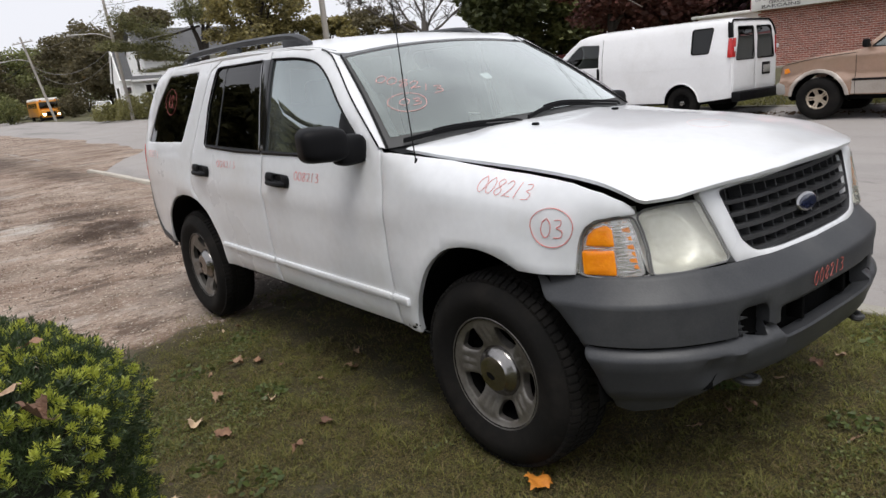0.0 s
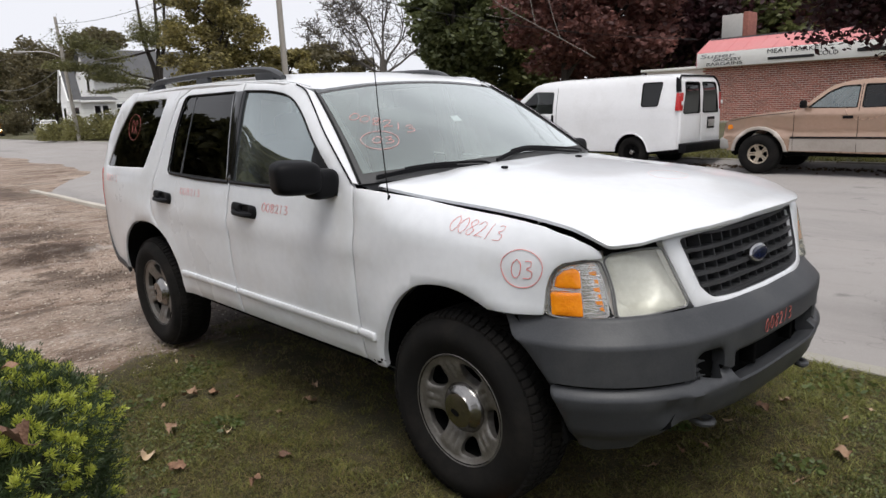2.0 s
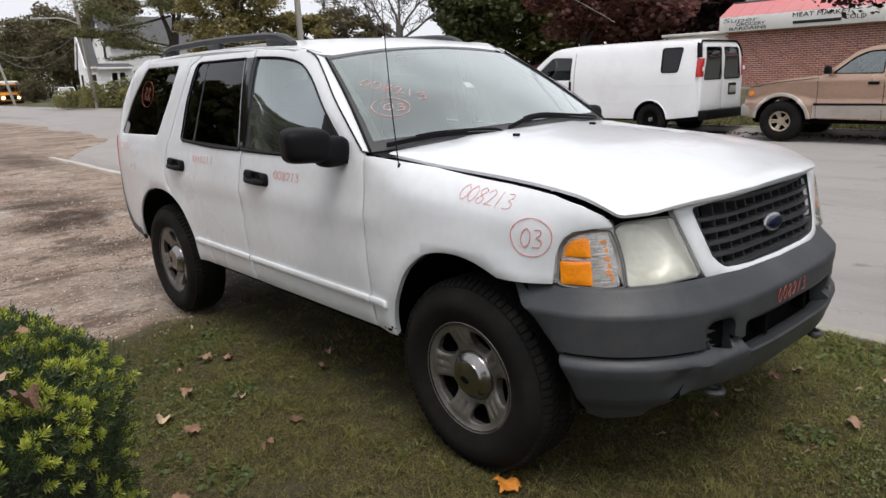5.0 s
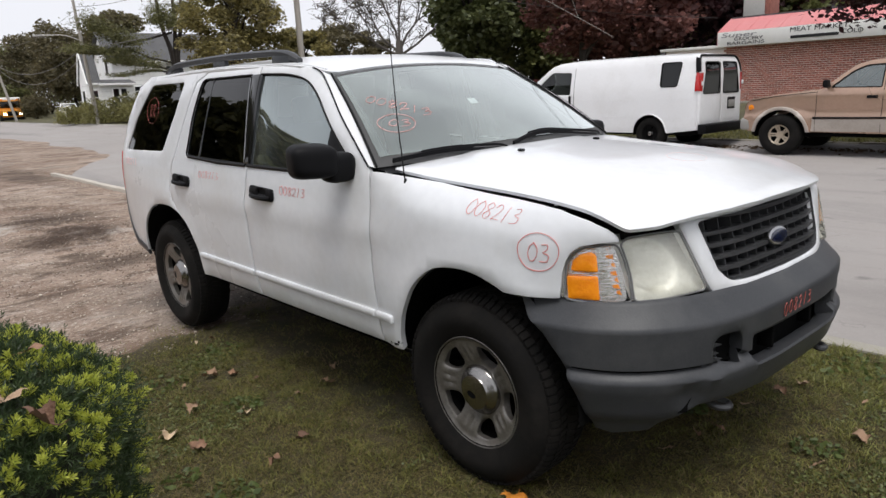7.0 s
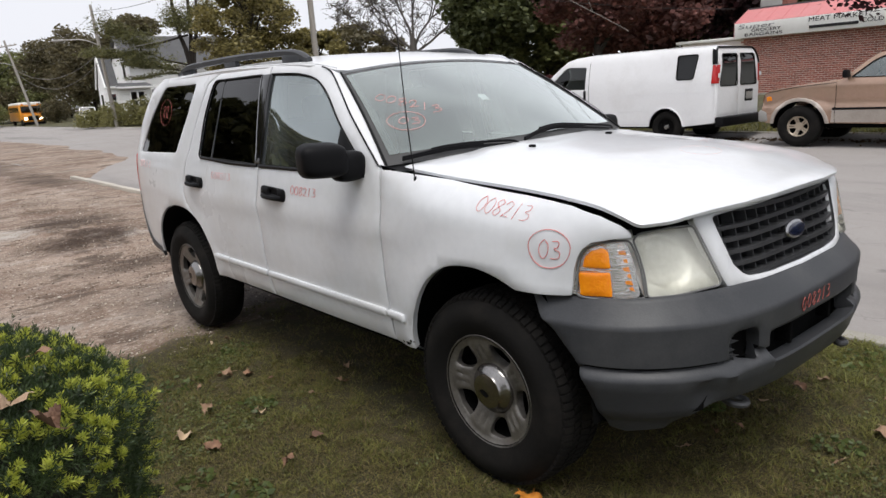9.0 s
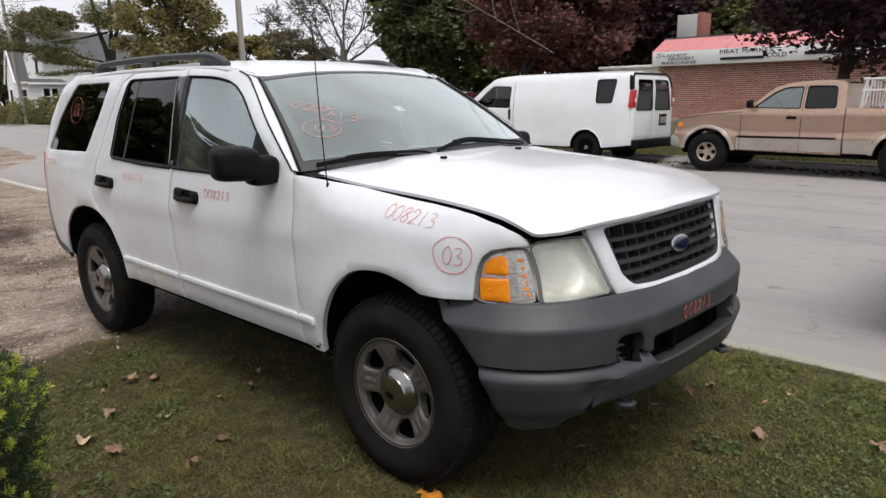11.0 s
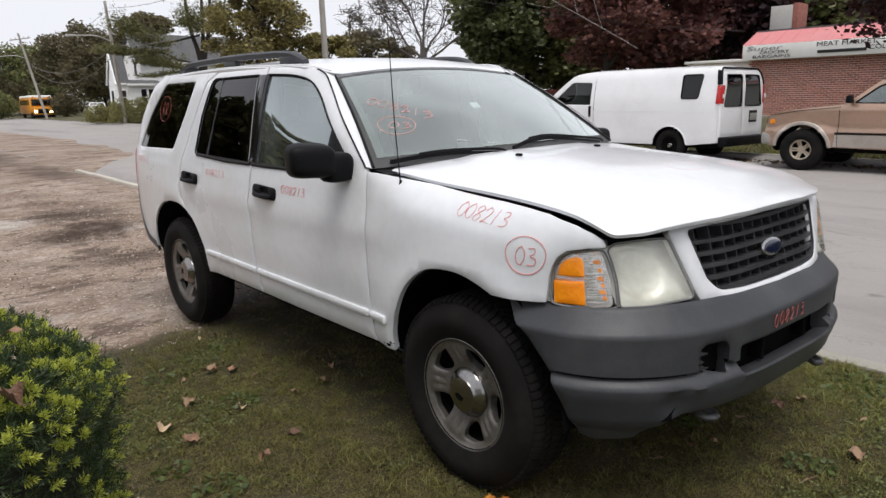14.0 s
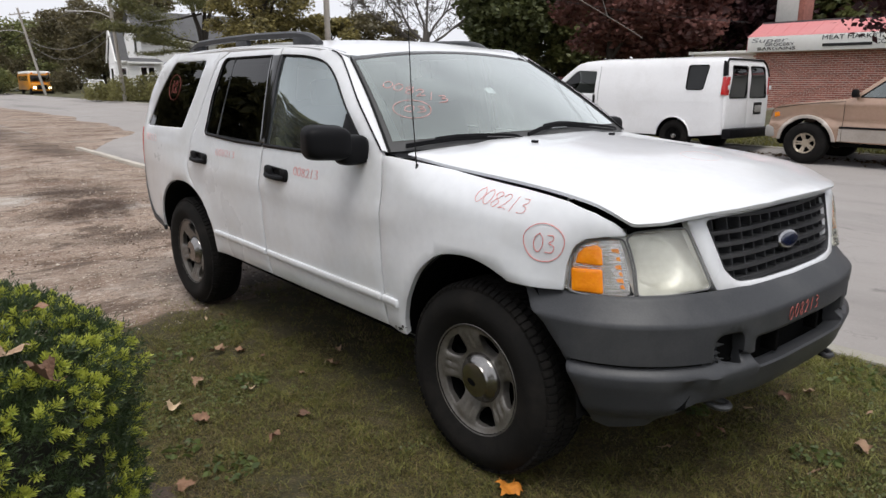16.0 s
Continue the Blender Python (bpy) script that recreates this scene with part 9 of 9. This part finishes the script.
MAPLE = MAPLE + [(-x, y) for x, y in MAPLE[-2:0:-1]]
MAPLE = [(x * k, 0.4 + (y - 0.4) * k) for x, y, k in ((x, y, (0.45 / max(0.05, math.hypot(x, y - 0.4))) ** 0.30) for x, y in MAPLE)]
OVAL = [(0, 0), (0.14, 0.12), (0.22, 0.35), (0.20, 0.6), (0.10, 0.85), (0.0, 1.0), (-0.11, 0.84), (-0.2, 0.58), (-0.21, 0.33), (-0.13, 0.1)]


def fallen_leaf(x, y, z, size, kind, material, turn, curl, label, seed, tilt=None):
    rnd = random.Random(seed)
    kx, ky = rnd.uniform(0.5, 1.4) * curl, rnd.uniform(-1.0, 1.2) * curl
    def fn(u, v):
        w = v - 0.4
        return (u * size * (1 - 0.2 * kx), w * size, size * (0.55 * kx * u * u + 0.35 * ky * w * w + 0.10 * curl * math.sin(7 * u + seed) * math.cos(5 * v) + 0.16 * noise.noise((u * 3.2 + seed, v * 3.2, seed * 1.7))) + 0.004)
    bm = panel(spaced(MAPLE if kind == "maple" else OVAL, 0.065), fn, 0.12, flange=0.0, lip=0, drop=0, out=(0, 0, 1))
    lo = min(v.co.z for v in bm.verts)
    tilt = tilt or (rnd.uniform(-20, 20), rnd.uniform(-20, 20))
    leaf = part("fallen_leaf", bm, material, None, smooth=60)
    tagged(leaf, label, "leaf", group="fallen leaves")
    leaf.matrix_world = pose(x, y, z - lo + 0.008, tilt[0], tilt[1], turn)
    part("stalk", tube([(0, -0.42 * size, fn(0, 0)[2]), (0.03 * size, -0.62 * size, fn(0, 0)[2] + 0.01 * size), (0.10 * size, -0.80 * size, 0.0)], [size * 0.018, size * 0.013, size * 0.010], 5), material, leaf)
    return leaf


tan_l, rust_l = "curled dry tan leaf lying on the lawn", "small rust-brown leaf lying on the lawn"
spots = ((-1.84, -1.17, 0.10, 0), (-1.77, -1.06, 0.08, 1), (-1.24, -0.75, 0.085, 0), (-1.25, -0.94, 0.06, 0), (-2.44, -0.99, 0.06, 0), (-2.43, -0.88, 0.06, 1), (-1.81, -1.33, 0.06, 0), (-1.49, -1.41, 0.09, 0),
         (-1.25, -1.24, 0.07, 0), (-1.3, -1.61, 0.115, 0), (-1.1, -1.56, 0.09, 1), (-0.82, -1.17, 0.075, 1), (-0.72, -1.37, 0.07, 1), (-0.76, -1.92, 0.07, 0), (-0.61, -1.81, 0.08, 1), (-1.41, -0.61, 0.07, 0),
         (0.57, 0.68, 0.09, 1), (0.63, 0.83, 0.08, 0), (0.53, 0.15, 0.06, 1), (0.49, 0.03, 0.06, 1), (0.52, 0.44, 0.06, 0), (1.01, 0.44, 0.095, 0), (0.95, 0.12, 0.06, 0), (0.46, -0.17, 0.06, 0), (0.91, 0.81, 0.06, 0), (0.96, 0.98, 0.05, 0),
         (1.44, 0.66, 0.09, 0), (1.60, 0.43, 0.10, 0), (1.35, -0.2, 0.06, 1), (-2.1, -1.6, 0.06, 0), (-1.6, -1.0, 0.05, 1))
rnd = random.Random(12)
for i, (x, y, size, k) in enumerate(spots):
    fallen_leaf(x, y, 0.0201 * y + 0.012, size, "maple" if size > 0.065 else "oval", RUST if k else DEAD, rnd.uniform(0, 360), rnd.uniform(1.0, 1.8), rust_l if k else tan_l, i)
fallen_leaf(0.24, -0.90, 0.0, 0.125, "maple", ORANGE, 200, 0.5, "bright orange maple leaf lying before the wheel", 91)
bz = gz(BX, BY)
fallen_leaf(0.33, -2.455, bz + 1.03, 0.118, "maple", DEAD, 238, 1.0, "large tan maple leaf caught on the bush", 92, (20, -26))
fallen_leaf(0.40, -2.40, bz + 1.0, 0.08, "maple", RUST, 120, 1.9, "curled brown leaf caught on the bush", 93)
fallen_leaf(0.12, -2.34, bz + 1.05, 0.07, "oval", RUST, 30, 0.9, "small rust leaf caught on the bush", 94)

# loose stones in the lot
STONE = mat("pale_gravel_stone", (0.60, 0.53, 0.45), (0.40, 0.34, 0.28), rough=0.9, scale=20, fine=120, bump=0.4, per_island=0.6)
rng = np.random.default_rng(33)
n = 6000
x = -2.5 - rng.uniform(0, 1, n) ** 1.6 * 12
y = rng.uniform(-5.5, 1.45, n)
s = rng.uniform(0.003, 0.010, n) * (1 + 0.8 * (rng.uniform(0, 1, n) > 0.95))
oct_v = np.array([(1, 0, 0), (-1, 0, 0), (0, 1, 0), (0, -1, 0), (0, 0, 0.7), (0, 0, -0.7)], float)
oct_f = np.array([(0, 2, 4), (2, 1, 4), (1, 3, 4), (3, 0, 4), (2, 0, 5), (1, 2, 5), (3, 1, 5), (0, 3, 5)])
zz = np.array([gz(a, b) for a, b in zip(x, y)])
v = (oct_v[None] * s[:, None, None] * rng.uniform(0.6, 1.4, (n, 6, 3)) + np.stack([x, y, zz], 1)[:, None]).reshape(-1, 3)
f = (oct_f[None] + np.arange(n)[:, None, None] * 6).reshape(-1, 3)
me = bpy.data.meshes.new("gravel")
me.from_pydata(v.tolist(), [], f.tolist())
ob = part("gravel", me, STONE, None)
tagged(ob, "loose pale stones scattered over the dirt lot", "gravel", kind="stuff")

# dark clods of churned earth in the lot
CLOD = mat("dark_earth_clod", (0.16, 0.11, 0.08), (0.07, 0.045, 0.032), rough=0.95, scale=20, fine=90, bump=0.6, per_island=0.6)
n = 3600
spot = rng.integers(0, 10, n)
mid = np.array([(-7.3, -0.6), (-7.7, -0.25), (-9.1, -0.25), (-5.5, -0.4), (-4.0, -0.3), (-11.0, -0.8), (-6.2, -1.9), (-9.0, -2.6), (-5.6, 0.4), (-12.5, 0.2)])[spot]
wide_x = np.array([0.30, 0.3, 0.4, 0.3, 0.7, 1.5, 1.3, 1.6, 0.9, 1.6])[spot]
x, y = mid[:, 0] + rng.normal(size=n) * wide_x, np.minimum(1.3, mid[:, 1] + rng.normal(size=n) * 0.33)
s = rng.uniform(0.003, 0.010, n)
zz = np.array([gz(a, b) for a, b in zip(x, y)])
v = (oct_v[None] * s[:, None, None] * rng.uniform(0.5, 1.5, (n, 6, 3)) + np.stack([x, y, zz + 0.002], 1)[:, None]).reshape(-1, 3)
f = (oct_f[None] + np.arange(n)[:, None, None] * 6).reshape(-1, 3)
me = bpy.data.meshes.new("earth_clods")
me.from_pydata(v.tolist(), [], f.tolist())
ob = part("earth_clods", me, CLOD, None)
tagged(ob, "dark churned earth clods lying on the dirt lot", "earth", kind="stuff")

# fallen leaves gathered along the far kerb, and tufts on the verge
LITTER = leaf_mat("brown_leaf_litter", (0.13, 0.085, 0.05), (0.05, 0.034, 0.022), 0.8)
rng = np.random.default_rng(44)
n = 9000
spots = np.stack([rng.uniform(-26, 9, n), 13.42 - np.abs(rng.normal(size=n)) * 0.42, np.zeros(n)], 1)
spots[:, 2] = [gz(x, y) + 0.012 for x, y, _ in spots]
ob = part("leaf_litter", leaves_mesh("leaf_litter", spots, 0.065, rng, flat=0.12, long=1.3), LITTER, None)
tagged(ob, "brown leaf litter gathered along the far kerb", "leaf litter", kind="stuff")
n = 16000
pts = np.stack([rng.uniform(-26, 9, n), rng.uniform(13.6, 16.5, n), np.zeros(n)], 1)
pts[:, 2] = [gz(x, y) for x, y, _ in pts]
ob = part("verge_grass", blades("verge_grass", pts, 0.11, 0.012, rng), BLADE, None)
tagged(ob, "short rough grass on the far verge", "grass", kind="stuff")
